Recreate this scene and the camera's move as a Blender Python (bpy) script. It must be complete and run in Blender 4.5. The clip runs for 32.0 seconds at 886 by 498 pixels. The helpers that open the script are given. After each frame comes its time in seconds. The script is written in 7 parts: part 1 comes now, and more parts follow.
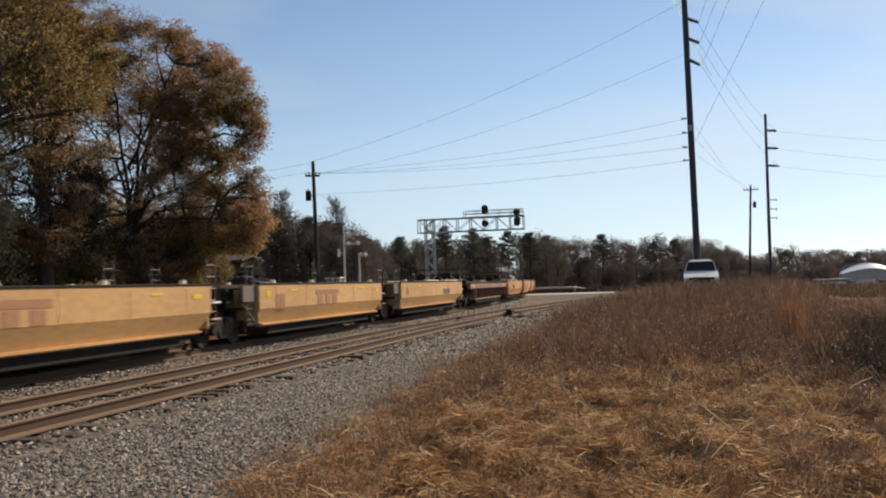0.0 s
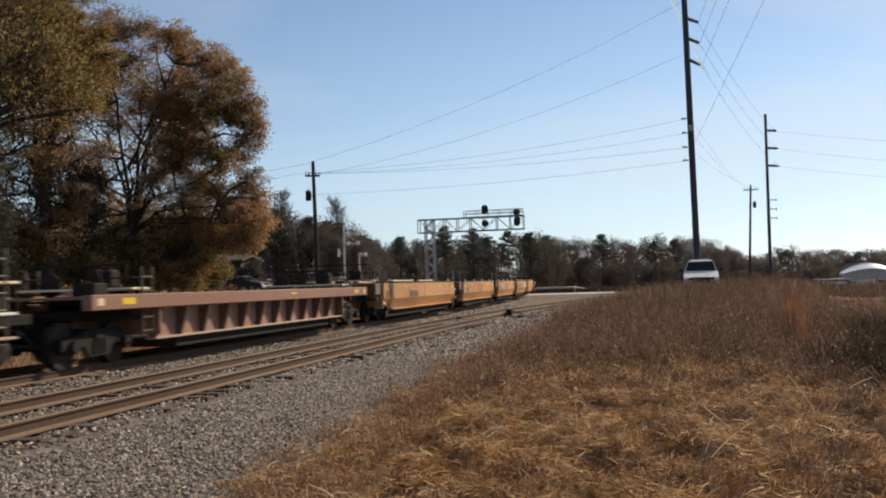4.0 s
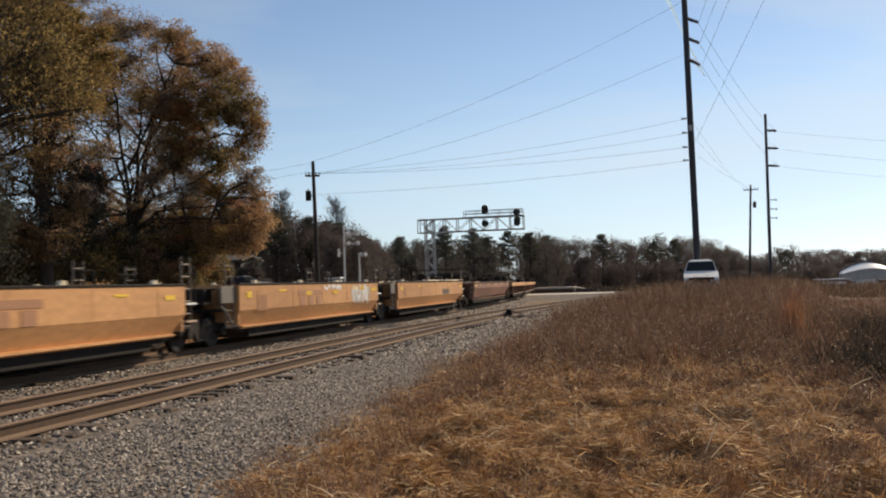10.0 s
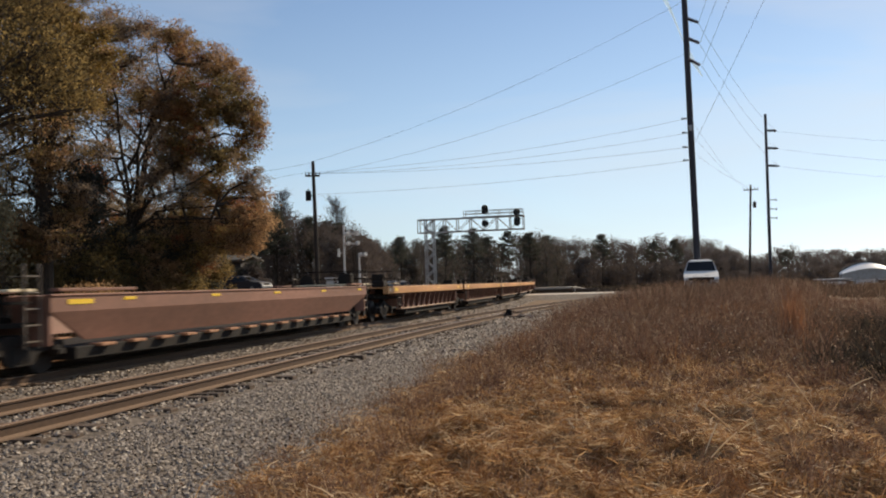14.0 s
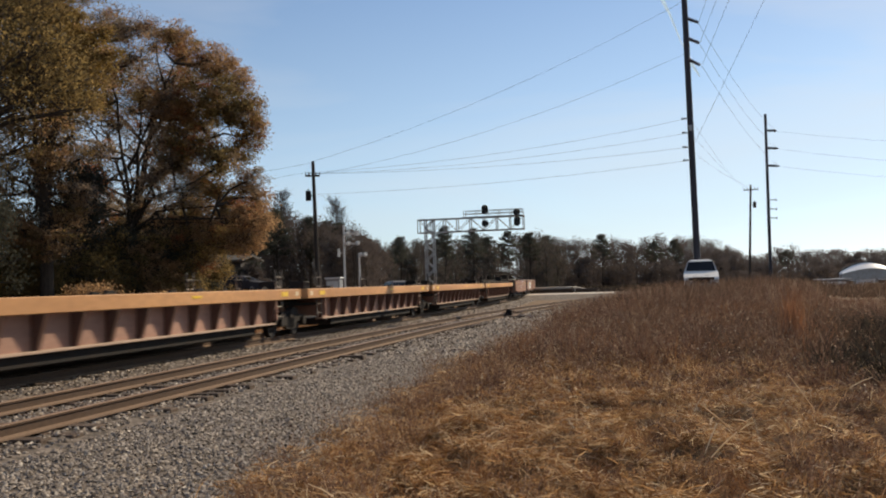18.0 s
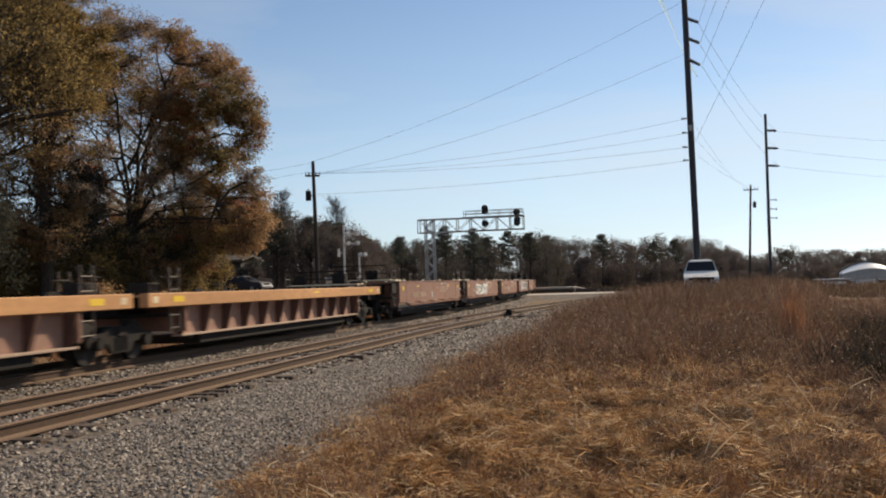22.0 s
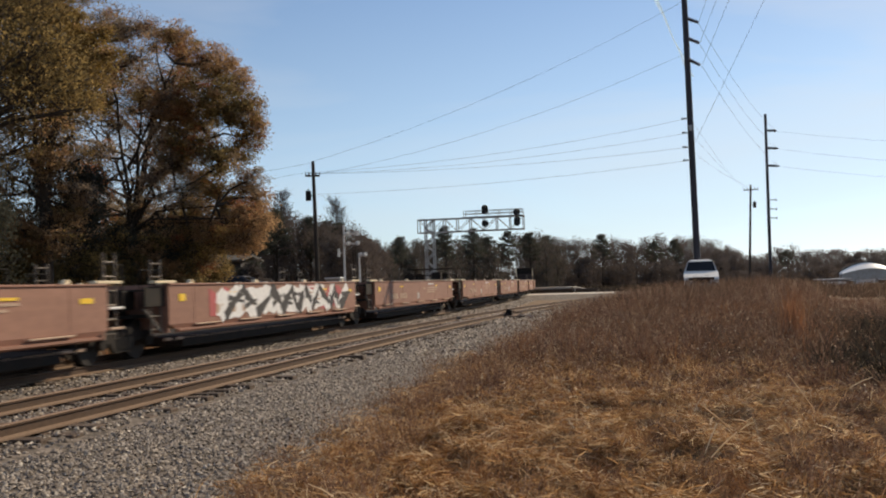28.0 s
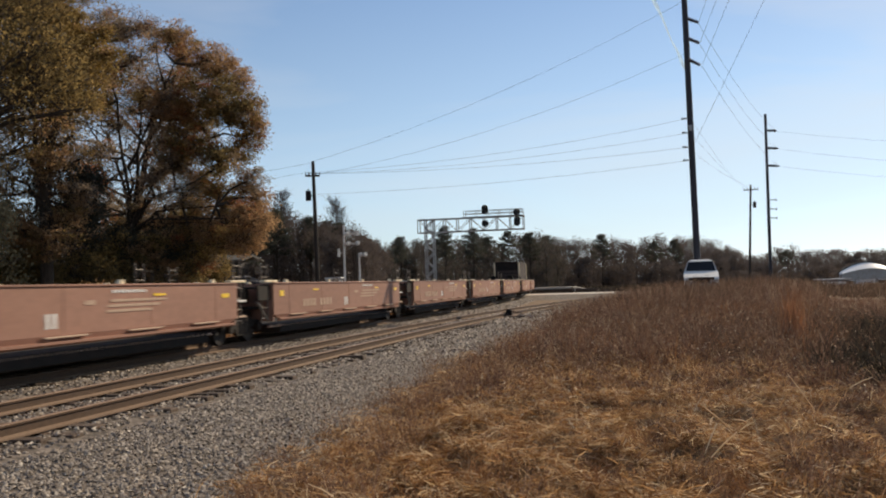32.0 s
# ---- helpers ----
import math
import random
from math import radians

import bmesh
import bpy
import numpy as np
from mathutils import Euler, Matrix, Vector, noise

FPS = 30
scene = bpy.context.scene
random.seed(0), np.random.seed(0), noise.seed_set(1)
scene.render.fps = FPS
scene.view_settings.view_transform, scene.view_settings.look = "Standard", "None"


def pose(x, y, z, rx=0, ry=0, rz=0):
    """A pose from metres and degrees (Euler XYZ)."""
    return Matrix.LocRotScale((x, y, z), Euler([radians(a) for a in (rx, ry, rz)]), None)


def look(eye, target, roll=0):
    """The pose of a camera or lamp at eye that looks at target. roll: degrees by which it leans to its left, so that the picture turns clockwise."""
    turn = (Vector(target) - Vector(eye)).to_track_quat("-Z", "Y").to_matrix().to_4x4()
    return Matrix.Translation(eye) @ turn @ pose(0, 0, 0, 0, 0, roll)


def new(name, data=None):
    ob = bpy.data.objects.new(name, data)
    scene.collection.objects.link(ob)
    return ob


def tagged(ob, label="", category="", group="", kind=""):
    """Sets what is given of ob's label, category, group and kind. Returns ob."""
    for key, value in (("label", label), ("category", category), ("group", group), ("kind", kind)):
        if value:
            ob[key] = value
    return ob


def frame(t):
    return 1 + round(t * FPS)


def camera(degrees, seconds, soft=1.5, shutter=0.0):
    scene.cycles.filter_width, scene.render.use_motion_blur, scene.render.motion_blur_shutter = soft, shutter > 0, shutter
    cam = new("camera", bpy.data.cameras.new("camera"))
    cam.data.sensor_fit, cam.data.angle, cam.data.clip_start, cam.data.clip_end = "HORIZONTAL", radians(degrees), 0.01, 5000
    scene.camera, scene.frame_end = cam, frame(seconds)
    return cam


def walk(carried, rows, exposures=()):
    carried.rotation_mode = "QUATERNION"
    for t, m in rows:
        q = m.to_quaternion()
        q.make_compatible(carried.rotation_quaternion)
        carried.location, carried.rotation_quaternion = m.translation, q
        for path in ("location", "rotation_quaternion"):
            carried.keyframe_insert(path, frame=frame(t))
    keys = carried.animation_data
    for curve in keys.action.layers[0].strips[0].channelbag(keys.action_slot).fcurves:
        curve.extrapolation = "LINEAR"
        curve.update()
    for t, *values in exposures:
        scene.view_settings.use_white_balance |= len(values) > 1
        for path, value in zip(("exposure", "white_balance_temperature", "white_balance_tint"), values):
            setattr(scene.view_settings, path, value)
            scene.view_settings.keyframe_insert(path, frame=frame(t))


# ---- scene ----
cam = camera(49.67, 32.0, soft=2.0, shutter=0.5)
EYE = Vector((0.0, 0.0, 1.373))
YAW, PITCH = radians(12.087), radians(2.15)
AIM = EYE + 50 * Vector((-math.sin(YAW) * math.cos(PITCH), math.cos(YAW) * math.cos(PITCH), math.sin(PITCH)))
STAND = look(EYE, AIM, -1.787)
walk(cam, [(0.0, STAND), (32.0, STAND)], [(0.0, 0.06, 7300, 12), (32.0, 0.06, 7300, 12)])

# ---- light ----
SUN_EL, SUN_AZ = radians(31), radians(29.8)  # azimuth from +y towards +x
world = bpy.data.worlds.new("world")
scene.world = world
world.use_nodes = True
_n = world.node_tree.nodes
_sky = _n.new("ShaderNodeTexSky")
_sky.sky_type = "NISHITA"
_sky.sun_disc = False
_sky.sun_elevation, _sky.sun_rotation = SUN_EL, SUN_AZ
_sky.altitude, _sky.air_density, _sky.dust_density, _sky.ozone_density = 200, 0.95, 0.15, 3.8
_l = world.node_tree.links
_tc, _mp, _cl = _n.new("ShaderNodeTexCoord"), _n.new("ShaderNodeMapping"), _n.new("ShaderNodeTexNoise")
_mp.inputs["Rotation"].default_value, _mp.inputs["Scale"].default_value = (0.2, 0.5, 0.3), (1.2, 2.0, 6.0)
_cl.inputs["Scale"].default_value, _cl.inputs["Detail"].default_value, _cl.inputs["Distortion"].default_value = 1.6, 8, 0.8
_rp, _mx = _n.new("ShaderNodeValToRGB"), _n.new("ShaderNodeMixRGB")
_rp.color_ramp.elements[0].position, _rp.color_ramp.elements[1].position = 0.43, 0.80
_rp.color_ramp.elements[1].color = (0.48, 0.48, 0.48, 1)
_mx.inputs["Color2"].default_value = (6.6, 6.9, 7.2, 1)
_l.new(_tc.outputs["Generated"], _mp.inputs["Vector"])
_l.new(_mp.outputs["Vector"], _cl.inputs["Vector"])
_l.new(_cl.outputs["Fac"], _rp.inputs["Fac"])
_l.new(_rp.outputs["Color"], _mx.inputs["Fac"])
_l.new(_sky.outputs["Color"], _mx.inputs["Color1"])
_sep, _low, _hz = _n.new("ShaderNodeSeparateXYZ"), _n.new("ShaderNodeMapRange"), _n.new("ShaderNodeMixRGB")
_low.inputs["From Min"].default_value, _low.inputs["From Max"].default_value = 0.0, 0.30
_low.inputs["To Min"].default_value, _low.inputs["To Max"].default_value = 0.62, 0.0
_hz.blend_type = "COLOR"  # cold clear air low over the horizon, all round
_hz.inputs["Color2"].default_value = (0.50, 0.715, 1.0, 1)
_l.new(_tc.outputs["Generated"], _sep.inputs["Vector"])
_l.new(_sep.outputs["Z"], _low.inputs["Value"])
_l.new(_low.outputs["Result"], _hz.inputs["Fac"])
_l.new(_mx.outputs["Color"], _hz.inputs["Color1"])  # thin cirrus over the clear sky
_l.new(_hz.outputs["Color"], _n["Background"].inputs["Color"])
_n["Background"].inputs["Strength"].default_value = 0.117
_lamp = bpy.data.lights.new("sun", "SUN")
_lamp.energy, _lamp.angle, _lamp.color = 4.5, radians(0.53), (1.0, 0.89, 0.71)
sun = new("sun", _lamp)
SUN_DIR = Vector((math.sin(SUN_AZ) * math.cos(SUN_EL), math.cos(SUN_AZ) * math.cos(SUN_EL), math.sin(SUN_EL)))
sun.matrix_world = look(SUN_DIR * 100, (0, 0, 0))


# ---- materials ----
def ramp_node(nt, stops):
    r = nt.nodes.new("ShaderNodeValToRGB")
    e = r.color_ramp.elements
    e[0].position, e[0].color = stops[0][0], (*stops[0][1], 1)
    e[1].position, e[1].color = stops[-1][0], (*stops[-1][1], 1)
    for pos, col in stops[1:-1]:
        k = e.new(pos)
        k.color = (*col, 1)
    return r


def shade(c, k):
    return tuple(min(1.0, a * k) for a in c)


def surface(name, colour, rough=0.7, metal=0.0, coarse=1.2, fine=18.0, spread=0.25, dirt=None, dirt_amount=0.35, bump=0.15, per_piece=0.0, stretch=(1, 1, 1)):
    """Painted, rusty, wooden or earthen surface: base colour, broad stains, fine grain and relief."""
    m = bpy.data.materials.new(name)
    m.use_nodes = True
    nt = m.node_tree
    b = nt.nodes["Principled BSDF"]
    tc = nt.nodes.new("ShaderNodeTexCoord")
    mp = nt.nodes.new("ShaderNodeMapping")
    mp.inputs["Scale"].default_value = stretch
    nt.links.new(tc.outputs["Object"], mp.inputs["Vector"])
    n1 = nt.nodes.new("ShaderNodeTexNoise")
    n1.inputs["Scale"].default_value, n1.inputs["Detail"].default_value = coarse, 6
    n2 = nt.nodes.new("ShaderNodeTexNoise")
    n2.inputs["Scale"].default_value, n2.inputs["Detail"].default_value = fine, 5
    for n in (n1, n2):
        nt.links.new(mp.outputs["Vector"], n.inputs["Vector"])
    r1 = ramp_node(nt, [(0.3, shade(colour, 1 - spread)), (0.7, shade(colour, 1 + spread))])
    nt.links.new(n2.outputs["Fac"], r1.inputs["Fac"])
    out = r1.outputs["Color"]
    if dirt:
        r2 = ramp_node(nt, [(0.42, (0, 0, 0)), (0.68, (dirt_amount,) * 3)])
        nt.links.new(n1.outputs["Fac"], r2.inputs["Fac"])
        mx = nt.nodes.new("ShaderNodeMixRGB")
        mx.inputs["Color2"].default_value = (*dirt, 1)
        nt.links.new(r2.outputs["Color"], mx.inputs["Fac"])
        nt.links.new(out, mx.inputs["Color1"])
        out = mx.outputs["Color"]
    if per_piece:
        oi = nt.nodes.new("ShaderNodeObjectInfo")
        mr = nt.nodes.new("ShaderNodeMapRange")
        mr.inputs["To Min"].default_value, mr.inputs["To Max"].default_value = 1 - per_piece, 1 + per_piece
        nt.links.new(oi.outputs["Random"], mr.inputs["Value"])
        mu = nt.nodes.new("ShaderNodeMixRGB")
        mu.blend_type = "MULTIPLY"
        mu.inputs["Fac"].default_value = 1
        nt.links.new(out, mu.inputs["Color1"])
        nt.links.new(mr.outputs["Result"], mu.inputs["Color2"])
        out = mu.outputs["Color"]
    nt.links.new(out, b.inputs["Base Color"])
    b.inputs["Roughness"].default_value, b.inputs["Metallic"].default_value = rough, metal
    b.inputs["Specular IOR Level"].default_value = 0.25
    if bump:
        bp = nt.nodes.new("ShaderNodeBump")
        bp.inputs["Strength"].default_value, bp.inputs["Distance"].default_value = bump, 0.02
        nt.links.new(n2.outputs["Fac"], bp.inputs["Height"])
        nt.links.new(bp.outputs["Normal"], b.inputs["Normal"])
    return m


def scatter_material(name, stops, rough=0.8, glow_through=0.0, shine=0.2):
    """For leaves, straw and stones that are joined: one colour of the range for each piece."""
    m = bpy.data.materials.new(name)
    m.use_nodes = True
    nt = m.node_tree
    b = nt.nodes["Principled BSDF"]
    g = nt.nodes.new("ShaderNodeNewGeometry")
    r = ramp_node(nt, stops)
    nt.links.new(g.outputs["Random Per Island"], r.inputs["Fac"])
    nt.links.new(r.outputs["Color"], b.inputs["Base Color"])
    b.inputs["Roughness"].default_value = rough
    b.inputs["Specular IOR Level"].default_value = shine
    if glow_through:
        tr = nt.nodes.new("ShaderNodeBsdfTranslucent")
        nt.links.new(r.outputs["Color"], tr.inputs["Color"])
        mx = nt.nodes.new("ShaderNodeMixShader")
        mx.inputs["Fac"].default_value = glow_through
        nt.links.new(b.outputs["BSDF"], mx.inputs[1])
        nt.links.new(tr.outputs["BSDF"], mx.inputs[2])
        nt.links.new(mx.outputs["Shader"], nt.nodes["Material Output"].inputs["Surface"])
    return m


YELLOW = surface("faded_yellow_paint", (0.62, 0.36, 0.155), 0.6, 0, 0.5, 9, 0.10, (0.34, 0.19, 0.09), 0.45, 0.05, 0.06, (1, 0.35, 1))
AMBER = surface("orange_yellow_paint", (0.60, 0.305, 0.13), 0.6, 0, 0.5, 9, 0.12, (0.30, 0.14, 0.06), 0.5, 0.05, 0.06, (1, 0.35, 1))
BROWN = surface("faded_brown_paint", (0.30, 0.155, 0.11), 0.65, 0, 0.5, 9, 0.10, (0.20, 0.10, 0.07), 0.4, 0.05, 0.05, (1, 0.35, 1))
# Ribs darkened and panels lightened: shade and sun put into one brown-red paint.
RIB_SHADED = surface("shaded_brown_red_paint", (0.13, 0.066, 0.048), 0.75, 0, 0.6, 9, 0.15, (0.07, 0.04, 0.03), 0.5, 0.06, 0.05)
PANEL_SUNLIT = surface("sunlit_brown_red_paint", (0.37, 0.215, 0.16), 0.7, 0, 0.6, 9, 0.12, (0.18, 0.10, 0.07), 0.5, 0.06, 0.05, (1, 0.35, 1))
MAROON = surface("dull_brown_red_paint", (0.28, 0.14, 0.10), 0.7, 0, 0.6, 9, 0.12, (0.12, 0.07, 0.05), 0.5, 0.06, 0.05, (1, 0.35, 1))
CREAM = surface("cream_paint", (0.75, 0.62, 0.42), 0.6, 0, 2, 12, 0.08, (0.4, 0.3, 0.2), 0.3, 0.05)
WHITE = surface("white_paint", (0.78, 0.77, 0.74), 0.45, 0, 1.5, 12, 0.05, (0.5, 0.46, 0.4), 0.25, 0.03)
REFLECT = surface("yellow_reflective_tape", (0.85, 0.55, 0.06), 0.3, 0, 3, 20, 0.05)
MARK = surface("brown_lettering_paint", (0.38, 0.19, 0.105), 0.7, 0, 2, 20, 0.15)
MARK_PALE = surface("pale_lettering_paint", (0.43, 0.30, 0.22), 0.7, 0, 2, 20, 0.15)
MARK_GREY = surface("grey_lettering_paint", (0.16, 0.14, 0.12), 0.7, 0, 2, 20, 0.15)
SPRAY_WHITE = surface("white_spray_paint", (0.72, 0.70, 0.68), 0.7, 0, 2, 8, 0.12)
SPRAY_BLACK = surface("black_spray_paint", (0.05, 0.045, 0.045), 0.7, 0, 2, 8, 0.12)
SPRAY_RED = surface("pink_red_spray_paint", (0.42, 0.10, 0.10), 0.7, 0, 2, 8, 0.12)
SPRAY_GREY = surface("grey_spray_paint", (0.50, 0.47, 0.42), 0.7, 0, 2, 8, 0.12)
IRON = surface("grimy_black_iron", (0.015, 0.013, 0.012), 0.88, 0.0, 3, 30, 0.3, (0.032, 0.021, 0.015), 0.5, 0.2)
WHEEL_STEEL = surface("worn_wheel_steel", (0.022, 0.018, 0.016), 0.65, 0.1, 3, 30, 0.2, (0.03, 0.022, 0.018), 0.5, 0.1)
RAIL_RUST = surface("rusty_rail_steel", (0.085, 0.05, 0.031), 0.7, 0.1, 1.5, 40, 0.2, (0.05, 0.03, 0.02), 0.4, 0.1, 0, (1, 0.2, 1))
RAIL_TOP = surface("dull_rail_head_steel", (0.27, 0.17, 0.108), 0.5, 0.2, 1.0, 40, 0.15, (0.20, 0.125, 0.085), 0.4, 0.05, 0, (1, 0.15, 1))
RAIL_FOOT = surface("tan_rail_foot", (0.20, 0.13, 0.085), 0.8, 0.0, 1.0, 40, 0.2, (0.12, 0.075, 0.05), 0.4, 0.05)
LADDER = surface("dusty_grey_ladder_steel", (0.15, 0.12, 0.098), 0.6, 0.1, 2, 20, 0.2, (0.05, 0.04, 0.035), 0.5, 0.05)
TIE_WOOD = surface("weathered_creosote_wood", (0.075, 0.05, 0.036), 0.85, 0, 2, 30, 0.4, (0.15, 0.11, 0.08), 0.5, 0.4, 0.3, (0.3, 1, 1))
POLE_WOOD = surface("dark_pole_wood", (0.04, 0.033, 0.028), 0.85, 0, 1, 20, 0.3, (0.07, 0.054, 0.044), 0.4, 0.3, 0, (1, 1, 0.1))
POLE_STEEL = surface("dark_weathered_pole", (0.045, 0.045, 0.055), 0.6, 0.1, 0.8, 20, 0.2, (0.03, 0.028, 0.03), 0.4, 0.1, 0, (1, 1, 0.2))
WIRE = surface("dull_wire", (0.10, 0.10, 0.11), 0.6, 0.3, 1, 10, 0.1, bump=0)
ALUMINIUM = surface("pale_aluminium_paint", (0.62, 0.62, 0.61), 0.45, 0.1, 2, 25, 0.08, (0.45, 0.43, 0.4), 0.3, 0.03)
GALV = surface("galvanised_steel", (0.33, 0.33, 0.33), 0.45, 0.4, 2, 25, 0.12, (0.22, 0.2, 0.18), 0.4, 0.05)
SIGNAL_BLACK = surface("black_signal_enamel", (0.012, 0.012, 0.012), 0.55, 0, 3, 25, 0.2)
GLASS_DARK = surface("dark_lens_glass", (0.02, 0.02, 0.022), 0.1, 0, 3, 25, 0.1, bump=0)
RUBBER = surface("black_rubber", (0.02, 0.02, 0.02), 0.85, 0, 4, 40, 0.2)
INSULATOR = surface("grey_insulator", (0.10, 0.10, 0.12), 0.35, 0, 4, 30, 0.1)
CONCRETE = surface("pale_concrete", (0.55, 0.48, 0.40), 0.9, 0, 0.4, 8, 0.12, (0.36, 0.30, 0.24), 0.5, 0.1)
ROOF_WHITE = surface("white_metal_roof", (0.80, 0.80, 0.80), 0.4, 0.0, 0.4, 6, 0.05, (0.6, 0.58, 0.55), 0.3, 0.05)
SIDING = surface("grey_siding", (0.17, 0.17, 0.18), 0.75, 0, 0.6, 8, 0.12, (0.1, 0.1, 0.1), 0.4, 0.1)
DARK_SIDING = surface("dark_brown_siding", (0.055, 0.05, 0.048), 0.8, 0, 0.6, 8, 0.15, (0.03, 0.028, 0.026), 0.5, 0.1)
SHINGLE = surface("dark_roof_shingle", (0.09, 0.085, 0.08), 0.9, 0, 0.8, 14, 0.3, (0.14, 0.13, 0.11), 0.4, 0.3)
BARK = surface("dark_bark", (0.045, 0.034, 0.026), 0.9, 0, 1.5, 14, 0.4, (0.07, 0.058, 0.045), 0.4, 0.5, 0, (1, 1, 0.3))
SOIL = surface("dry_soil_and_thatch", (0.20, 0.125, 0.065), 0.95, 0, 0.12, 9, 0.35, (0.11, 0.07, 0.045), 0.7, 0.5)
GRAVEL = surface("grey_crushed_stone", (0.155, 0.125, 0.10), 0.9, 0, 0.9, 9, 0.7, (0.12, 0.093, 0.07), 0.6, 0.9)
STONE = scatter_material("ballast_stone", [(0.0, (0.12, 0.097, 0.077)), (0.3, (0.225, 0.188, 0.156)), (0.8, (0.34, 0.288, 0.24)), (1.0, (0.50, 0.44, 0.37))], 0.9)
LEAF_OLIVE = scatter_material("olive_brown_leaf", [(0.0, (0.13, 0.098, 0.047)), (0.4, (0.21, 0.152, 0.068)), (0.75, (0.30, 0.21, 0.085)), (1.0, (0.41, 0.285, 0.115))], 0.75, 0.6)
LEAF_GOLD = scatter_material("golden_olive_leaf", [(0.0, (0.11, 0.078, 0.03)), (0.4, (0.21, 0.142, 0.05)), (0.8, (0.33, 0.215, 0.07)), (1.0, (0.44, 0.30, 0.11))], 0.75, 0.6)
LEAF_RUST = scatter_material("russet_oak_leaf", [(0.0, (0.22, 0.135, 0.08)), (0.4, (0.35, 0.215, 0.115)), (0.8, (0.46, 0.285, 0.15)), (1.0, (0.55, 0.36, 0.19))], 0.75, 0.6)
LEAF_RED = scatter_material("rusty_red_leaf", [(0.0, (0.17, 0.065, 0.035)), (0.5, (0.32, 0.12, 0.06)), (1.0, (0.42, 0.19, 0.09))], 0.75, 0.6)
LEAF_PALE = scatter_material("faded_grey_tan_leaf", [(0.0, (0.15, 0.12, 0.096)), (0.5, (0.26, 0.20, 0.15)), (1.0, (0.37, 0.28, 0.20))], 0.8, 0.6)
LEAF_GREEN = scatter_material("dark_evergreen_leaf", [(0.0, (0.048, 0.052, 0.043)), (0.5, (0.072, 0.074, 0.058)), (1.0, (0.10, 0.10, 0.076))], 0.95, 0.4)
LEAF_GREY = scatter_material("grey_brown_twig", [(0.0, (0.085, 0.069, 0.062)), (0.5, (0.115, 0.093, 0.083)), (1.0, (0.15, 0.122, 0.108))], 0.95, 0.4)
# winter twigs, lightened to put distance haze and sunlit tips into the colour
LEAF_HAZED = scatter_material("hazed_grey_winter_twig", [(0.0, (0.10, 0.084, 0.079)), (0.5, (0.128, 0.108, 0.10)), (1.0, (0.165, 0.139, 0.13))], 0.95, 0.4)
STRAW = scatter_material("dry_straw", [(0.0, (0.14, 0.062, 0.024)), (0.3, (0.34, 0.17, 0.066)), (0.68, (0.60, 0.36, 0.17)), (1.0, (0.92, 0.74, 0.48))], 0.6, 0.45, 0.12)
STRAW_PALE = scatter_material("bleached_and_glint_straw", [(0.0, (0.45, 0.26, 0.11)), (0.5, (0.74, 0.53, 0.30)), (1.0, (0.90, 0.78, 0.57))], 0.5, 0.4, 0.18)
STRAW_TAN = scatter_material("tan_dry_grass", [(0.0, (0.09, 0.042, 0.018)), (0.35, (0.25, 0.126, 0.05)), (0.8, (0.48, 0.275, 0.115)), (1.0, (0.74, 0.52, 0.28))], 0.6, 0.4, 0.12)
STRAW_RED = scatter_material("reddish_dry_weed", [(0.0, (0.10, 0.045, 0.025)), (0.5, (0.26, 0.12, 0.055)), (1.0, (0.44, 0.22, 0.095))], 0.8, 0.35)
WEED = scatter_material("brown_dead_weed", [(0.0, (0.065, 0.038, 0.029)), (0.5, (0.175, 0.098, 0.068)), (0.85, (0.29, 0.17, 0.115)), (1.0, (0.58, 0.44, 0.31))], 0.85, 0.35)
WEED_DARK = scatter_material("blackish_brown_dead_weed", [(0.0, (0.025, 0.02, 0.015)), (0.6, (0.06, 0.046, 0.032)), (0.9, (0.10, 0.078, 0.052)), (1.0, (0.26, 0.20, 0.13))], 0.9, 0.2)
WEED_GREY = scatter_material("grey_brown_dead_weed", [(0.0, (0.055, 0.036, 0.027)), (0.5, (0.13, 0.082, 0.057)), (0.85, (0.21, 0.138, 0.094)), (1.0, (0.40, 0.29, 0.20))], 0.85, 0.3)
RED_LEAF = scatter_material("orange_red_sedge", [(0.0, (0.18, 0.085, 0.05)), (0.6, (0.34, 0.15, 0.075)), (1.0, (0.48, 0.26, 0.14))], 0.75, 0.4)
VAPOUR = scatter_material("white_vapour", [(0.0, (0.76, 0.89, 1.0)), (1.0, (0.78, 0.90, 1.0))], 1.0, 0.85, 0.0)


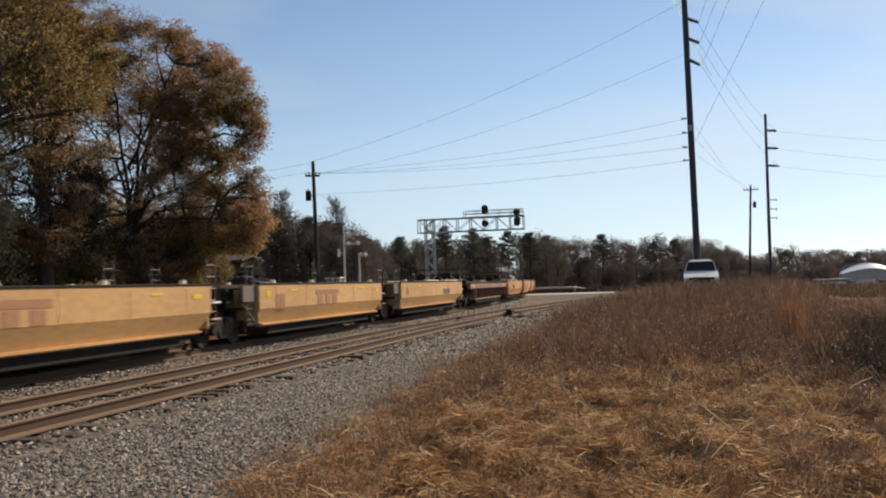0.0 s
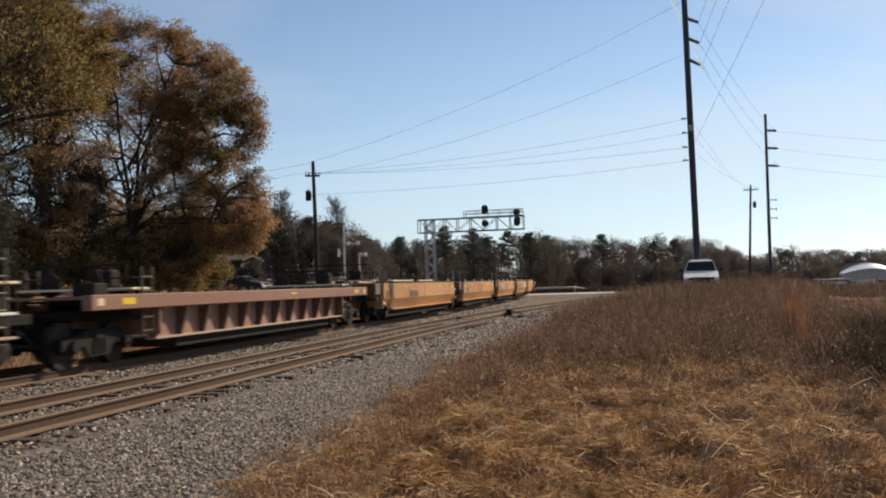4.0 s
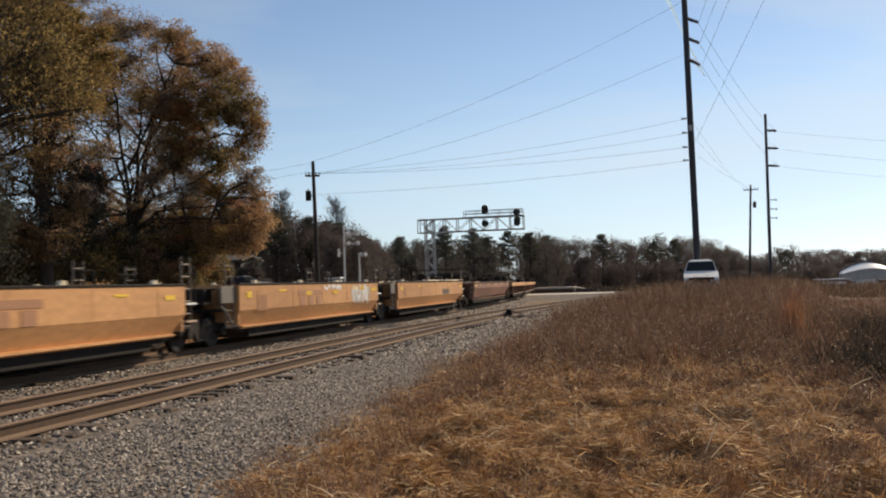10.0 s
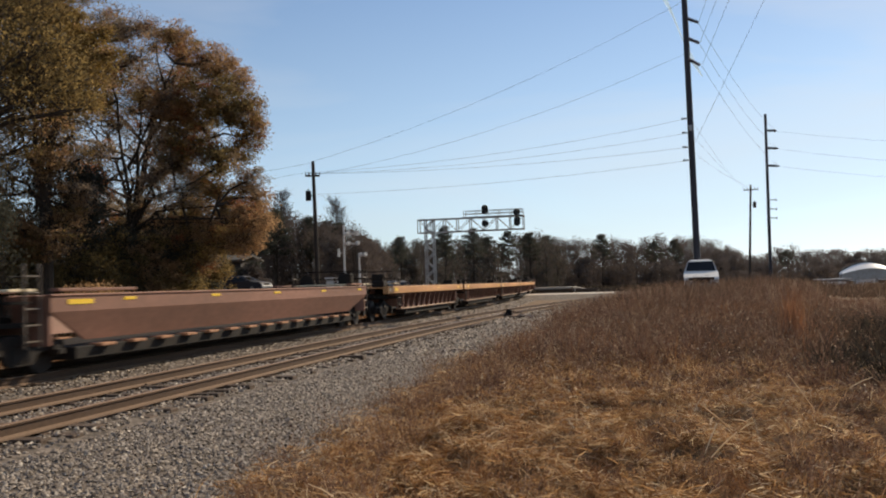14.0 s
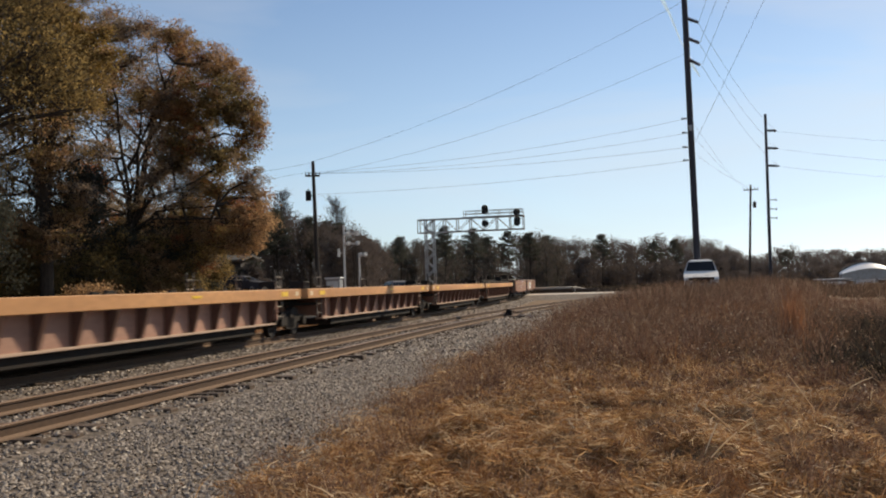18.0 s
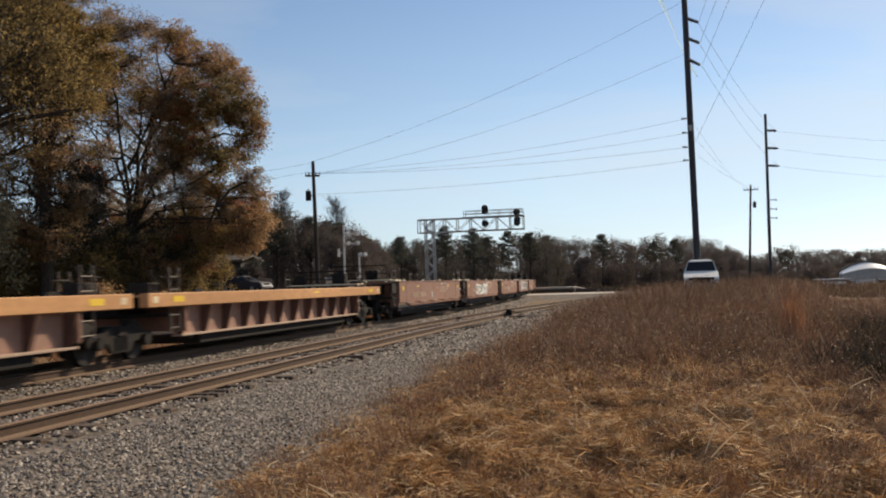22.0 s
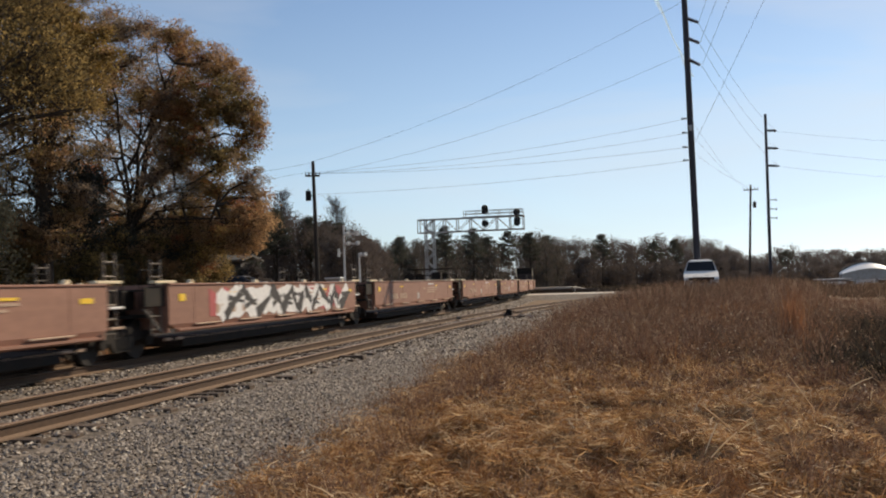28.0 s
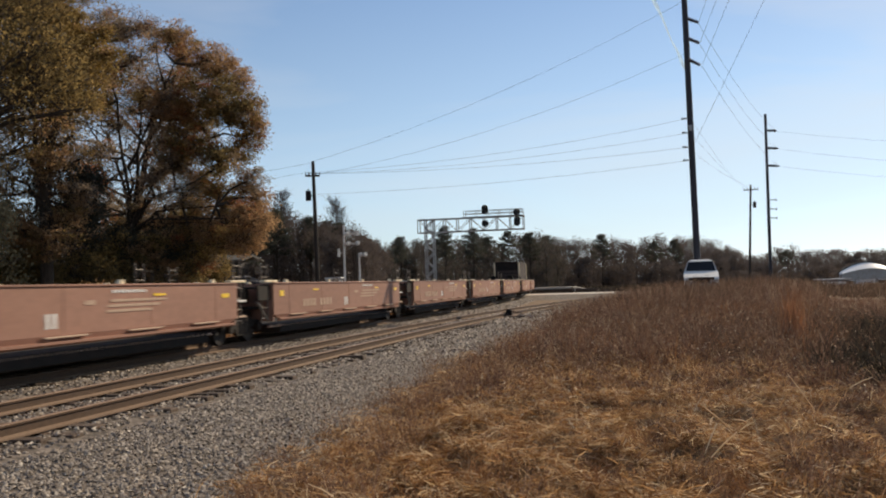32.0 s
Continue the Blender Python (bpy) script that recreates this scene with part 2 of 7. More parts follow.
# ---- building tools ----
class Geo:
    """Collects vertices and faces of one mesh."""

    def __init__(self):
        self.v, self.f = [], []

    def add(self, verts, faces):
        o = len(self.v)
        self.v += [tuple(a) for a in verts]
        self.f += [tuple(i + o for i in q) for q in faces]
        return self

    def box(self, cx, cy, cz, sx, sy, sz, c=0.0, m=None):
        """A box about (cx, cy, cz); c: chamfer of its edges."""
        hx, hy, hz = sx / 2, sy / 2, sz / 2
        c = min(c, hx * 0.8, hy * 0.8, hz * 0.8)
        if c <= 0:
            vs = [(x, y, z) for x in (-hx, hx) for y in (-hy, hy) for z in (-hz, hz)]
            fs = [(0, 1, 3, 2), (4, 6, 7, 5), (0, 4, 5, 1), (2, 3, 7, 6), (0, 2, 6, 4), (1, 5, 7, 3)]
        else:
            vs, idx = [], {}
            for sx_ in (-1, 1):
                for sy_ in (-1, 1):
                    for sz_ in (-1, 1):
                        for ax in range(3):
                            d = [hx - c, hy - c, hz - c]
                            d[ax] = (hx, hy, hz)[ax]
                            idx[(sx_, sy_, sz_, ax)] = len(vs)
                            vs.append((d[0] * sx_, d[1] * sy_, d[2] * sz_))
            fs = []
            ring = ((-1, -1), (1, -1), (1, 1), (-1, 1))
            for s in (-1, 1):
                fs.append([idx[(s, a, b, 0)] for a, b in ring][::s])
                fs.append([idx[(a, s, b, 1)] for a, b in ring][::-s])
                fs.append([idx[(a, b, s, 2)] for a, b in ring][::s])
            for a in (-1, 1):
                for b in (-1, 1):
                    k = a * b
                    fs.append([idx[(a, b, -1, 0)], idx[(a, b, -1, 1)], idx[(a, b, 1, 1)], idx[(a, b, 1, 0)]][::k])
                    fs.append([idx[(a, -1, b, 2)], idx[(a, -1, b, 0)], idx[(a, 1, b, 0)], idx[(a, 1, b, 2)]][::k])
                    fs.append([idx[(-1, a, b, 1)], idx[(-1, a, b, 2)], idx[(1, a, b, 2)], idx[(1, a, b, 1)]][::k])
                    for d in (-1, 1):
                        fs.append([idx[(a, b, d, 0)], idx[(a, b, d, 1)], idx[(a, b, d, 2)]][:: a * b * d])
        ctr = Vector((cx, cy, cz))
        vs = [(m @ Vector(q) if m else Vector(q)) + ctr for q in vs]
        return self.add(vs, fs)

    def tube(self, pts, radii, n=6, caps=True):
        """A round bar along points."""
        pts = [Vector(q) for q in pts]
        if not isinstance(radii, (list, tuple)):
            radii = [radii] * len(pts)
        vs, fs = [], []
        for i, q in enumerate(pts):
            d = (pts[min(i + 1, len(pts) - 1)] - pts[max(i - 1, 0)]).normalized()
            a = d.cross(Vector((0, 0, 1)))
            if a.length < 0.05:
                a = d.cross(Vector((0, 1, 0)))
            a.normalize()
            b = d.cross(a)
            for k in range(n):
                w = 2 * math.pi * k / n
                vs.append(q + radii[i] * (math.cos(w) * a + math.sin(w) * b))
        for i in range(len(pts) - 1):
            for k in range(n):
                fs.append((i * n + k, (i + 1) * n + k, (i + 1) * n + (k + 1) % n, i * n + (k + 1) % n))
        if caps:
            fs.append(tuple(range(n)))
            fs.append(tuple(range((len(pts) - 1) * n, len(pts) * n))[::-1])
        return self.add(vs, fs)

    def prism(self, outline, lo, hi, axis="y"):
        """An outline (two coordinates a point) drawn out along an axis: y takes (x, z), x takes (y, z), z takes (x, y)."""
        n = len(outline)
        put = {"y": lambda a, b, k: (a, k, b), "x": lambda a, b, k: (k, a, b), "z": lambda a, b, k: (a, b, k)}[axis]
        vs = [put(a, b, lo) for a, b in outline] + [put(a, b, hi) for a, b in outline]
        fs = [(i, (i + 1) % n, n + (i + 1) % n, n + i) for i in range(n)]
        fs += [tuple(range(n))[::-1], tuple(range(n, 2 * n))]
        return self.add(vs, fs)

    def disc(self, x, y, z, r, thick, n=20, axis="x"):
        """A flat round of that thickness, facing along an axis."""
        o = [(r * math.cos(2 * math.pi * k / n), r * math.sin(2 * math.pi * k / n)) for k in range(n)]
        at = {"x": (y, z, x), "y": (x, z, y), "z": (x, y, z)}[axis]
        return self.prism([(a + at[0], b + at[1]) for a, b in o], at[2] - thick / 2, at[2] + thick / 2, axis)

    def sweep(self, profile, path):
        """A closed profile of (side, height) carried along a path of (point, heading)."""
        n, vs, fs = len(profile), [], []
        for q, h in path:
            for a, b in profile:
                vs.append((q[0] + a * math.cos(h), q[1] + a * math.sin(h), q[2] + b))
        for i in range(len(path) - 1):
            for k in range(n):
                fs.append((i * n + k, i * n + (k + 1) % n, (i + 1) * n + (k + 1) % n, (i + 1) * n + k))
        fs += [tuple(range(n))[::-1], tuple(range((len(path) - 1) * n, len(path) * n))]
        return self.add(vs, fs)

    def mesh(self, name, material):
        me = bpy.data.meshes.new(name)
        me.from_pydata(self.v, [], self.f)
        bm = bmesh.new()
        bm.from_mesh(me)
        bmesh.ops.recalc_face_normals(bm, faces=bm.faces)
        bm.to_mesh(me)
        bm.free()
        me.materials.append(material)
        return me


def part(name, geo, material, parent=None, label="", at=None):
    """One mesh object, a part of parent; geo: a Geo or a mesh to share."""
    me = geo.mesh(name, material) if isinstance(geo, Geo) else geo
    ob = new(name, me)
    if parent is not None:
        ob.parent = parent
    if at is not None:
        ob.matrix_basis = at
    if label:
        ob["label"] = label
    return ob


def raw_mesh(name, verts, quads, material, tris=None):
    """A large mesh straight from arrays."""
    me = bpy.data.meshes.new(name)
    faces = [np.asarray(q, dtype=np.int32) for q in (quads, tris) if q is not None and len(q)]
    me.vertices.add(len(verts))
    me.vertices.foreach_set("co", np.asarray(verts, dtype=np.float32).ravel())
    loops = np.concatenate([q.ravel() for q in faces])
    sizes = np.concatenate([np.full(len(q), q.shape[1], dtype=np.int32) for q in faces])
    me.loops.add(len(loops))
    me.loops.foreach_set("vertex_index", loops)
    me.polygons.add(len(sizes))
    me.polygons.foreach_set("loop_start", np.concatenate([[0], np.cumsum(sizes)[:-1]]).astype(np.int32))
    me.update(calc_edges=True)
    me.materials.append(material)
    return me


def smooth_step(a, b, x):
    k = np.clip((x - a) / (b - a), 0, 1)
    return k * k * (3 - 2 * k)


# ---- the plan: z = 0 is the top of the rails, y runs along the line ----
FAR_X, BEND_AT, BEND_R, BEND_END = -11.67, 39.0, 825.0, 190.0
NEAR_X = -7.72


def far_line(s, off=0.0):
    """Centre line of the far track: straight, then bending left. Returns x, y, heading."""
    d = min(max(s - BEND_AT, 0.0), BEND_END - BEND_AT)
    a = d / BEND_R
    x, y = FAR_X - BEND_R * (1 - math.cos(a)), min(s, BEND_AT) + BEND_R * math.sin(a)
    rest = max(s - BEND_END, 0.0)
    x, y = x - rest * math.sin(a), y + rest * math.cos(a)
    return x + off * math.cos(a), y + off * math.sin(a), a


def near_x(y):
    """Centre of the near track, which bends away to the right."""
    d = np.maximum(np.asarray(y, dtype=float) - 26.0, 0)
    return NEAR_X + np.where(d < 60, d * d / 640.0, 60 * 60 / 640.0 + (d - 60) * 120 / 640.0)


def far_x(y):
    d = np.maximum(np.asarray(y, dtype=float) - BEND_AT, 0)
    return FAR_X - np.where(d < 151, d * d / (2 * BEND_R), 151 * 151 / (2 * BEND_R) + (d - 151) * 0.185)


def field_edge(y):
    """Where the gravel ends and the dry grass begins."""
    y = np.asarray(y, dtype=float)
    return np.where(y < 28, -2.95 - 0.055 * (y - 7.8), -4.06) + (near_x(y) - NEAR_X) * 1.0


def hummocks(x, y):
    """Matted mounds of old grass in the nearer part of the field."""
    u, v = x + 0.28 * np.sin(1.9 * y + 1.0), y + 0.33 * np.sin(2.3 * x)
    a = np.sin(5.3 * u + 1.7 * v) + np.sin(-3.1 * u + 4.6 * v + 1.2) + np.sin(7.9 * u - 3.7 * v + 2.1) * 0.7 + np.sin(2.2 * u + 8.3 * v) * 0.6
    return 0.22 * smooth_step(-0.7, 2.0, a)


def ground_z(x, y):
    x, y = np.asarray(x, dtype=float), np.asarray(y, dtype=float)
    rise = smooth_step(11, 53, y) * smooth_step(-5.5, 1.0, x - (near_x(y) - NEAR_X)) * (1 - smooth_step(66, 105, y)) * (1 - 0.75 * smooth_step(-1.0, 3.5, x - 0.135 * y))
    lumps = 0.05 * np.sin(x * 1.3 + 0.7 * y) * np.sin(y * 0.9 - 0.4 * x) + 0.04 * np.sin(x * 0.45 + 2) * np.sin(y * 0.37)
    quiet = smooth_step(0.0, 1.5, x - field_edge(y)) + smooth_step(-15, -18, x)
    fall = -1.1 * smooth_step(80, 160, y) * smooth_step(6, 30, x)
    return -0.47 + 0.92 * rise + lumps * quiet + fall + hummocks(x, y) * smooth_step(0.1, 0.9, x - field_edge(y)) * (1 - 0.75 * smooth_step(13, 26, y)) * smooth_step(40, 34, y) * smooth_step(-2, 2, y)


def ballast_z(x, y):
    """Top of the crushed stone under and beside both tracks."""
    x, y = np.asarray(x, dtype=float), np.asarray(y, dtype=float)
    dn, df = x - near_x(y), x - far_x(y)
    near = np.where(np.abs(dn) < 1.15, -0.215, np.where(dn > 0, -0.215 - 0.16 * np.minimum(dn - 1.15, 0.35) - 0.075 * np.maximum(dn - 1.5, 0) - 0.5 * np.maximum(dn - 4.3 - 0.02 * y, 0), -0.215 - 0.2 * (-dn - 1.15)))
    far = np.where(np.abs(df) < 1.5, -0.2, -0.2 - 0.33 * (np.abs(df) - 1.5))
    return np.maximum(np.maximum(near, far), -1.6)


def sheet(name, xs, ys, height, material):
    gx, gy = np.meshgrid(xs, ys)
    v = np.stack([gx, gy, height(gx, gy)], -1).reshape(-1, 3)
    nx, ny = len(xs), len(ys)
    i = np.arange(nx * ny).reshape(ny, nx)
    q = np.stack([i[:-1, :-1], i[:-1, 1:], i[1:, 1:], i[1:, :-1]], -1).reshape(-1, 4)
    me = raw_mesh(name, v, q, material)
    me.polygons.foreach_set("use_smooth", np.ones(len(q), dtype=bool))
    return new(name, me)


def steps(*runs):
    return np.unique(np.concatenate([np.arange(a, b + 1e-6, d) for a, b, d in runs]))


ground = sheet("ground", steps((-2600, -200, 300), (-200, -40, 10), (-40, -7, 0.8), (-7, 9, 0.22), (9, 40, 0.8), (40, 200, 10), (200, 2600, 300)),
               steps((-2600, -200, 300), (-200, -20, 10), (-20, 4, 0.8), (4, 22, 0.24), (22, 80, 0.8), (80, 200, 6), (200, 2600, 300)), ground_z, SOIL)
tagged(ground, "dry brown field and woodland soil", "ground", kind="structure")
ballast = sheet("ballast", steps((-40, -20, 1.0), (-20, 6, 0.25), (6, 20, 1.0)), steps((-400, -20, 10), (-20, 60, 0.5), (60, 150, 2), (150, 480, 10)), ballast_z, GRAVEL)
tagged(ballast, "grey crushed stone bed under the tracks", "ballast", kind="structure")

# ---- the tracks ----
RAIL_SHAPE = [(-0.07, -0.17), (0.07, -0.17), (0.07, -0.155), (0.012, -0.135), (0.012, -0.045), (0.034, -0.035), (0.036, -0.012), (-0.036, -0.012), (-0.034, -0.035), (-0.012, -0.045), (-0.012, -0.135), (-0.07, -0.155)]
FOOT_SHAPE = [(-0.075, -0.172), (0.075, -0.172), (0.075, -0.152), (0.022, -0.132), (-0.022, -0.132), (-0.075, -0.152)]
HEAD_SHAPE = [(-0.036, -0.012), (0.036, -0.012), (0.034, -0.003), (0.022, 0.0), (-0.022, 0.0), (-0.034, -0.003)]


def near_path(off, a, b, d):
    out = []
    for y in np.arange(a, b + d / 2, d):
        h = math.atan2(float(near_x(y) - near_x(y + 0.1)), 0.1)
        out.append(((float(near_x(y)) + off * math.cos(h), y + off * math.sin(h), 0.0), h))
    return out


def far_path(off, a, b, d):
    out = []
    for s in np.arange(a, b + d / 2, d):
        x, y, h = far_line(s, off)
        out.append(((x, y, 0.0), h))
    return out


def railway(name, path, a, b, d, head, label):
    track = tagged(new(name), label, "railway track", "railway tracks", "structure")
    for off in (-0.7535, 0.7535):
        rail = part("rail", Geo().sweep(RAIL_SHAPE, path(off, a, b, d)), RAIL_RUST, track, "rusty brown steel rail")
        # foot in a lighter tan than the web
        part("rail_foot", Geo().sweep(FOOT_SHAPE, path(off, a, b, d)), RAIL_FOOT, rail, "tan rail foot")
        part("rail_head", Geo().sweep(HEAD_SHAPE, path(off, a, b, d)), head, rail)
    return track


near_track = railway("near_track", near_path, -40, 260, 2.0, RAIL_TOP, "rusty single track on wooden ties beside the field")
# rail heads here reuse the dark web colour, standing in for the train's shade
far_track = railway("far_track", far_path, -400, 520, 4.0, RAIL_RUST, "main line track under the freight train")
TIE = Geo().box(0, 0, -0.26, 2.6, 0.23, 0.18, 0.015).mesh("crosstie", TIE_WOOD)
PLATE = Geo().box(-0.7535, 0, -0.168, 0.34, 0.19, 0.012, 0.003).box(0.7535, 0, -0.168, 0.34, 0.19, 0.012, 0.003).box(-0.64, 0.05, -0.155, 0.04, 0.03, 0.03).box(0.64, -0.05, -0.155, 0.04, 0.03, 0.03).mesh("tie_plate", RAIL_RUST)
rng = random.Random(11)


def lay_ties(track, path, a, b, d):
    for (x, y, z), h in path(0.0, a, b, d):
        m = pose(x + rng.uniform(-0.1, 0.1), y + rng.uniform(-0.05, 0.05), rng.uniform(-0.055, 0.004), 0, rng.uniform(-0.9, 0.9), math.degrees(h) + rng.uniform(-1.2, 1.2))
        tie = part("crosstie", TIE, None, track, at=m)
        part("tie_plate", PLATE, None, tie)


# level crossing apron
apron = Geo()
for k, (y0, y1) in enumerate(((100, 106), (106.05, 112))):
    apron.prism([(-14.6 - 0.12 * (y0 - 100), y0), (-3.6 - 0.03 * (y0 - 100), y0), (-3.8 - 0.03 * (y0 - 100), y1), (-15.4 - 0.12 * (y0 - 100), y1)], -0.3, 0.012, "z")
ramp = Geo().add([(-16, 95, -0.55), (1.5, 95, -0.55), (1, 100.0, 0.002), (-17, 100.0, 0.002), (-19, 112.2, 0.0), (0, 112.2, 0.0), (-21, 124, -0.6), (2, 124, -0.6)], [(0, 1, 2, 3), (3, 2, 5, 4), (4, 5, 7, 6)])
tagged(new("road_shoulder", ramp.mesh("road_shoulder", GRAVEL)), "brown gravel shoulder along the crossing road", "gravel", kind="structure")
road = new("road", apron.mesh("road", CONCRETE))
tagged(road, "pale worn concrete road over the tracks", "road", kind="structure")
platform = tagged(new("loading_platform"), "low pale concrete loading platform beyond the crossing", "platform")
part("slab", Geo().box(-12.1, 127, 0.52, 5.0, 5.0, 0.24, 0.02), CONCRETE, platform)
part("footing", Geo().box(-12.0, 127, -0.1, 4.6, 4.6, 1.0, 0.02), TIE_WOOD, platform)
part("ramp", Geo().prism([(-9.6, 0.6), (-6.2, 0.0), (-6.2, -0.4), (-9.6, -0.4)], 125.5, 128.5), CONCRETE, platform)
for _x, _n in ((-7.4, 4), (-4.4, 3)):
    pile = tagged(new("tie_pile"), "low pile of old dark wooden crossties beside the crossing", "timber", "tie piles")
    for _k in range(_n):
        for _j in range(4):
            part("crosstie", Geo().box(_x + 0.08 * ((_j * 7 + _k * 3) % 5 - 2), 118.0 + 0.27 * _j, 0.185 * _k - 0.21, 2.6, 0.23, 0.18, 0.015), TIE_WOOD, pile)


# ---- the freight train ----
def marks(unit, colour, items, x, label=""):
    """Flat painted bars on the side that faces the field: (y, z, length, height), a hair proud of the sheet."""
    if label:
        for y, z, ln, h in items:
            part("reflective_strip", Geo().box(x + 0.004, y, z, 0.006, ln, h), colour, unit, label)
        return
    g = Geo()
    for y, z, ln, h in items:
        g.box(x + 0.004, y, z, 0.006, ln, h)
    tagged(part("lettering", g, colour, unit), kind="stuff")


SIDE_FRAME = Geo().prism([(-1.22, 0.36), (-1.22, 0.58), (-0.62, 0.62), (-0.42, 0.72), (0.42, 0.72), (0.62, 0.62), (1.22, 0.58), (1.22, 0.36), (0.98, 0.36), (0.95, 0.44), (0.5, 0.40), (0.34, 0.20), (-0.34, 0.20), (-0.5, 0.40), (-0.95, 0.44), (-0.98, 0.36)], -0.055, 0.055, "x").mesh("side_frame", IRON)
SPRING = Geo().tube([(0, 0, 0.26), (0, 0, 0.52)], 0.07, 8).mesh("spring", WHEEL_STEEL)
BOLSTER = Geo().box(0, 0, 0.62, 2.2, 0.36, 0.22, 0.03).disc(0, 0, 0.78, 0.25, 0.1, 16, "z").mesh("truck", IRON)
WHEEL = Geo().disc(0.0, 0, 0.0, 0.42, 0.12, 24, "x").disc(-0.07, 0, 0, 0.445, 0.03, 24, "x").disc(0.07, 0, 0, 0.14, 0.06, 12, "x").mesh("wheel", WHEEL_STEEL)
AXLE = Geo().tube([(-1.12, 0, 0), (1.12, 0, 0)], 0.075, 10).mesh("axle", WHEEL_STEEL)
BEARING = Geo().disc(0, 0, 0, 0.13, 0.16, 12, "x").mesh("bearing_cap", IRON)


def add_truck(unit, y):
    truck = part("truck", BOLSTER, None, unit, "black cast steel truck", pose(0, y, 0))
    for sx in (-1, 1):
        part("side_frame", SIDE_FRAME, None, truck, at=pose(1.0 * sx, 0, 0))
        for k in (-0.18, 0.0, 0.18):
            part("spring", SPRING, None, truck, at=pose(1.03 * sx, k, 0))
    for dy in (-0.89, 0.89):
        part("axle", AXLE, None, truck, at=pose(0, dy, 0.42))
        for sx in (-1, 1):
            part("wheel", WHEEL, None, truck, at=pose(0.76 * sx, dy, 0.42, 0, 0, 0 if sx > 0 else 180))
            part("bearing_cap", BEARING, None, truck, at=pose(1.08 * sx, dy, 0.42))
    return truck


def side_sheet(sx, a0, a1, cut0, cut1, top, brk, bot, x_top, x_bot, thick=0.05):
    """Well side: upright upper band, lower band leaning in, corners cut away over the trucks."""
    out = [(x_top, a0, top), (x_top, a1, top), (x_top, a1, brk), (x_bot, a1 - cut1, bot), (x_bot, a0 + cut0, bot), (x_top, a0, brk)]
    o = [(x * sx, y, z) for x, y, z in out] + [((x - thick) * sx, y, z) for x, y, z in out]
    f = [(0, 1, 2, 5), (5, 2, 3, 4), (6, 11, 8, 7), (11, 10, 9, 8)]
    f += [(i, (i + 1) % 6, 6 + (i + 1) % 6, 6 + i) for i in range(6)]
    return Geo().add(o, f)


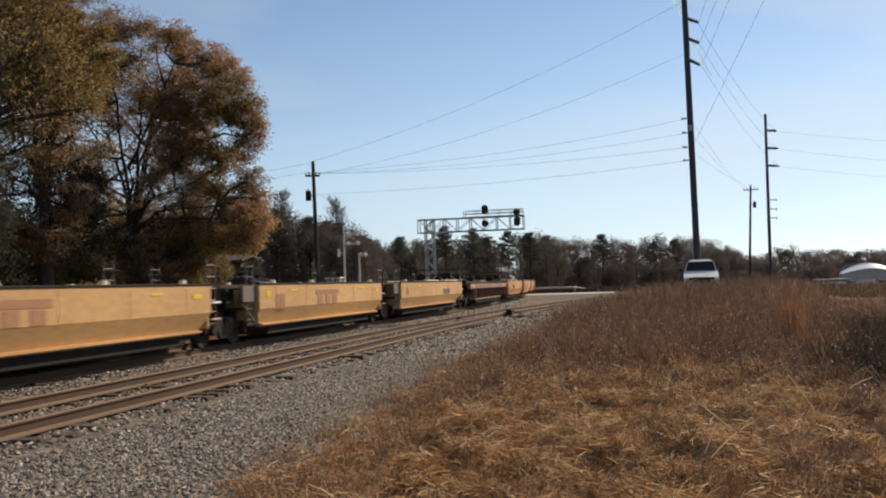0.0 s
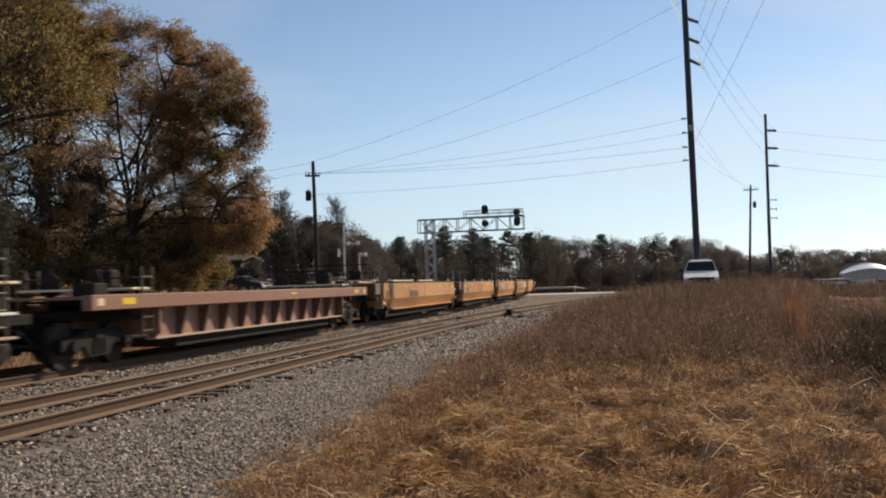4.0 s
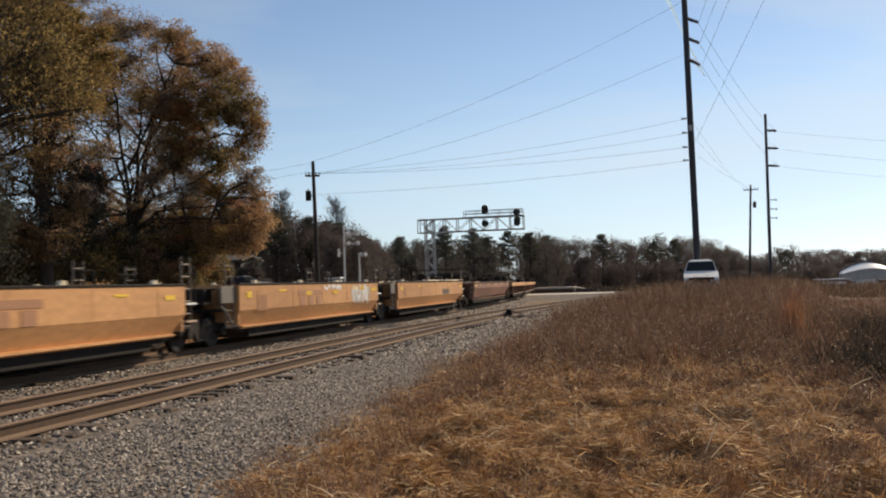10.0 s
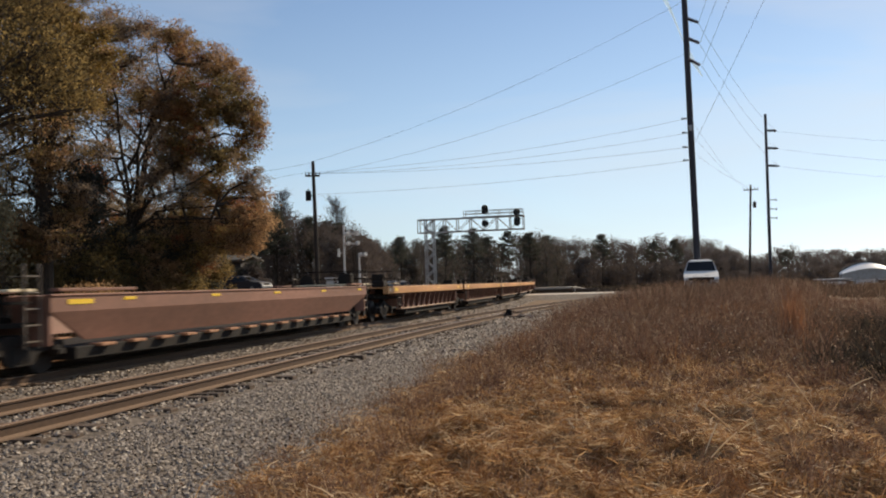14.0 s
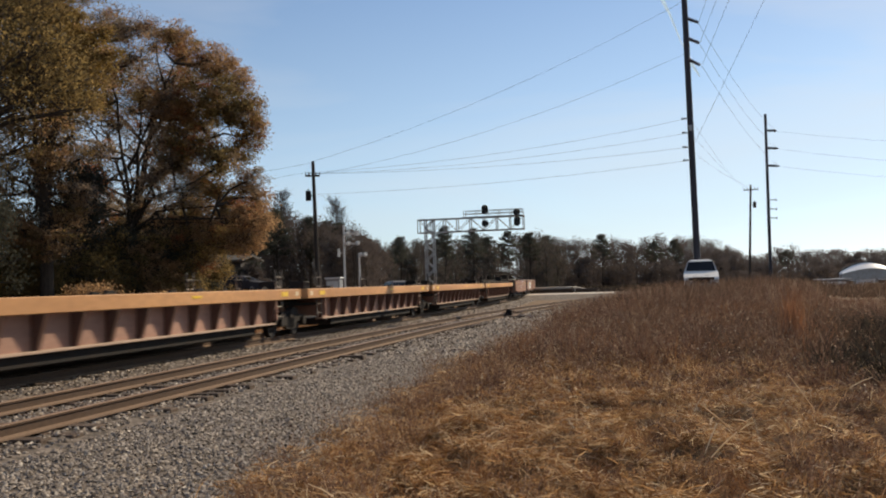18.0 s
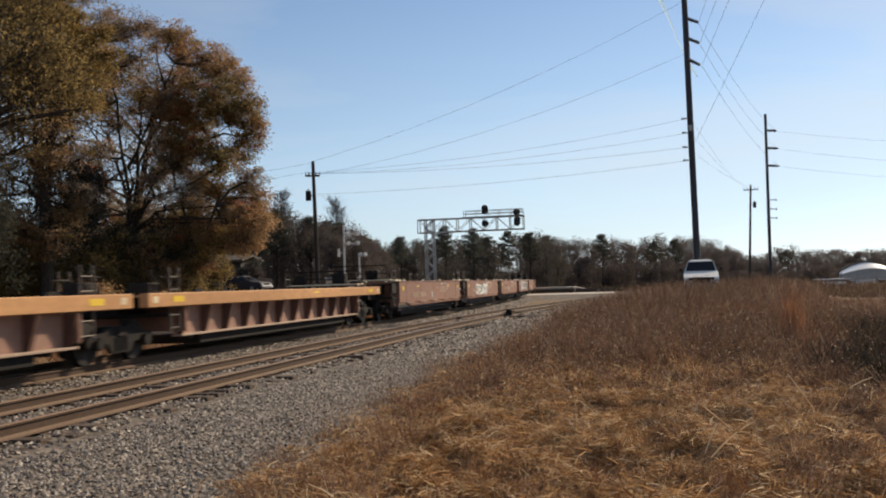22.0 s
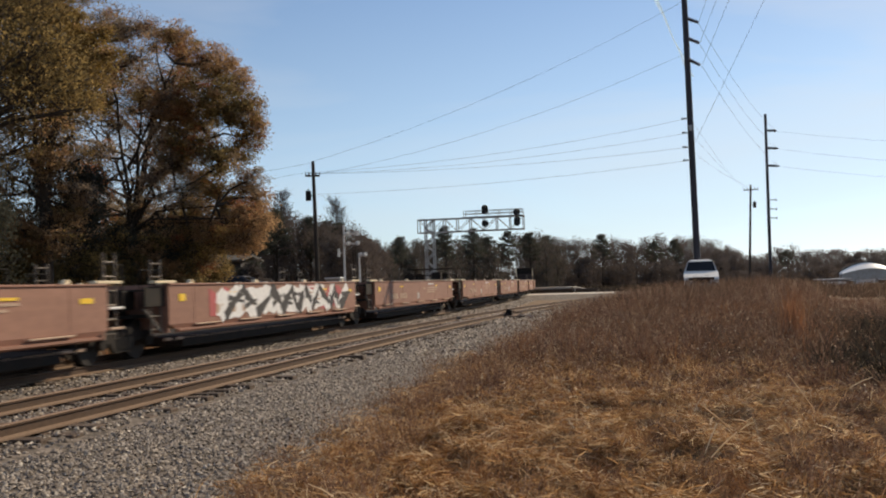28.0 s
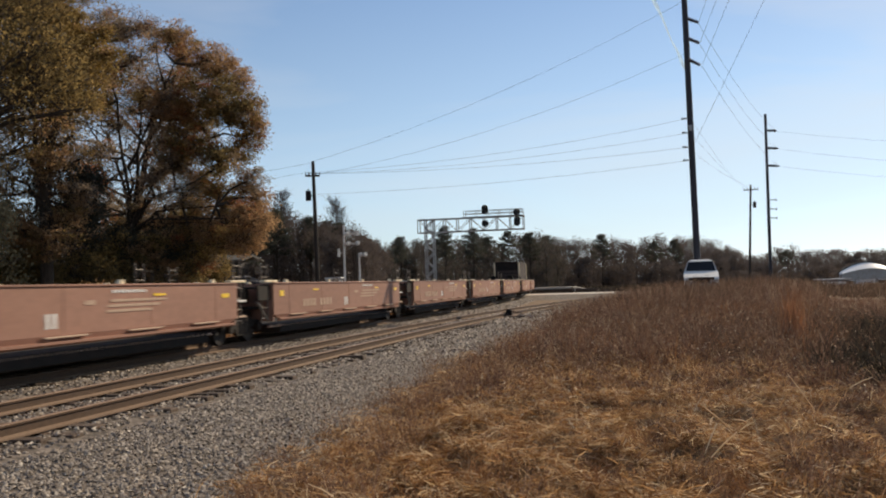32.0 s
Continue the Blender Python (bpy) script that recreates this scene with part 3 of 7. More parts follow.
def end_gear(unit, y, sgn, paint, top, wide, high):
    """Deck, bulkhead, ladder, hand rails and coupler or joint of one end; sgn points outwards along the unit."""
    reach = 2.05 if wide else 1.25
    g = Geo().box(0, y + sgn * reach / 2, 0.98, 1.5 if wide else 1.0, reach, 0.2, 0.02)
    g.prism([(-1.2, y), (1.2, y), (0.5, y + sgn * reach * 0.9), (-0.5, y + sgn * reach * 0.9)], 0.86, 0.94, "z")
    part("end_platform", g, IRON, unit, "grimy black end platform")
    part("bulkhead", Geo().box(0, y - sgn * 0.06, (top + 0.5) / 2 + 0.02, 2.9, 0.09, top - 0.5, 0.01), paint, unit)
    for xx in (-1.36, 1.36):
        ladder = part("ladder", Geo().box(xx, y + sgn * 0.10, (0.5 + high) / 2, 0.038, 0.038, high - 0.5, 0.008).box(xx, y + sgn * 0.52, (0.5 + high) / 2, 0.038, 0.038, high - 0.5, 0.008), LADDER, unit, "dusty grey steel ladder")
        z = 0.62
        while z < high - 0.02:
            part("rung", Geo().tube([(xx, y + sgn * 0.10, z), (xx, y + sgn * 0.52, z)], 0.018, 5), LADDER, ladder)
            z += 0.28
        rail = Geo().tube([(xx * 0.96, y + sgn * 0.85, 1.05), (xx * 0.96, y + sgn * 0.85, high - 0.22), (xx * 0.96, y + sgn * 0.2, high - 0.22), (xx * 0.96, y + sgn * 0.2, 1.1)], 0.022, 5)
        part("hand_rail", rail, IRON, unit)
        part("grab_iron", Geo().tube([(xx * 1.05, y - sgn * 0.12, top - 0.25), (xx * 1.09, y - sgn * 0.12, top - 0.25), (xx * 1.09, y - sgn * 0.55, top - 0.25), (xx * 1.05, y - sgn * 0.55, top - 0.25)], 0.014, 5), CREAM, unit, "pale painted grab iron")
    for k in range(5):
        part("walkway", Geo().box(0, y + sgn * (0.24 + 0.13 * k), top - 0.1, 2.5, 0.09, 0.05, 0.01), IRON, unit, "dark steel grating")
    hose = [(0.5, y + sgn * reach * 0.85, 0.9), (0.62, y + sgn * reach * 1.0, 0.62), (0.6, y + sgn * (reach + 0.25), 0.5)]
    part("air_hose", Geo().tube(hose, 0.028, 6), RUBBER, unit)
    box = Geo().box(0.75, y + sgn * 0.75, 1.25, 0.5, 0.5, 0.42, 0.03).tube([(0.2, y + sgn * 0.75, 1.2), (-0.6, y + sgn * 0.75, 1.2)], 0.14, 10)
    part("brake_gear", box, IRON, unit)
    if wide:
        c = Geo().box(0, y + sgn * (reach + 0.3), 0.85, 0.22, 0.7, 0.2, 0.03).box(0.06, y + sgn * (reach + 0.62), 0.85, 0.3, 0.25, 0.28, 0.05)
        part("coupler", c, IRON, unit)
        w = Geo().disc(-0.9, y + sgn * 0.35, top + 0.25, 0.26, 0.04, 16, "y").tube([(-0.9, y + sgn * 0.35, 1.0), (-0.9, y + sgn * 0.35, top + 0.3)], 0.03, 6)
        part("hand_brake", w, IRON, unit)
        stand_z = max(top + 0.1, 1.5)
        part("brake_platform", Geo().box(0, y + sgn * 0.55, stand_z, 2.7, 0.7, 0.05, 0.01), CREAM, unit, "pale worn brake platform")
        g = Geo().tube([(-1.2, y + sgn * 0.85, stand_z), (-1.2, y + sgn * 0.85, high + 0.05), (1.2, y + sgn * 0.85, high + 0.05), (1.2, y + sgn * 0.85, stand_z)], 0.024, 6).tube([(-1.2, y + sgn * 0.85, (stand_z + high) / 2), (1.2, y + sgn * 0.85, (stand_z + high) / 2)], 0.02, 6)
        part("end_railing", g, IRON, unit)
        part("brake_housing", Geo().box(0.55, y + sgn * 0.6, stand_z + 0.22, 0.5, 0.4, 0.38, 0.05).disc(0.55, y + sgn * 0.83, stand_z + 0.26, 0.15, 0.06, 12, "y"), IRON, unit)


BEARER = Geo().box(0, 0, 0, 2.5, 0.22, 0.1, 0.01).mesh("floor_bearer", IRON)


def light_tight_floor(unit, a0, a1, low):
    n = max(6, int((a1 - a0) / 1.5))
    for k in range(n):
        part("floor_bearer", BEARER, None, unit, at=pose(0, a0 + 0.7 + (a1 - a0 - 1.4) * k / (n - 1), low + 0.05))
    # closed plate added to keep light out below; real wells are partly open
    part("light_tight_floor", Geo().box(0, (a0 + a1) / 2, low - 0.02, 2.5, a1 - a0 - 2.2, 0.24, 0.02), IRON, unit)


def smooth_unit(unit, length, wide0, wide1, paint, tall, rnd, letters):
    """Plate-sided well: a0 and a1 are its ends."""
    brown = paint is BROWN
    a0, a1 = -length / 2 + ((1.85 if brown else 1.2) if wide0 else 1.1), length / 2 - ((1.35 if wide1 else 1.3) if brown else (1.75 if wide1 else 1.8))
    c0, c1 = ((1.5 if brown else 1.75) if wide0 else 0.35), (1.5 if wide1 else 0.35)
    brk, bot = (0.70, 0.60) if brown else (0.89, 0.49)
    xb = 1.46 if brown else 1.32
    for sx in (1, -1):
        part("side_sheet", side_sheet(sx, a0, a1, c0, c1, tall, brk, bot, 1.5, xb), paint, unit)
        part("top_chord", Geo().box(1.47 * sx, (a0 + a1) / 2, tall + 0.022, 0.12, a1 - a0, 0.045, 0.01), IRON if not brown else MAROON, unit)
        lip = Geo().prism([(xb * sx, bot), ((xb + 0.1) * sx, bot - 0.01), ((xb + 0.1) * sx, bot - 0.05), (xb * sx, bot - 0.09)], a0 + c0, a1 - c1)
        part("bottom_flange", lip, paint, unit)
        # black on the yellow cars: shade under the sill put into the colour
        part("lower_rail", Geo().box(1.2 * sx, (a0 + a1) / 2, 0.36, 0.1, a1 - a0 - c0 - c1, 0.06, 0.01), MARK_PALE if brown else IRON, unit)
        if brown:
            for k in range(5):
                part("step_ledge", Geo().box(1.52 * sx, a0 + 1.8 + (a1 - a0 - 3.6) * k / 4, 0.665, 0.1, 1.3, 0.035, 0.008), MARK_PALE, unit)
        if sx > 0:
            for k in range(5):
                part("side_seam", Geo().box(1.502, a0 + 1.2 + (a1 - a0 - 2.4) * k / 4, (tall + brk) / 2, 0.01, 0.06, tall - brk - 0.08), paint, unit)
    for k in range(4):
        yy = a0 + 1.2 + (a1 - a0 - 2.4) * k / 3
        for sx in (1, -1):
            guide = Geo().prism([(yy - 0.1, tall + 0.044), (yy + 0.1, tall + 0.044), (yy + 0.04, tall + 0.13), (yy - 0.04, tall + 0.13)], 1.40 * sx - 0.05, 1.40 * sx + 0.05, "x")
            part("container_guide", guide, CREAM, unit, "pale worn container guide")
    for sx in (1, -1):
        if brown:
            for yy in (a0 - 0.1, a1 + 0.1):
                part("top_plate", Geo().box(1.42 * sx, yy, tall + 0.075, 0.16, 0.9, 0.06, 0.01), CREAM, unit)
        elif wide0 or wide1:
            ye = a0 + 2.9 if wide0 else a1 - 2.9
            for yy, ln in ((ye, 3.6), (ye + (4.6 if wide0 else -4.6), 2.6)):
                part("top_plate", Geo().box(1.44 * sx, yy, tall + 0.075, 0.1, ln, 0.06, 0.01), CREAM, unit)
    light_tight_floor(unit, a0, a1, 0.3)
    end_gear(unit, a0, -1, paint, tall, wide0, 2.2 if wide0 else 2.1)
    end_gear(unit, a1, 1, paint, tall, wide1, 2.2)
    for sx in (1, -1):
        part("end_panel", Geo().box(1.38 * sx, a0 - 0.42, tall - 0.24, 0.05, 0.84, 0.42, 0.01), MARK_GREY if not brown else IRON, unit, "dull dark end panel")
        part("end_brace", Geo().tube([(1.36 * sx, a0 - 0.8, tall - 0.5), (1.36 * sx, a0 - 0.1, 0.55)], 0.04, 6), MARK_GREY, unit)
        part("step", Geo().box(1.38 * sx, a1 + 0.45, 1.12, 0.12, 0.5, 0.05, 0.01), WHITE, unit, "white painted step")
        part("step", Geo().box(1.38 * sx, a1 + 0.45, 0.72, 0.12, 0.5, 0.05, 0.01), MARK_PALE, unit)
    dark = MARK_PALE if brown else MARK
    mid = (a0 + a1) / 2
    if letters == "wordmark":
        y = mid - 0.6 + rnd.uniform(-1, 1)
        items = [(y, 1.27, 2.2, 0.15), (y - 0.7, 1.03, 0.42, 0.27), (y, 1.03, 0.42, 0.27), (y + 0.72, 1.03, 0.42, 0.27)]
        marks(unit, dark, items, 1.505)
        marks(unit, dark, [(a0 + 1.2, 1.05, 0.16, 0.42), (a0 + 1.45, 1.05, 0.16, 0.42), (a0 + 1.7, 1.05, 0.16, 0.42)], 1.505)
    elif letters == "number":
        y = mid - 1.2 if wide0 else mid + 1.5
        marks(unit, MARK_GREY, [(y + k * 0.26, 1.05, 0.16, 0.26) for k in (range(-6, 0) if wide0 else range(1, 8))], 1.505)
        marks(unit, dark, [(a0 + 1.0, 1.15, 0.14, 0.3), (a0 + 1.2, 1.15, 0.14, 0.3)], 1.505)
    if brown:
        marks(unit, dark, [(mid + 0.8, 1.25, 0.35, 0.08), (mid + 2.6, 1.27, 2.2, 0.05), (mid + 2.4, 1.17, 2.0, 0.05), (mid + 2.2, 1.07, 1.7, 0.05)], 1.505)
        marks(unit, dark, [(a0 + 2.4 + k * 0.3, 0.98, 0.2, 0.22) for k in range(9) if k != 4], 1.505)
        marks(unit, WHITE, [(mid + 1.6 + k * 0.13, 1.45, 0.08, 0.06) for k in range(10)], 1.505)
        marks(unit, WHITE, [(mid - 0.5, 0.95, 0.1, 0.26), (mid - 0.3, 0.95, 0.1, 0.26)], 1.505)
    tape = [(a1 - 0.7, 1.28, 0.42, 0.1), (a0 + 0.6, 1.28, 0.3, 0.16)] + [(mid + k * 3.4, 1.36, 0.5, 0.05) for k in (-1, 1)]
    marks(unit, REFLECT, tape, 1.506, "yellow reflective strips")
    return a0, a1


def ribbed_unit(unit, length, wide0, wide1, beam_paint, rnd):
    """Well with a deep top beam and upright ribs down its side."""
    a0, a1 = -length / 2 + (1.0 if wide0 else 0.3), length / 2 - (1.0 if wide1 else 0.3)
    w0, w1 = -length / 2 + (3.6 if wide0 else 2.0), length / 2 - (3.6 if wide1 else 2.0)
    for sx in (1, -1):
        part("top_beam", Geo().box(1.40 * sx, (a0 + a1) / 2, 1.24, 0.22, a1 - a0, 0.30, 0.015), beam_paint, unit)
        # the sheet carries the lit tone, the ribs below the shaded one
        part("side_sheet", Geo().box(1.17 * sx, (w0 + w1) / 2, 0.76, 0.05, w1 - w0, 0.66, 0.0), PANEL_SUNLIT, unit)
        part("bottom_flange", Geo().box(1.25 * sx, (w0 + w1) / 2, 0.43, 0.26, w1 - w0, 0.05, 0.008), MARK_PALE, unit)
        n = 12
        for k in range(n):
            y = w0 + 0.15 + (w1 - w0 - 0.3) * k / (n - 1)
            rib = Geo().prism([(1.196, 1.09), (1.49, 1.09), (1.30, 0.455), (1.196, 0.455)] if sx > 0 else [(-1.196, 1.09), (-1.196, 0.455), (-1.30, 0.455), (-1.49, 1.09)], y - 0.05, y + 0.05)
            part("rib", rib, RIB_SHADED, unit)
    for k in range(4):
        yy = w0 + 0.8 + (w1 - w0 - 1.6) * k / 3
        for sx in (1, -1):
            part("container_guide", Geo().prism([(yy - 0.22, 1.39), (yy + 0.22, 1.39), (yy + 0.12, 1.47), (yy - 0.12, 1.47)], 1.36 * sx - 0.05, 1.36 * sx + 0.05, "x"), IRON, unit)
    light_tight_floor(unit, w0, w1, 0.32)
    end_gear(unit, w0, -1, MAROON, 1.36, wide0, 1.95)
    end_gear(unit, w1, 1, MAROON, 1.36, wide1, 1.95)
    for y, s in ((a0 + 0.3, 1), (a1 - 0.3, -1)):
        part("deck_plate", Geo().box(0, y + s * 0.6, 1.33, 2.56, 1.5, 0.05, 0.01), beam_paint, unit)
        lever = Geo().tube([(1.1, y + s * 0.9, 1.36), (1.1, y + s * 0.5, 1.9)], 0.03, 5).box(0.9, y + s * 0.6, 1.5, 0.5, 0.5, 0.25, 0.03)
        part("brake_lever", lever, IRON, unit)
    marks(unit, REFLECT, [(a0 + 1.3, 1.25, 0.5, 0.13), (a1 - 1.3, 1.25, 0.5, 0.13), ((a0 + a1) / 2 + 1.5, 1.27, 0.45, 0.06)], 1.511, "yellow reflective strips")
    marks(unit, CREAM, [(a0 + 0.3, 1.25, 0.22, 0.14), (a1 - 0.35, 1.25, 0.2, 0.14)], 1.511)
    return a0, a1


def low_unit(unit, length, wide0, wide1, rnd):
    """Low plate-sided well with bearers showing under its sill."""
    a0, a1 = -length / 2 + 2.15, length / 2 - 1.9
    for sx in (1, -1):
        part("side_sheet", side_sheet(sx, a0, a1, 1.4, 1.4, 1.385, 1.11, 0.56, 1.5, 1.26), MAROON, unit)
        part("top_chord", Geo().box(1.46 * sx, (a0 + a1) / 2, 1.405, 0.14, a1 - a0, 0.04, 0.01), BROWN, unit)
        for k in range(14):
            y = a0 + 2.0 + (a1 - a0 - 4.0) * k / 13
            part("bearer", Geo().box(1.25 * sx, y, 0.44, 0.3, 0.5, 0.055, 0.01), MARK, unit)
        part("end_shelf", Geo().box(1.38 * sx, a0 + 1.6, 1.50, 0.2, 2.6, 0.06, 0.01), MAROON, unit)
        part("end_shelf", Geo().box(1.38 * sx, a1 - 1.0, 1.50, 0.2, 1.4, 0.06, 0.01), MAROON, unit)
    for k in range(3):
        part("cross_brace", Geo().box(0, a0 + 3 + k * (a1 - a0 - 6) / 2, 1.34, 2.8, 0.2, 0.1, 0.01), MAROON, unit)
    light_tight_floor(unit, a0, a1, 0.34)
    end_gear(unit, a0, -1, MAROON, 1.385, True, 1.95)
    end_gear(unit, a1, 1, MAROON, 1.385, True, 1.95)
    marks(unit, REFLECT, [(a0 + 0.9, 1.28, 0.8, 0.09)] + [(a0 + 2.6 + k * (a1 - a0 - 3.4) / 4, 1.31, 0.45, 0.06) for k in range(5)], 1.506, "yellow reflective strips")
    return a0, a1


def scrawl(unit, colour, y0, y1, z0, z1, n, rnd, width=0.05, name="graffiti"):
    """Sprayed strokes, painted on the side."""
    g = Geo()
    for k in range(n):
        y = y0 + (y1 - y0) * (k + 0.5) / n
        w = (y1 - y0) / n
        pts = [(y + rnd.uniform(-0.6, 0.6) * w, z0 + (z1 - z0) * q) for q in (rnd.uniform(0, 0.25), rnd.uniform(0.3, 0.7), rnd.uniform(0.75, 1.0))]
        if k % 2:
            pts.append((y + rnd.uniform(-0.9, 0.9) * w, z0 + (z1 - z0) * rnd.uniform(0.3, 0.8)))
        for (ya, za), (yb, zb) in zip(pts, pts[1:]):
            d = Vector((yb - ya, zb - za))
            q = Vector((-d.y, d.x)).normalized() * width * rnd.uniform(0.6, 1.3)
            e = d.normalized() * width * 0.4
            x = 1.509 + 0.0006 * (k % 7)
            g.add([(x, ya - e.x + q.x, za - e.y + q.y), (x, yb + e.x + q.x, zb + e.y + q.y), (x, yb + e.x - q.x, zb + e.y - q.y), (x, ya - e.x - q.x, za - e.y - q.y)], [(0, 1, 2, 3)])
    return tagged(part(name, g, colour, unit), kind="stuff")


JOINTS = [8.0, 22.85, 37.65, 54.4, 74.2, 91.4, 106.85, 121.9, 137.45, 154.9, 177.9, 195.25, 212.3, 229.3, 246.3, 265.1, 281.7, 297.8, 312.85, 328.7, 346.0, 363.75, 379.8, 395.2, 410.7, 427.9, 445.4, 461.4]
WIDE = {54.4, 74.2, 154.9, 177.9, 265.1, 346.0, 427.9}
KINDS = "ywyw yn r yn yw yw yw yn l ro ro ro ro ro bn bw bw bw bn bn bw bw bw bn bn bw".replace("ywyw", "yw yw").split()
TRAIN = []
for _i, _kind in enumerate(KINDS):
    _a, _b = JOINTS[_i], JOINTS[_i + 1]
    _w0, _w1, _len = _a in WIDE, _b in WIDE, JOINTS[_i + 1] - JOINTS[_i]
    _rnd = random.Random(100 + _i)
    if _kind[0] == "y":
        _u = tagged(new("well_car"), "faded yellow plate-sided container well car, empty", "railway car", "freight train cars")
        smooth_unit(_u, _len, _w0, _w1, YELLOW if _i < 3 else AMBER, 1.535, _rnd, "number" if _kind == "yn" else "wordmark")
    elif _kind[0] == "b":
        _u = tagged(new("well_car"), "faded brown plate-sided container well car, empty", "railway car", "freight train cars")
        smooth_unit(_u, _len, _w0, _w1, BROWN, 1.55, _rnd, "")
    elif _kind == "l":
        _u = tagged(new("well_car"), "low dull brown container well car with bearers below", "railway car", "freight train cars")
        low_unit(_u, _len, _w0, _w1, _rnd)
    else:
        _u = tagged(new("well_car"), "brown ribbed container well car with " + ("yellow top beam" if _kind == "ro" else "brown-red top beam"), "railway car", "freight train cars")
        ribbed_unit(_u, _len, _w0, _w1, AMBER if _kind == "ro" else BROWN, _rnd)
    if _w0:
        add_truck(_u, -_len / 2 + 1.95)
    else:
        add_truck(_u, -_len / 2)
    if _w1:
        add_truck(_u, _len / 2 - 1.95)
    TRAIN.append((_u, (_a + _b) / 2))


def container(base):
    """A forty-foot box seated in a well: corrugated sides, black header, pale corner posts."""
    box = tagged(new("shipping_container"), "dark brown shipping container with pale corner posts in a well", "container")
    top, h, w = base + 2.98, 6.1, 1.22
    dark = surface("dark_container_paint", (0.045, 0.033, 0.03), 0.7, 0, 0.6, 9, 0.2, (0.07, 0.045, 0.035), 0.5, 0.06)
    for sx in (1, -1):
        zig = [(sx * (w - 0.04 - 0.03 * (k % 4 in (1, 2))), -h + 0.1 + (2 * h - 0.2) * k / 80) for k in range(81)]
        part("side", Geo().prism(zig + [(sx * (w - 0.12), h - 0.1), (sx * (w - 0.12), -h + 0.1)], base + 0.1, top - 0.08, "z"), dark, box)
        part("bottom_rail", Geo().box(sx * (w - 0.05), 0, base + 0.08, 0.1, 2 * h - 0.2, 0.16, 0.01), dark, box)
        part("top_rail", Geo().box(sx * (w - 0.05), 0, top - 0.06, 0.1, 2 * h - 0.2, 0.12, 0.01), dark, box)
        for sy in (1, -1):
            post = part("corner_post", Geo().box(sx * (w - 0.06), sy * (h - 0.06), (base + top) / 2, 0.14, 0.14, top - base, 0.01), CREAM, box, "pale corner post")
            for z in (base + 0.06, top - 0.06):
                part("corner_casting", Geo().box(sx * (w - 0.055), sy * (h - 0.055), z, 0.17, 0.17, 0.12, 0.01), MARK_GREY, post)
    part("roof", Geo().box(0, 0, top - 0.03, 2 * w - 0.2, 2 * h - 0.2, 0.05), dark, box)
    part("floor", Geo().box(0, 0, base + 0.12, 2 * w - 0.24, 2 * h - 0.2, 0.1), dark, box)
    for sy in (1, -1):
        part("end_wall", Geo().box(0, sy * (h - 0.08), (base + top) / 2 - 0.3, 2 * w - 0.26, 0.06, top - base - 0.9), dark, box)
        part("header", Geo().box(0, sy * (h - 0.07), top - 0.42, 2 * w - 0.26, 0.1, 0.78, 0.01), IRON, box, "black end header")
    return box


TRAIN.append((container(0.41), TRAIN[25][1]))

_g = TRAIN[6][0]
scrawl(_g, SPRAY_GREY, -5.0, -1.6, 0.75, 1.45, 13, random.Random(5), 0.06)
_g = TRAIN[7][0]
scrawl(_g, SPRAY_GREY, 2.7, 4.9, 0.8, 1.48, 12, random.Random(6), 0.05)
_g = TRAIN[5][0]
SPRAY_TEAL = surface("teal_spray_paint", (0.20, 0.34, 0.28), 0.7, 0, 2, 8, 0.12)
SPRAY_GREEN = surface("dark_green_spray_paint", (0.05, 0.09, 0.065), 0.7, 0, 2, 8, 0.12)
SPRAY_YELLOW = surface("yellow_spray_paint", (0.70, 0.42, 0.06), 0.7, 0, 2, 8, 0.12)


def ring(g, x, y, z, ry, rz, thick, a0=0.0, a1=360.0):
    """A painted curl: part of an oval band."""
    n = max(4, int((a1 - a0) / 20))
    for k in range(n):
        p, q = (math.radians(a0 + (a1 - a0) * i / n) for i in (k, k + 1))
        g.add([(x, y + (ry + d) * math.cos(w), z + (rz + d) * math.sin(w)) for w, d in ((p, 0), (q, 0), (q, -thick), (p, -thick))], [(0, 1, 2, 3)])


def curls(unit, colour, fill, y0, y1, n, rnd, thick, label):
    """Rounded bubble letters: dark hearts inside bright bands."""
    band, heart = Geo(), Geo()
    for k in range(n):
        y, z = y0 + (y1 - y0) * (k + 0.5) / n, 1.08 + rnd.uniform(-0.07, 0.07)
        ry, rz = (y1 - y0) / n * rnd.uniform(0.7, 1.1), rnd.uniform(0.28, 0.39)
        ring(heart, 1.5095 + 0.0004 * (k % 3), y, z, ry * 0.9, rz * 0.9, min(ry, rz) * 0.8)
        a = rnd.uniform(0, 360)
        ring(band, 1.512 + 0.0005 * (k % 4), y, z, ry, rz, thick, a, a + rnd.uniform(250, 330))
        ring(band, 1.5145 + 0.0005 * (k % 4), y + rnd.uniform(-0.1, 0.1), z + rnd.uniform(-0.12, 0.12), ry * 0.55, rz * 0.5, thick * 0.8, a + 120, a + 300)
    tagged(part("graffiti", heart, fill, unit, "dark sprayed fill"), kind="stuff")
    tagged(part("graffiti", band, colour, unit, label), kind="stuff")


_t = Geo()
ring(_t, 1.509, -5.9, 1.33, 0.5, 0.13, 0.12)
tagged(part("graffiti", _t, SPRAY_TEAL, _g, "faint teal sprayed blot"), kind="stuff")
_g = TRAIN[7][0]
scrawl(_g, SPRAY_WHITE, 2.9, 4.6, 0.85, 1.46, 7, random.Random(12), 0.07)
scrawl(_g, SPRAY_WHITE, -0.2, 1.6, 1.34, 1.48, 6, random.Random(13), 0.06)
_t = Geo()
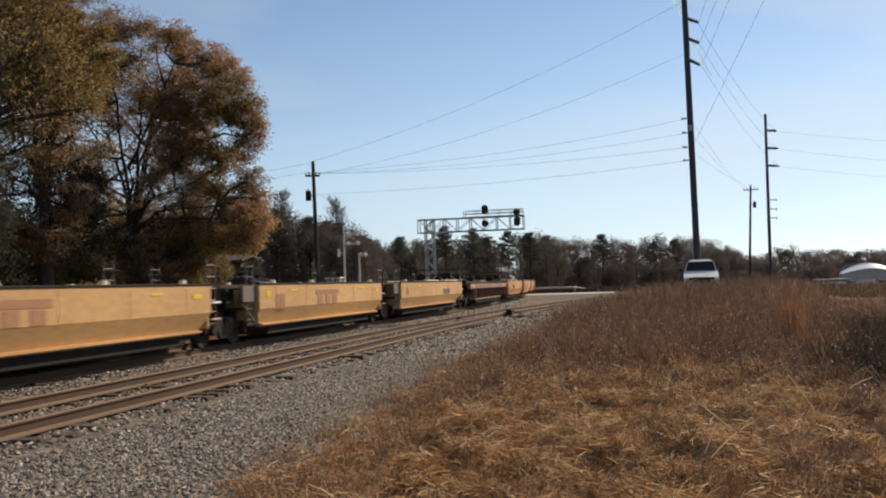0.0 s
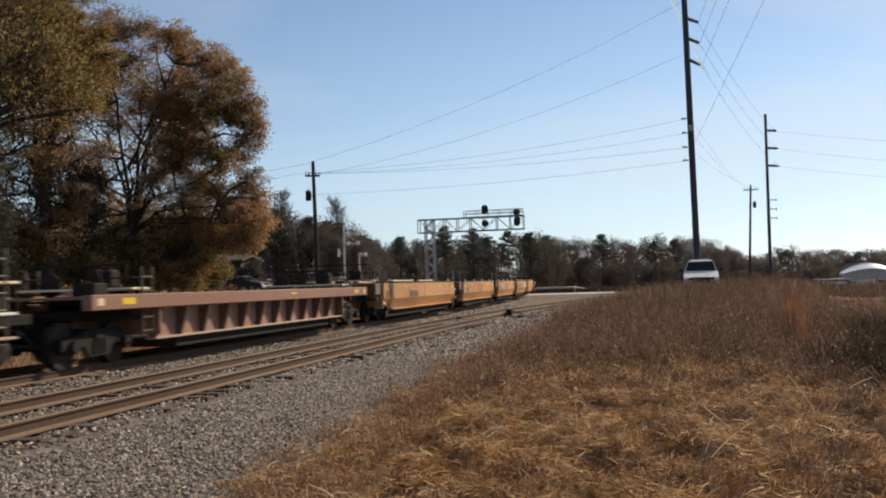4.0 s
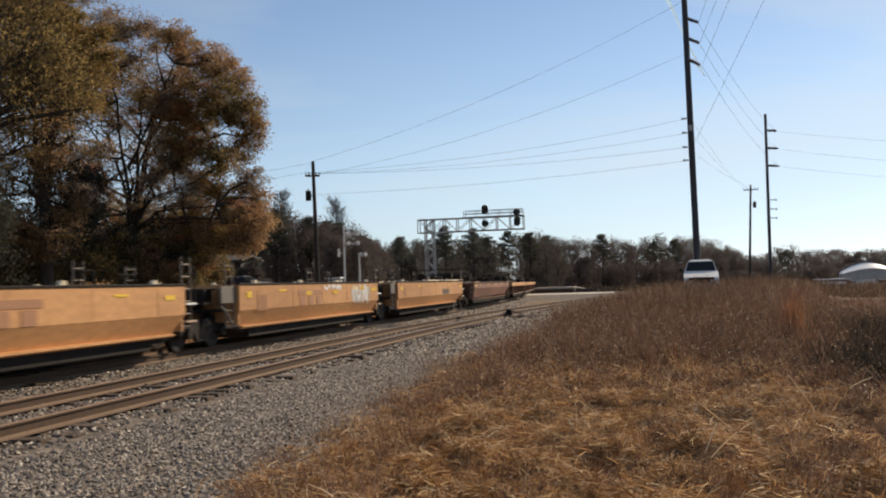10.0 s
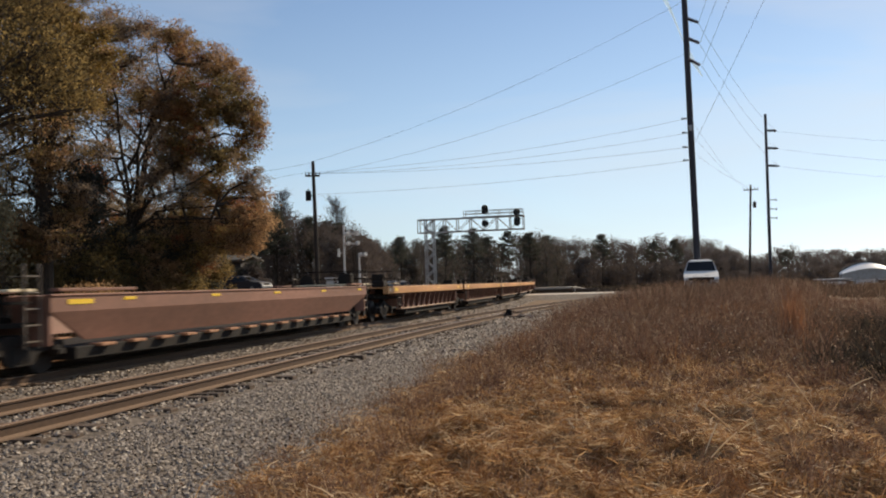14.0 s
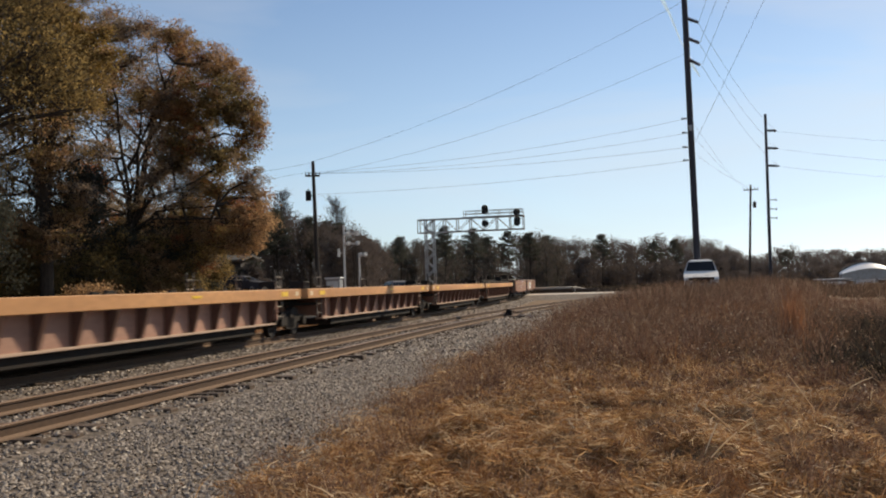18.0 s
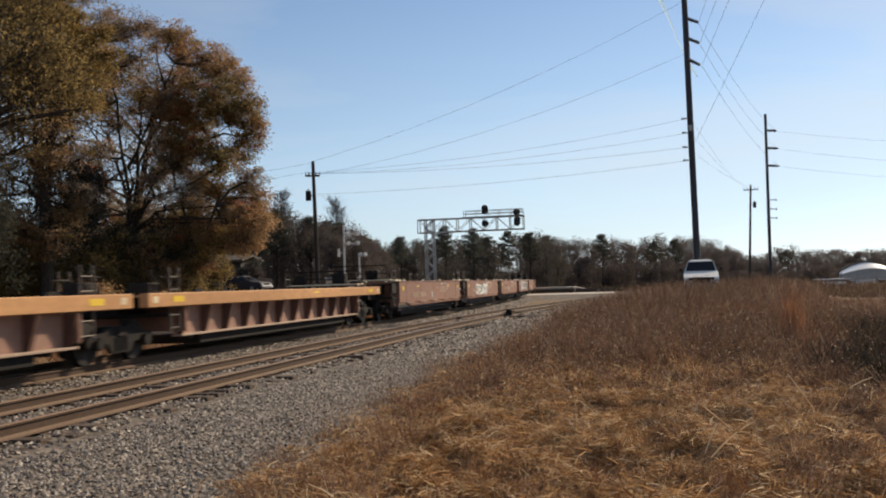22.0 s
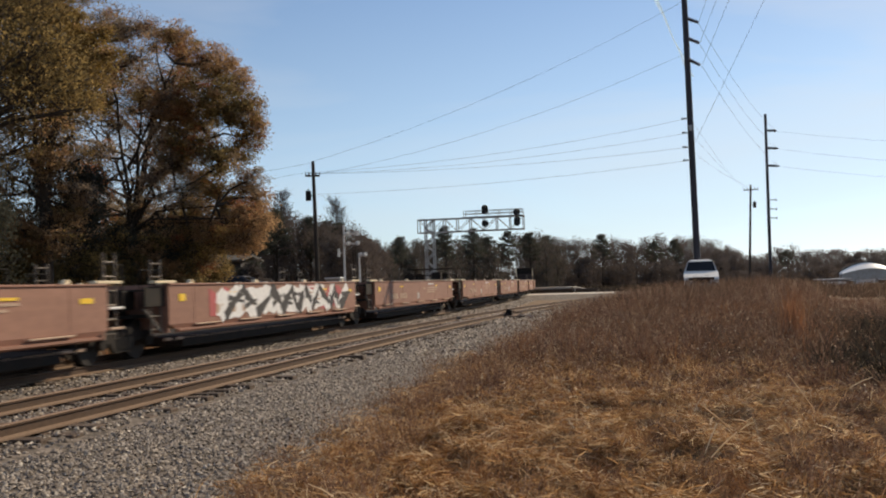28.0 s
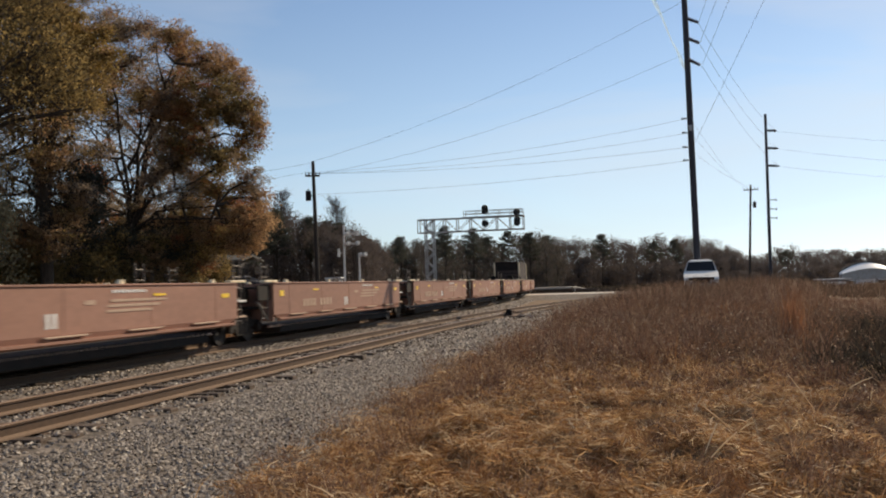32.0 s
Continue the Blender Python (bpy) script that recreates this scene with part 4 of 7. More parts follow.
for _y, _z in ((5.5, 1.3), (3.9, 1.36), (0.9, 1.26), (-1.6, 1.26)):
    ring(_t, 1.516, _y, _z, 0.3, 0.07, 0.065)
tagged(part("graffiti", _t, SPRAY_YELLOW, _g, "yellow sprayed blots"), kind="stuff")
_g = TRAIN[16][0]
curls(_g, SPRAY_WHITE, SPRAY_GREEN, -3.5, 1.4, 10, random.Random(7), 0.13, "white sprayed bubble letters with dark green hearts")
_g = TRAIN[18][0]
_r8 = random.Random(8)


def splash(x, y0, y1, n, lo, hi, jag):
    """A ragged painted field between two heights."""
    top = [(x, y0 + (y1 - y0) * k / n, hi - _r8.uniform(0, jag)) for k in range(n + 1)]
    low = [(x, y0 + (y1 - y0) * k / n + _r8.uniform(-0.15, 0.15), lo + _r8.uniform(0, jag)) for k in range(n + 1)]
    return Geo().add(top + low, [(k, k + 1, n + 2 + k, n + 1 + k) for k in range(n)])


def stroke(g, x, a, b, wa, wb):
    d = Vector((b[0] - a[0], b[1] - a[1])).normalized()
    q = Vector((-d.y, d.x))
    g.add([(x, a[0] + q.x * wa, a[1] + q.y * wa), (x, a[0] - q.x * wa, a[1] - q.y * wa), (x, b[0] - q.x * wb, b[1] - q.y * wb), (x, b[0] + q.x * wb, b[1] + q.y * wb)], [(0, 1, 2, 3)])


part("graffiti", splash(1.508, -4.9, 5.6, 24, 0.72, 1.53, 0.22), SPRAY_RED, _g, "pink-red sprayed cloud behind the white strokes")
part("graffiti", splash(1.5105, -4.5, 3.3, 26, 0.70, 1.52, 0.2), SPRAY_WHITE, _g, "white sprayed fill")
_fill, _ink = Geo(), Geo()
_y, _up = -4.3, 0
while _y < 4.6:
    _step = _r8.uniform(0.4, 1.15)
    _a, _b = (_y, (0.76, 1.47)[_up]), (_y + _step, (1.47, 0.76)[_up])
    _k = len(_fill.f) % 5
    stroke(_fill, 1.513 + 0.0005 * _k, _a, _b, _r8.uniform(0.10, 0.2), _r8.uniform(0.10, 0.2))
    _o = _r8.uniform(0.16, 0.26)
    stroke(_ink, 1.517 + 0.0005 * _k, (_a[0] + _o, _a[1]), (_b[0] + _o * 0.6, _b[1] + (_a[1] - _b[1]) * _r8.uniform(0, 0.45)), _r8.uniform(0.10, 0.24), _r8.uniform(0.03, 0.09))
    for _q in range(_r8.choice((1, 1, 2))):
        stroke(_ink, 1.5195 + 0.0012 * _q, (_y + _step * 0.4, _r8.uniform(0.85, 1.3)), (_y + _step * 1.3, _r8.uniform(0.85, 1.35)), 0.07, 0.03)
    _y += _step
    _up = 1 - _up
tagged(part("graffiti", _fill, SPRAY_WHITE, _g, "bold white sprayed zigzag strokes"), kind="stuff")
tagged(part("graffiti", _ink, SPRAY_BLACK, _g, "black sprayed outlines"), kind="stuff")


# ---- poles and wires ----
def stand(ob, x, y, z):
    """Moves a thing's origin to its base and leaves its parts where they are."""
    for c in ob.children:
        c.matrix_basis = Matrix.Translation((-x, -y, -z)) @ c.matrix_basis
    ob.location = (x, y, z)


def lean_pole(name, base, top, r0, r1, material, label, category="utility pole"):
    ob = tagged(new(name), label, category)
    b, t = Vector(base), Vector(top)
    pts = [b.lerp(t, k / 6) for k in range(7)]
    part("shaft", Geo().tube(pts, [r0 + (r1 - r0) * k / 6 for k in range(7)], 14), material, ob)
    return ob


tall_pole = lean_pole("transmission_pole", (2.90, 59.61, -0.34), (2.71, 59.80, 22.46), 0.205, 0.165, POLE_STEEL, "tall dark transmission pole with insulator arms", "transmission pole")
for _z0, _z1 in ((17.1, 16.79), (15.88, 15.53), (14.59, 14.18)):
    _arm = Geo().tube([(2.86, 59.60, _z0), (3.18, 59.58, (_z0 + _z1) / 2), (3.52, 59.57, _z1)], [0.10, 0.085, 0.075], 8)
    for _k in range(6):
        _arm.disc(2.98 + 0.09 * _k, 59.58, _z0 + (_z1 - _z0) * (0.2 + 0.13 * _k), 0.13, 0.03, 10, "x")
    part("insulator_arm", _arm, INSULATOR, tall_pole, "dark post insulator")
for _z in (11.0, 10.14, 9.27, 8.47):
    _ins = Geo().tube([(2.68, 59.61, _z - 0.02), (2.30, 59.62, _z)], 0.035, 6).disc(2.33, 59.62, _z, 0.08, 0.08, 8, "x").disc(2.46, 59.62, _z, 0.08, 0.05, 8, "x")
    part("insulator", _ins, INSULATOR, tall_pole)
part("bracket", Geo().box(2.78, 59.46, 10.4, 0.2, 0.12, 0.35, 0.03), GALV, tall_pole)
stand(tall_pole, 2.90, 59.61, -0.34)

second_pole = lean_pole("transmission_pole", (12.91, 109.22, -0.95), (13.10, 109.36, 18.95), 0.19, 0.14, POLE_STEEL, "dark transmission pole with six side insulators", "transmission pole")
for _z, _x in ((17.0, 14.16), (15.07, 14.26), (13.15, 14.3)):
    _arm = Geo().tube([(13.1, 109.14, _z + 0.12), (_x, 109.07, _z)], [0.11, 0.09], 8)
    for _k in range(6):
        _arm.disc(13.35 + 0.13 * _k, 109.10, _z + 0.1 - 0.015 * _k, 0.17, 0.05, 10, "x")
    part("insulator_arm", _arm, INSULATOR, second_pole)
for _z in (9.48, 8.49, 7.51):
    part("insulator", Geo().tube([(13.0, 109.14, _z + 0.05), (13.85, 109.11, _z)], 0.05, 6).disc(13.8, 109.11, _z, 0.12, 0.1, 8, "x"), INSULATOR, second_pole)
stand(second_pole, 12.91, 109.22, -0.95)


def cross_arm_pole(name, base, top, arm_z, half, along, can, label):
    ob = lean_pole(name, base, top, 0.17, 0.11, POLE_WOOD, label)
    x, y = top[0], top[1]
    a = Vector((math.cos(along), math.sin(along), 0))
    m = Matrix.Rotation(along, 3, "Z")
    part("crossarm", Geo().box(x, y - 0.14, arm_z, 2 * half, 0.1, 0.12, 0.01, m), POLE_WOOD, ob)
    for k in (-0.92, -0.5, 0.5, 0.92):
        q = Vector((x, y - 0.14, arm_z)) + a * k * half
        part("insulator", Geo().tube([q + Vector((0, 0, 0.05)), q + Vector((0, 0, 0.26))], [0.05, 0.035], 8), INSULATOR, ob)
    g = Geo().tube([(can[0], can[1], can[2] - 0.34), (can[0], can[1], can[2] + 0.34)], 0.19, 14).tube([(can[0], can[1], can[2] + 0.34), (can[0], can[1], can[2] + 0.5)], [0.06, 0.04], 8)
    g.box((can[0] + x) / 2, can[1], can[2], abs(can[0] - x), 0.08, 0.1)
    part("transformer", g, IRON, ob, "dark transformer can")
    stand(ob, *base)
    return ob


cross_arm_pole("utility_pole", (-22.31, 62.81, -0.48), (-22.50, 62.84, 10.22), 9.2, 0.5, 0.35, (-22.83, 62.68, 7.82), "dark wooden utility pole with crossarm and transformer")
cross_arm_pole("utility_pole", (11.75, 120.57, -0.95), (12.41, 120.58, 12.30), 11.68, 0.85, -0.1, (12.76, 120.41, 9.85), "dark wooden utility pole with crossarm beyond the field")


def wire(a, b, sag, r=0.014, label="thin dark overhead power wire"):
    a, b = Vector(a), Vector(b)
    n = 20
    pts = [a.lerp(b, k / n) - Vector((0, 0, 4 * sag * (k / n) * (1 - k / n))) for k in range(n + 1)]
    return tagged(new("overhead_wire", Geo().tube(pts, r, 5).mesh("overhead_wire", WIRE)), label, "wire", "overhead wires")


wire((2.71, 59.72, 18.23), (-22.50, 62.85, 10.22), 0.75, 0.0085)
wire((2.69, 59.69, 14.99), (-22.14, 62.99, 9.32), 0.8, 0.0085)
wire((2.32, 59.73, 10.96), (-22.95, 62.59, 9.42), 0.5, 0.008)
wire((2.30, 59.73, 10.10), (-22.14, 62.88, 9.37), 0.45, 0.008)
wire((2.32, 59.72, 9.23), (-22.75, 62.69, 9.37), 0.35, 0.008)
wire((2.32, 59.71, 8.43), (-22.50, 62.83, 7.92), 0.3, 0.008)
wire((-22.50, 62.85, 10.12), (-62.24, 71.87, 9.11), 0.5, 0.008)
wire((-22.95, 62.59, 9.42), (-62.24, 71.31, 8.51), 0.5, 0.008)
for _a, _b in (((3.51, 59.66, 16.75), (14.16, 109.10, 16.95)), ((3.53, 59.64, 15.49), (14.26, 109.08, 15.02)), ((3.61, 59.63, 14.14), (14.30, 109.06, 13.10))):
    wire(_a, _b, 0.7, 0.0095)
for _a, _b in (((3.51, 59.66, 16.75), (6.23, 8, 19)), ((3.53, 59.64, 15.49), (7.11, 8, 19)), ((3.61, 59.63, 14.14), (7.6, 8, 19)), ((2.89, 59.62, 9.26), (9.07, 8, 19))):
    _d = (Vector(_b) - Vector(_a)) * 1.6
    wire(_a, Vector(_a) + _d, 0.0, 0.008)
for _a, _b in (((14.16, 109.10, 16.95), (37.14, 124.78, 16.35)), ((14.26, 109.08, 15.02), (36.99, 124.88, 13.85)), ((14.30, 109.06, 13.10), (36.89, 124.87, 11.95))):
    wire(_a, _b, 0.25, 0.0095)
for _z, _dx in ((10.9, -0.8), (10.0, -0.4), (8.96, 0.4)):
    wire((2.86, 59.64, _z), (12.41 + _dx, 120.45, 11.9), 0.35, 0.0065)

# ---- switch stand beside the near track ----
switch = tagged(new("switch_stand"), "low black switch stand with a pale base beside the track", "switch stand")
switch.location = (-6.3, 43.4, -0.3)
part("base_plank", Geo().box(-0.25, 0, 0.08, 1.9, 0.24, 0.16, 0.01), TIE_WOOD, switch)
part("base_plate", Geo().box(0.1, 0, 0.18, 0.5, 0.3, 0.03, 0.005), MARK_PALE, switch, "pale worn base plate")
part("housing", Geo().box(0, 0, 0.31, 0.26, 0.3, 0.24, 0.03).disc(0, 0, 0.45, 0.1, 0.06, 12, "z"), IRON, switch)
part("lever", Geo().tube([(0.05, 0, 0.4), (0.42, 0.1, 0.3), (0.62, 0.12, 0.24)], 0.02, 6), IRON, switch)

# ---- signal bridge and crossing signals ----
bridge = tagged(new("signal_bridge"), "grey lattice cantilever signal bridge over the tracks", "signal bridge")
for _x in (-18.71, -18.0):
    for _y in (80.14, 80.84):
        part("mast_leg", Geo().tube([(_x, _y, -0.4), (_x, _y, 7.1)], 0.06, 6), GALV, bridge)
_z, _k = 0.0, 0
while _z < 6.6:
    for _y in (80.14, 80.84):
        _xa, _xb = (-18.71, -18.0) if _k % 2 else (-18.0, -18.71)
        part("mast_brace", Geo().box((_xa + _xb) / 2, _y, _z + 0.35, 0.09, 0.03, 1.0, 0, Matrix.Rotation(0.79 * (1 if _k % 2 else -1), 3, "Y")), GALV, bridge)
    _z, _k = _z + 0.7, _k + 1
for _y in (80.04, 80.94):
    for _zc in (5.9, 7.02):
        part("chord", Geo().box(-14.75, _y, _zc, 9.2, 0.09, 0.09, 0.01), GALV, bridge)
    for _k in range(9):
        _x = -19.3 + 9.1 * _k / 8
        part("upright", Geo().box(_x, _y, 6.46, 0.07, 0.05, 1.1), GALV, bridge)
        if _k < 8:
            part("truss_brace", Geo().box(_x + 0.57, _y, 6.46, 0.04, 0.03, 1.55, 0, Matrix.Rotation(0.79 * (1 if _k % 2 else -1), 3, "Y")), GALV, bridge)
part("walkway", Geo().box(-12.75, 80.49, 7.08, 5.1, 0.8, 0.05), GALV, bridge)
for _y in (80.04, 80.94):
    for _zr in (7.35, 7.6):
        part("hand_rail", Geo().tube([(-15.25, _y, _zr), (-10.2, _y, _zr)], 0.025, 5), GALV, bridge)
    for _k in range(6):
        part("rail_post", Geo().tube([(-15.25 + _k * 1.0, _y, 7.05), (-15.25 + _k * 1.0, _y, 7.6)], 0.025, 5), GALV, bridge)


def signal_head(x, z, kind):
    g = Geo().disc(0, 0, 0, 0.27 if kind else 0.29, 0.05, 20, "y")
    if kind:
        g.box(0, 0, -0.14, 0.54, 0.05, 0.28, 0.02).disc(0, 0, -0.27, 0.27, 0.05, 20, "y")
    ob = part("signal_head", g, SIGNAL_BLACK, bridge, "black railway signal with round backing", pose(x, 79.69, z))
    for dz in ((0.04, -0.28) if kind else (0.1, -0.14)):
        part("hood", Geo().tube([(0, -0.02, dz), (0, -0.32, dz - 0.03)], [0.13, 0.12], 12), SIGNAL_BLACK, ob)
        part("lens", Geo().disc(0, -0.335, dz - 0.03, 0.1, 0.02, 12, "y"), GLASS_DARK, ob)
    part("bracket", Geo().box(0, 0.17, -0.1, 0.12, 0.3, 0.12), GALV, ob)
    return ob


signal_head(-13.36, 7.76, 1)
signal_head(-13.36, 6.45, 0)
signal_head(-10.66, 7.3, 0)
signal_head(-10.64, 6.66, 1)
stand(bridge, -18.36, 80.49, -0.4)


def crossing_signal(x, y, top, arms, label):
    ob = tagged(new("crossing_signal"), label, "crossing signal")
    part("mast", Geo().tube([(x, y, -0.5), (x, y, top)], [0.09, 0.07], 10), ALUMINIUM, ob, "pale grey steel mast")
    part("base", Geo().box(x, y, -0.4, 0.4, 0.4, 0.3, 0.03), CONCRETE, ob)
    for z, reach in arms:
        arm = part("signal_arm", Geo().box(x + reach / 2, y - 0.12, z, abs(reach), 0.08, 0.1, 0.01), WHITE, ob)
        for k in (0.35, 0.95):
            part("lamp", Geo().disc(x + reach * k, y - 0.2, z + 0.02, 0.17, 0.05, 16, "y").tube([(x + reach * k, y - 0.22, z), (x + reach * k, y - 0.45, z)], 0.11, 10), ALUMINIUM, arm)
    stand(ob, x, y, -0.5)
    return ob


_s = crossing_signal(-20.6, 63.45, 5.75, ((5.1, 1.05), (4.42, 1.1)), "grey crossing signal mast with lamp arms")
for _z in (3.8,):
    part("bell", Geo().tube([(-0.35, -0.15, _z + 0.25), (-0.35, -0.15, _z + 0.8)], [0.10, 0.09], 12).tube([(-0.35, -0.1, _z + 0.5), (0, 0, _z + 0.5)], 0.03, 5), WHITE, _s, "white crossing bell")
crossing_signal(-19.63, 63.80, 3.75, ((3.62, 0.5),), "short grey crossing post with a white plate")
tagged(new("post", Geo().tube([(-20.1, 64.60, -0.5), (-20.1, 64.60, 4.3)], 0.06, 8).mesh("post", POLE_WOOD)), "thin brown wooden post", "post")
cabinet = tagged(new("relay_cabinet"), "pale grey steel relay cabinet beside the crossing", "cabinet")
part("body", Geo().box(-20.64, 61.30, 0.75, 0.95, 0.8, 2.5, 0.03), GALV, cabinet)
part("roof", Geo().box(-20.64, 61.30, 2.05, 1.1, 0.95, 0.1, 0.03), WHITE, cabinet)
_d = part("door", Geo().box(-20.64, 60.88, 0.8, 0.8, 0.03, 2.1, 0.01), ALUMINIUM, cabinet)
part("handle", Geo().box(-20.36, 60.85, 0.8, 0.04, 0.04, 0.16, 0.01), IRON, _d)

stand(cabinet, -20.64, 61.3, -0.5)


# ---- vehicles ----
def vehicle(name, paint, label, w, hood_h, roof_h, length, hood_len, m, category, drop=0.16):
    """Nose towards -y; stands on z = 0 of its own space."""
    ob = tagged(new(name), label, category)
    ob.matrix_world = m
    h = w / 2
    body = Geo().prism([(-length / 2, 0.42), (-length / 2, hood_h - drop), (-length / 2 + 0.12, hood_h - drop + 0.1), (-length / 2 + hood_len, hood_h + 0.06), (length / 2, hood_h + 0.06), (length / 2, 0.42)], -h, h, "x")
    part("body", body, paint, ob)
    c0, c1 = -length / 2 + hood_len, length / 2 - 0.25
    cab = Geo().add([(-h + 0.03, c0, hood_h + 0.05), (h - 0.03, c0, hood_h + 0.05), (h - 0.03, c1, hood_h + 0.05), (-h + 0.03, c1, hood_h + 0.05),
                     (-h + 0.28, c0 + 0.75, roof_h - 0.09), (h - 0.28, c0 + 0.75, roof_h - 0.09), (h - 0.28, c1 - 0.2, roof_h - 0.09), (-h + 0.28, c1 - 0.2, roof_h - 0.09),
                     (-h + 0.46, c0 + 0.98, roof_h), (h - 0.46, c0 + 0.98, roof_h), (h - 0.46, c1 - 0.4, roof_h), (-h + 0.46, c1 - 0.4, roof_h)],
                    [(0, 1, 5, 4), (1, 2, 6, 5), (2, 3, 7, 6), (3, 0, 4, 7), (4, 5, 9, 8), (5, 6, 10, 9), (6, 7, 11, 10), (7, 4, 8, 11), (8, 9, 10, 11), (3, 2, 1, 0)])
    part("cab", cab, paint, ob)
    zw0, zw1 = hood_h + 0.1, roof_h - 0.12
    k0, k1 = (zw0 - hood_h - 0.05) / (roof_h - hood_h - 0.11), (zw1 - hood_h - 0.05) / (roof_h - hood_h - 0.11)
    ws = [(-(h - 0.1 - 0.19 * k), c0 + 0.75 * k - 0.012, hood_h + 0.05 + k * (roof_h - hood_h - 0.11)) for k in (k0, k1)]
    part("windscreen", Geo().add([ws[0], (-ws[0][0], ws[0][1], ws[0][2]), (-ws[1][0], ws[1][1], ws[1][2]), ws[1]], [(0, 1, 2, 3)]), GLASS_DARK, ob, "dark reflecting glass")
    for sx in (1, -1):
        x0, x1 = (h - 0.03 - 0.19 * k0 + 0.012) * sx, (h - 0.03 - 0.19 * k1 + 0.012) * sx
        part("side_window", Geo().add([(x0, c0 + 0.4, zw0), (x0, c1 - 0.3, zw0), (x1, c1 - 0.4, zw1), (x1, c0 + 0.95, zw1)], [(0, 1, 2, 3)]), GLASS_DARK, ob)
        mir = part("mirror", Geo().box((h + 0.16) * sx, c0 + 0.35, hood_h + 0.18, 0.13, 0.1, 0.17, 0.03), IRON, ob)
        part("mirror_arm", Geo().box((h + 0.04) * sx, c0 + 0.36, hood_h + 0.1, 0.14, 0.04, 0.04), IRON, mir)
        part("headlight", Geo().box((h - 0.3) * sx, -length / 2 - 0.01, hood_h - drop - 0.12, 0.4, 0.06, 0.17, 0.02), GALV, ob, "clear headlight")
        for yy in (-length / 2 + 0.85, length / 2 - 0.95):
            wheel = part("wheel", Geo().disc((h - 0.13) * sx, yy, 0.36, 0.36, 0.24, 20, "x"), RUBBER, ob)
            part("rim", Geo().disc((h - 0.005) * sx, yy, 0.36, 0.2, 0.03, 14, "x"), GALV, wheel)
    part("grille", Geo().box(0, -length / 2 - 0.012, hood_h - drop - (0.08 if drop > 0.2 else 0.15), w - (0.5 if drop > 0.2 else 1.0), 0.05, 0.34 if drop > 0.2 else 0.26, 0.01), IRON, ob)
    part("bumper", Geo().box(0, -length / 2 - 0.06, 0.5, w - 0.06, 0.2, 0.22, 0.04), GALV, ob)
    return ob


vehicle("pickup_truck", WHITE, "white pickup truck parked at the field's edge", 1.9, 1.2, 1.96, 5.2, 1.15, pose(2.95, 57.9, 0.42, 0, 0, -2.2), "truck", 0.36)
vehicle("parked_car", SIDING, "dark grey car parked beyond the tracks", 1.75, 1.0, 1.6, 4.5, 1.2, pose(-18.22, 69.2, 0.2, 0, 0, 30), "car")
vehicle("parked_car", POLE_STEEL, "dark car parked beside the dark shed", 1.8, 0.95, 1.5, 4.5, 1.1, pose(-34.1, 77.0, 1.2, 0, 0, 80), "car")

# ---- buildings ----
shed = tagged(new("shed"), "low dark grey shed under the trees", "shed")
part("wall", Geo().box(-38.50, 83.10, 1.7, 4.6, 4.0, 4.6, 0.02), DARK_SIDING, shed)
part("roof", Geo().prism([(80.60, 4.25), (83.10, 4.75), (85.60, 4.25), (85.60, 4.1), (83.10, 4.55), (80.60, 4.1)], -41.30, -35.80, "x"), SHINGLE, shed)
_dr = part("door", Geo().box(-39.70, 81.07, 0.6, 1.0, 0.06, 2.1, 0.01), SHINGLE, shed)
part("handle", Geo().box(-39.35, 81.02, 0.6, 0.05, 0.05, 0.15), GALV, _dr)
_wn = part("window", Geo().box(-37.20, 81.07, 3.05, 1.6, 0.06, 0.66, 0.01), INSULATOR, shed, "dim grey-blue window")
part("window_frame", Geo().box(-37.20, 81.05, 3.42, 1.75, 0.08, 0.08).box(-37.20, 81.05, 2.68, 1.75, 0.08, 0.08).box(-38.04, 81.05, 3.05, 0.08, 0.08, 0.82).box(-36.36, 81.05, 3.05, 0.08, 0.08, 0.82), GALV, _wn)
stand(shed, -37.2, 83.1, -0.6)

hall = tagged(new("metal_hall"), "grey metal hall with a white arched roof", "warehouse")
_arc = [(29.6 + 8.6 * k / 16, 1.45 + 1.6 * math.sin(math.pi * k / 16) ** 0.85) for k in range(17)]
_mid = [(33.9 + (x - 33.9) * 0.985, z - 0.2) for x, z in _arc]
_low = [(33.9 + (x - 33.9) * 0.985, 1.2 + 0.72 * math.sin(math.pi * k / 16)) for k, (x, z) in enumerate(_arc)]
part("ridge", Geo().prism(_arc + _mid[::-1], 163.0, 163.6), DARK_SIDING, hall, "dark arched rim")
_n = len(_mid)
_roof = Geo().add([(x, 160.1, z) for x, z in _low] + [(x, 163.1, z + 0.02) for x, z in _mid] + [(x, 160.1, z - 0.1) for x, z in _low] + [(x, 163.1, z - 0.1) for x, z in _mid],
                  [(k, k + 1, _n + k + 1, _n + k) for k in range(_n - 1)] + [(2 * _n + k + 1, 2 * _n + k, k, k + 1)[::-1] for k in range(_n - 1)] + [(3 * _n + k, 3 * _n + k + 1, 2 * _n + k + 1, 2 * _n + k) for k in range(_n - 1)])
part("roof", _roof, ROOF_WHITE, hall, "white arched metal roof")
part("wall", Geo().prism([(x, z - 0.11) for x, z in _low] + [(38.1, -1.9), (29.7, -1.9)], 160.40, 163.0), GALV, hall)
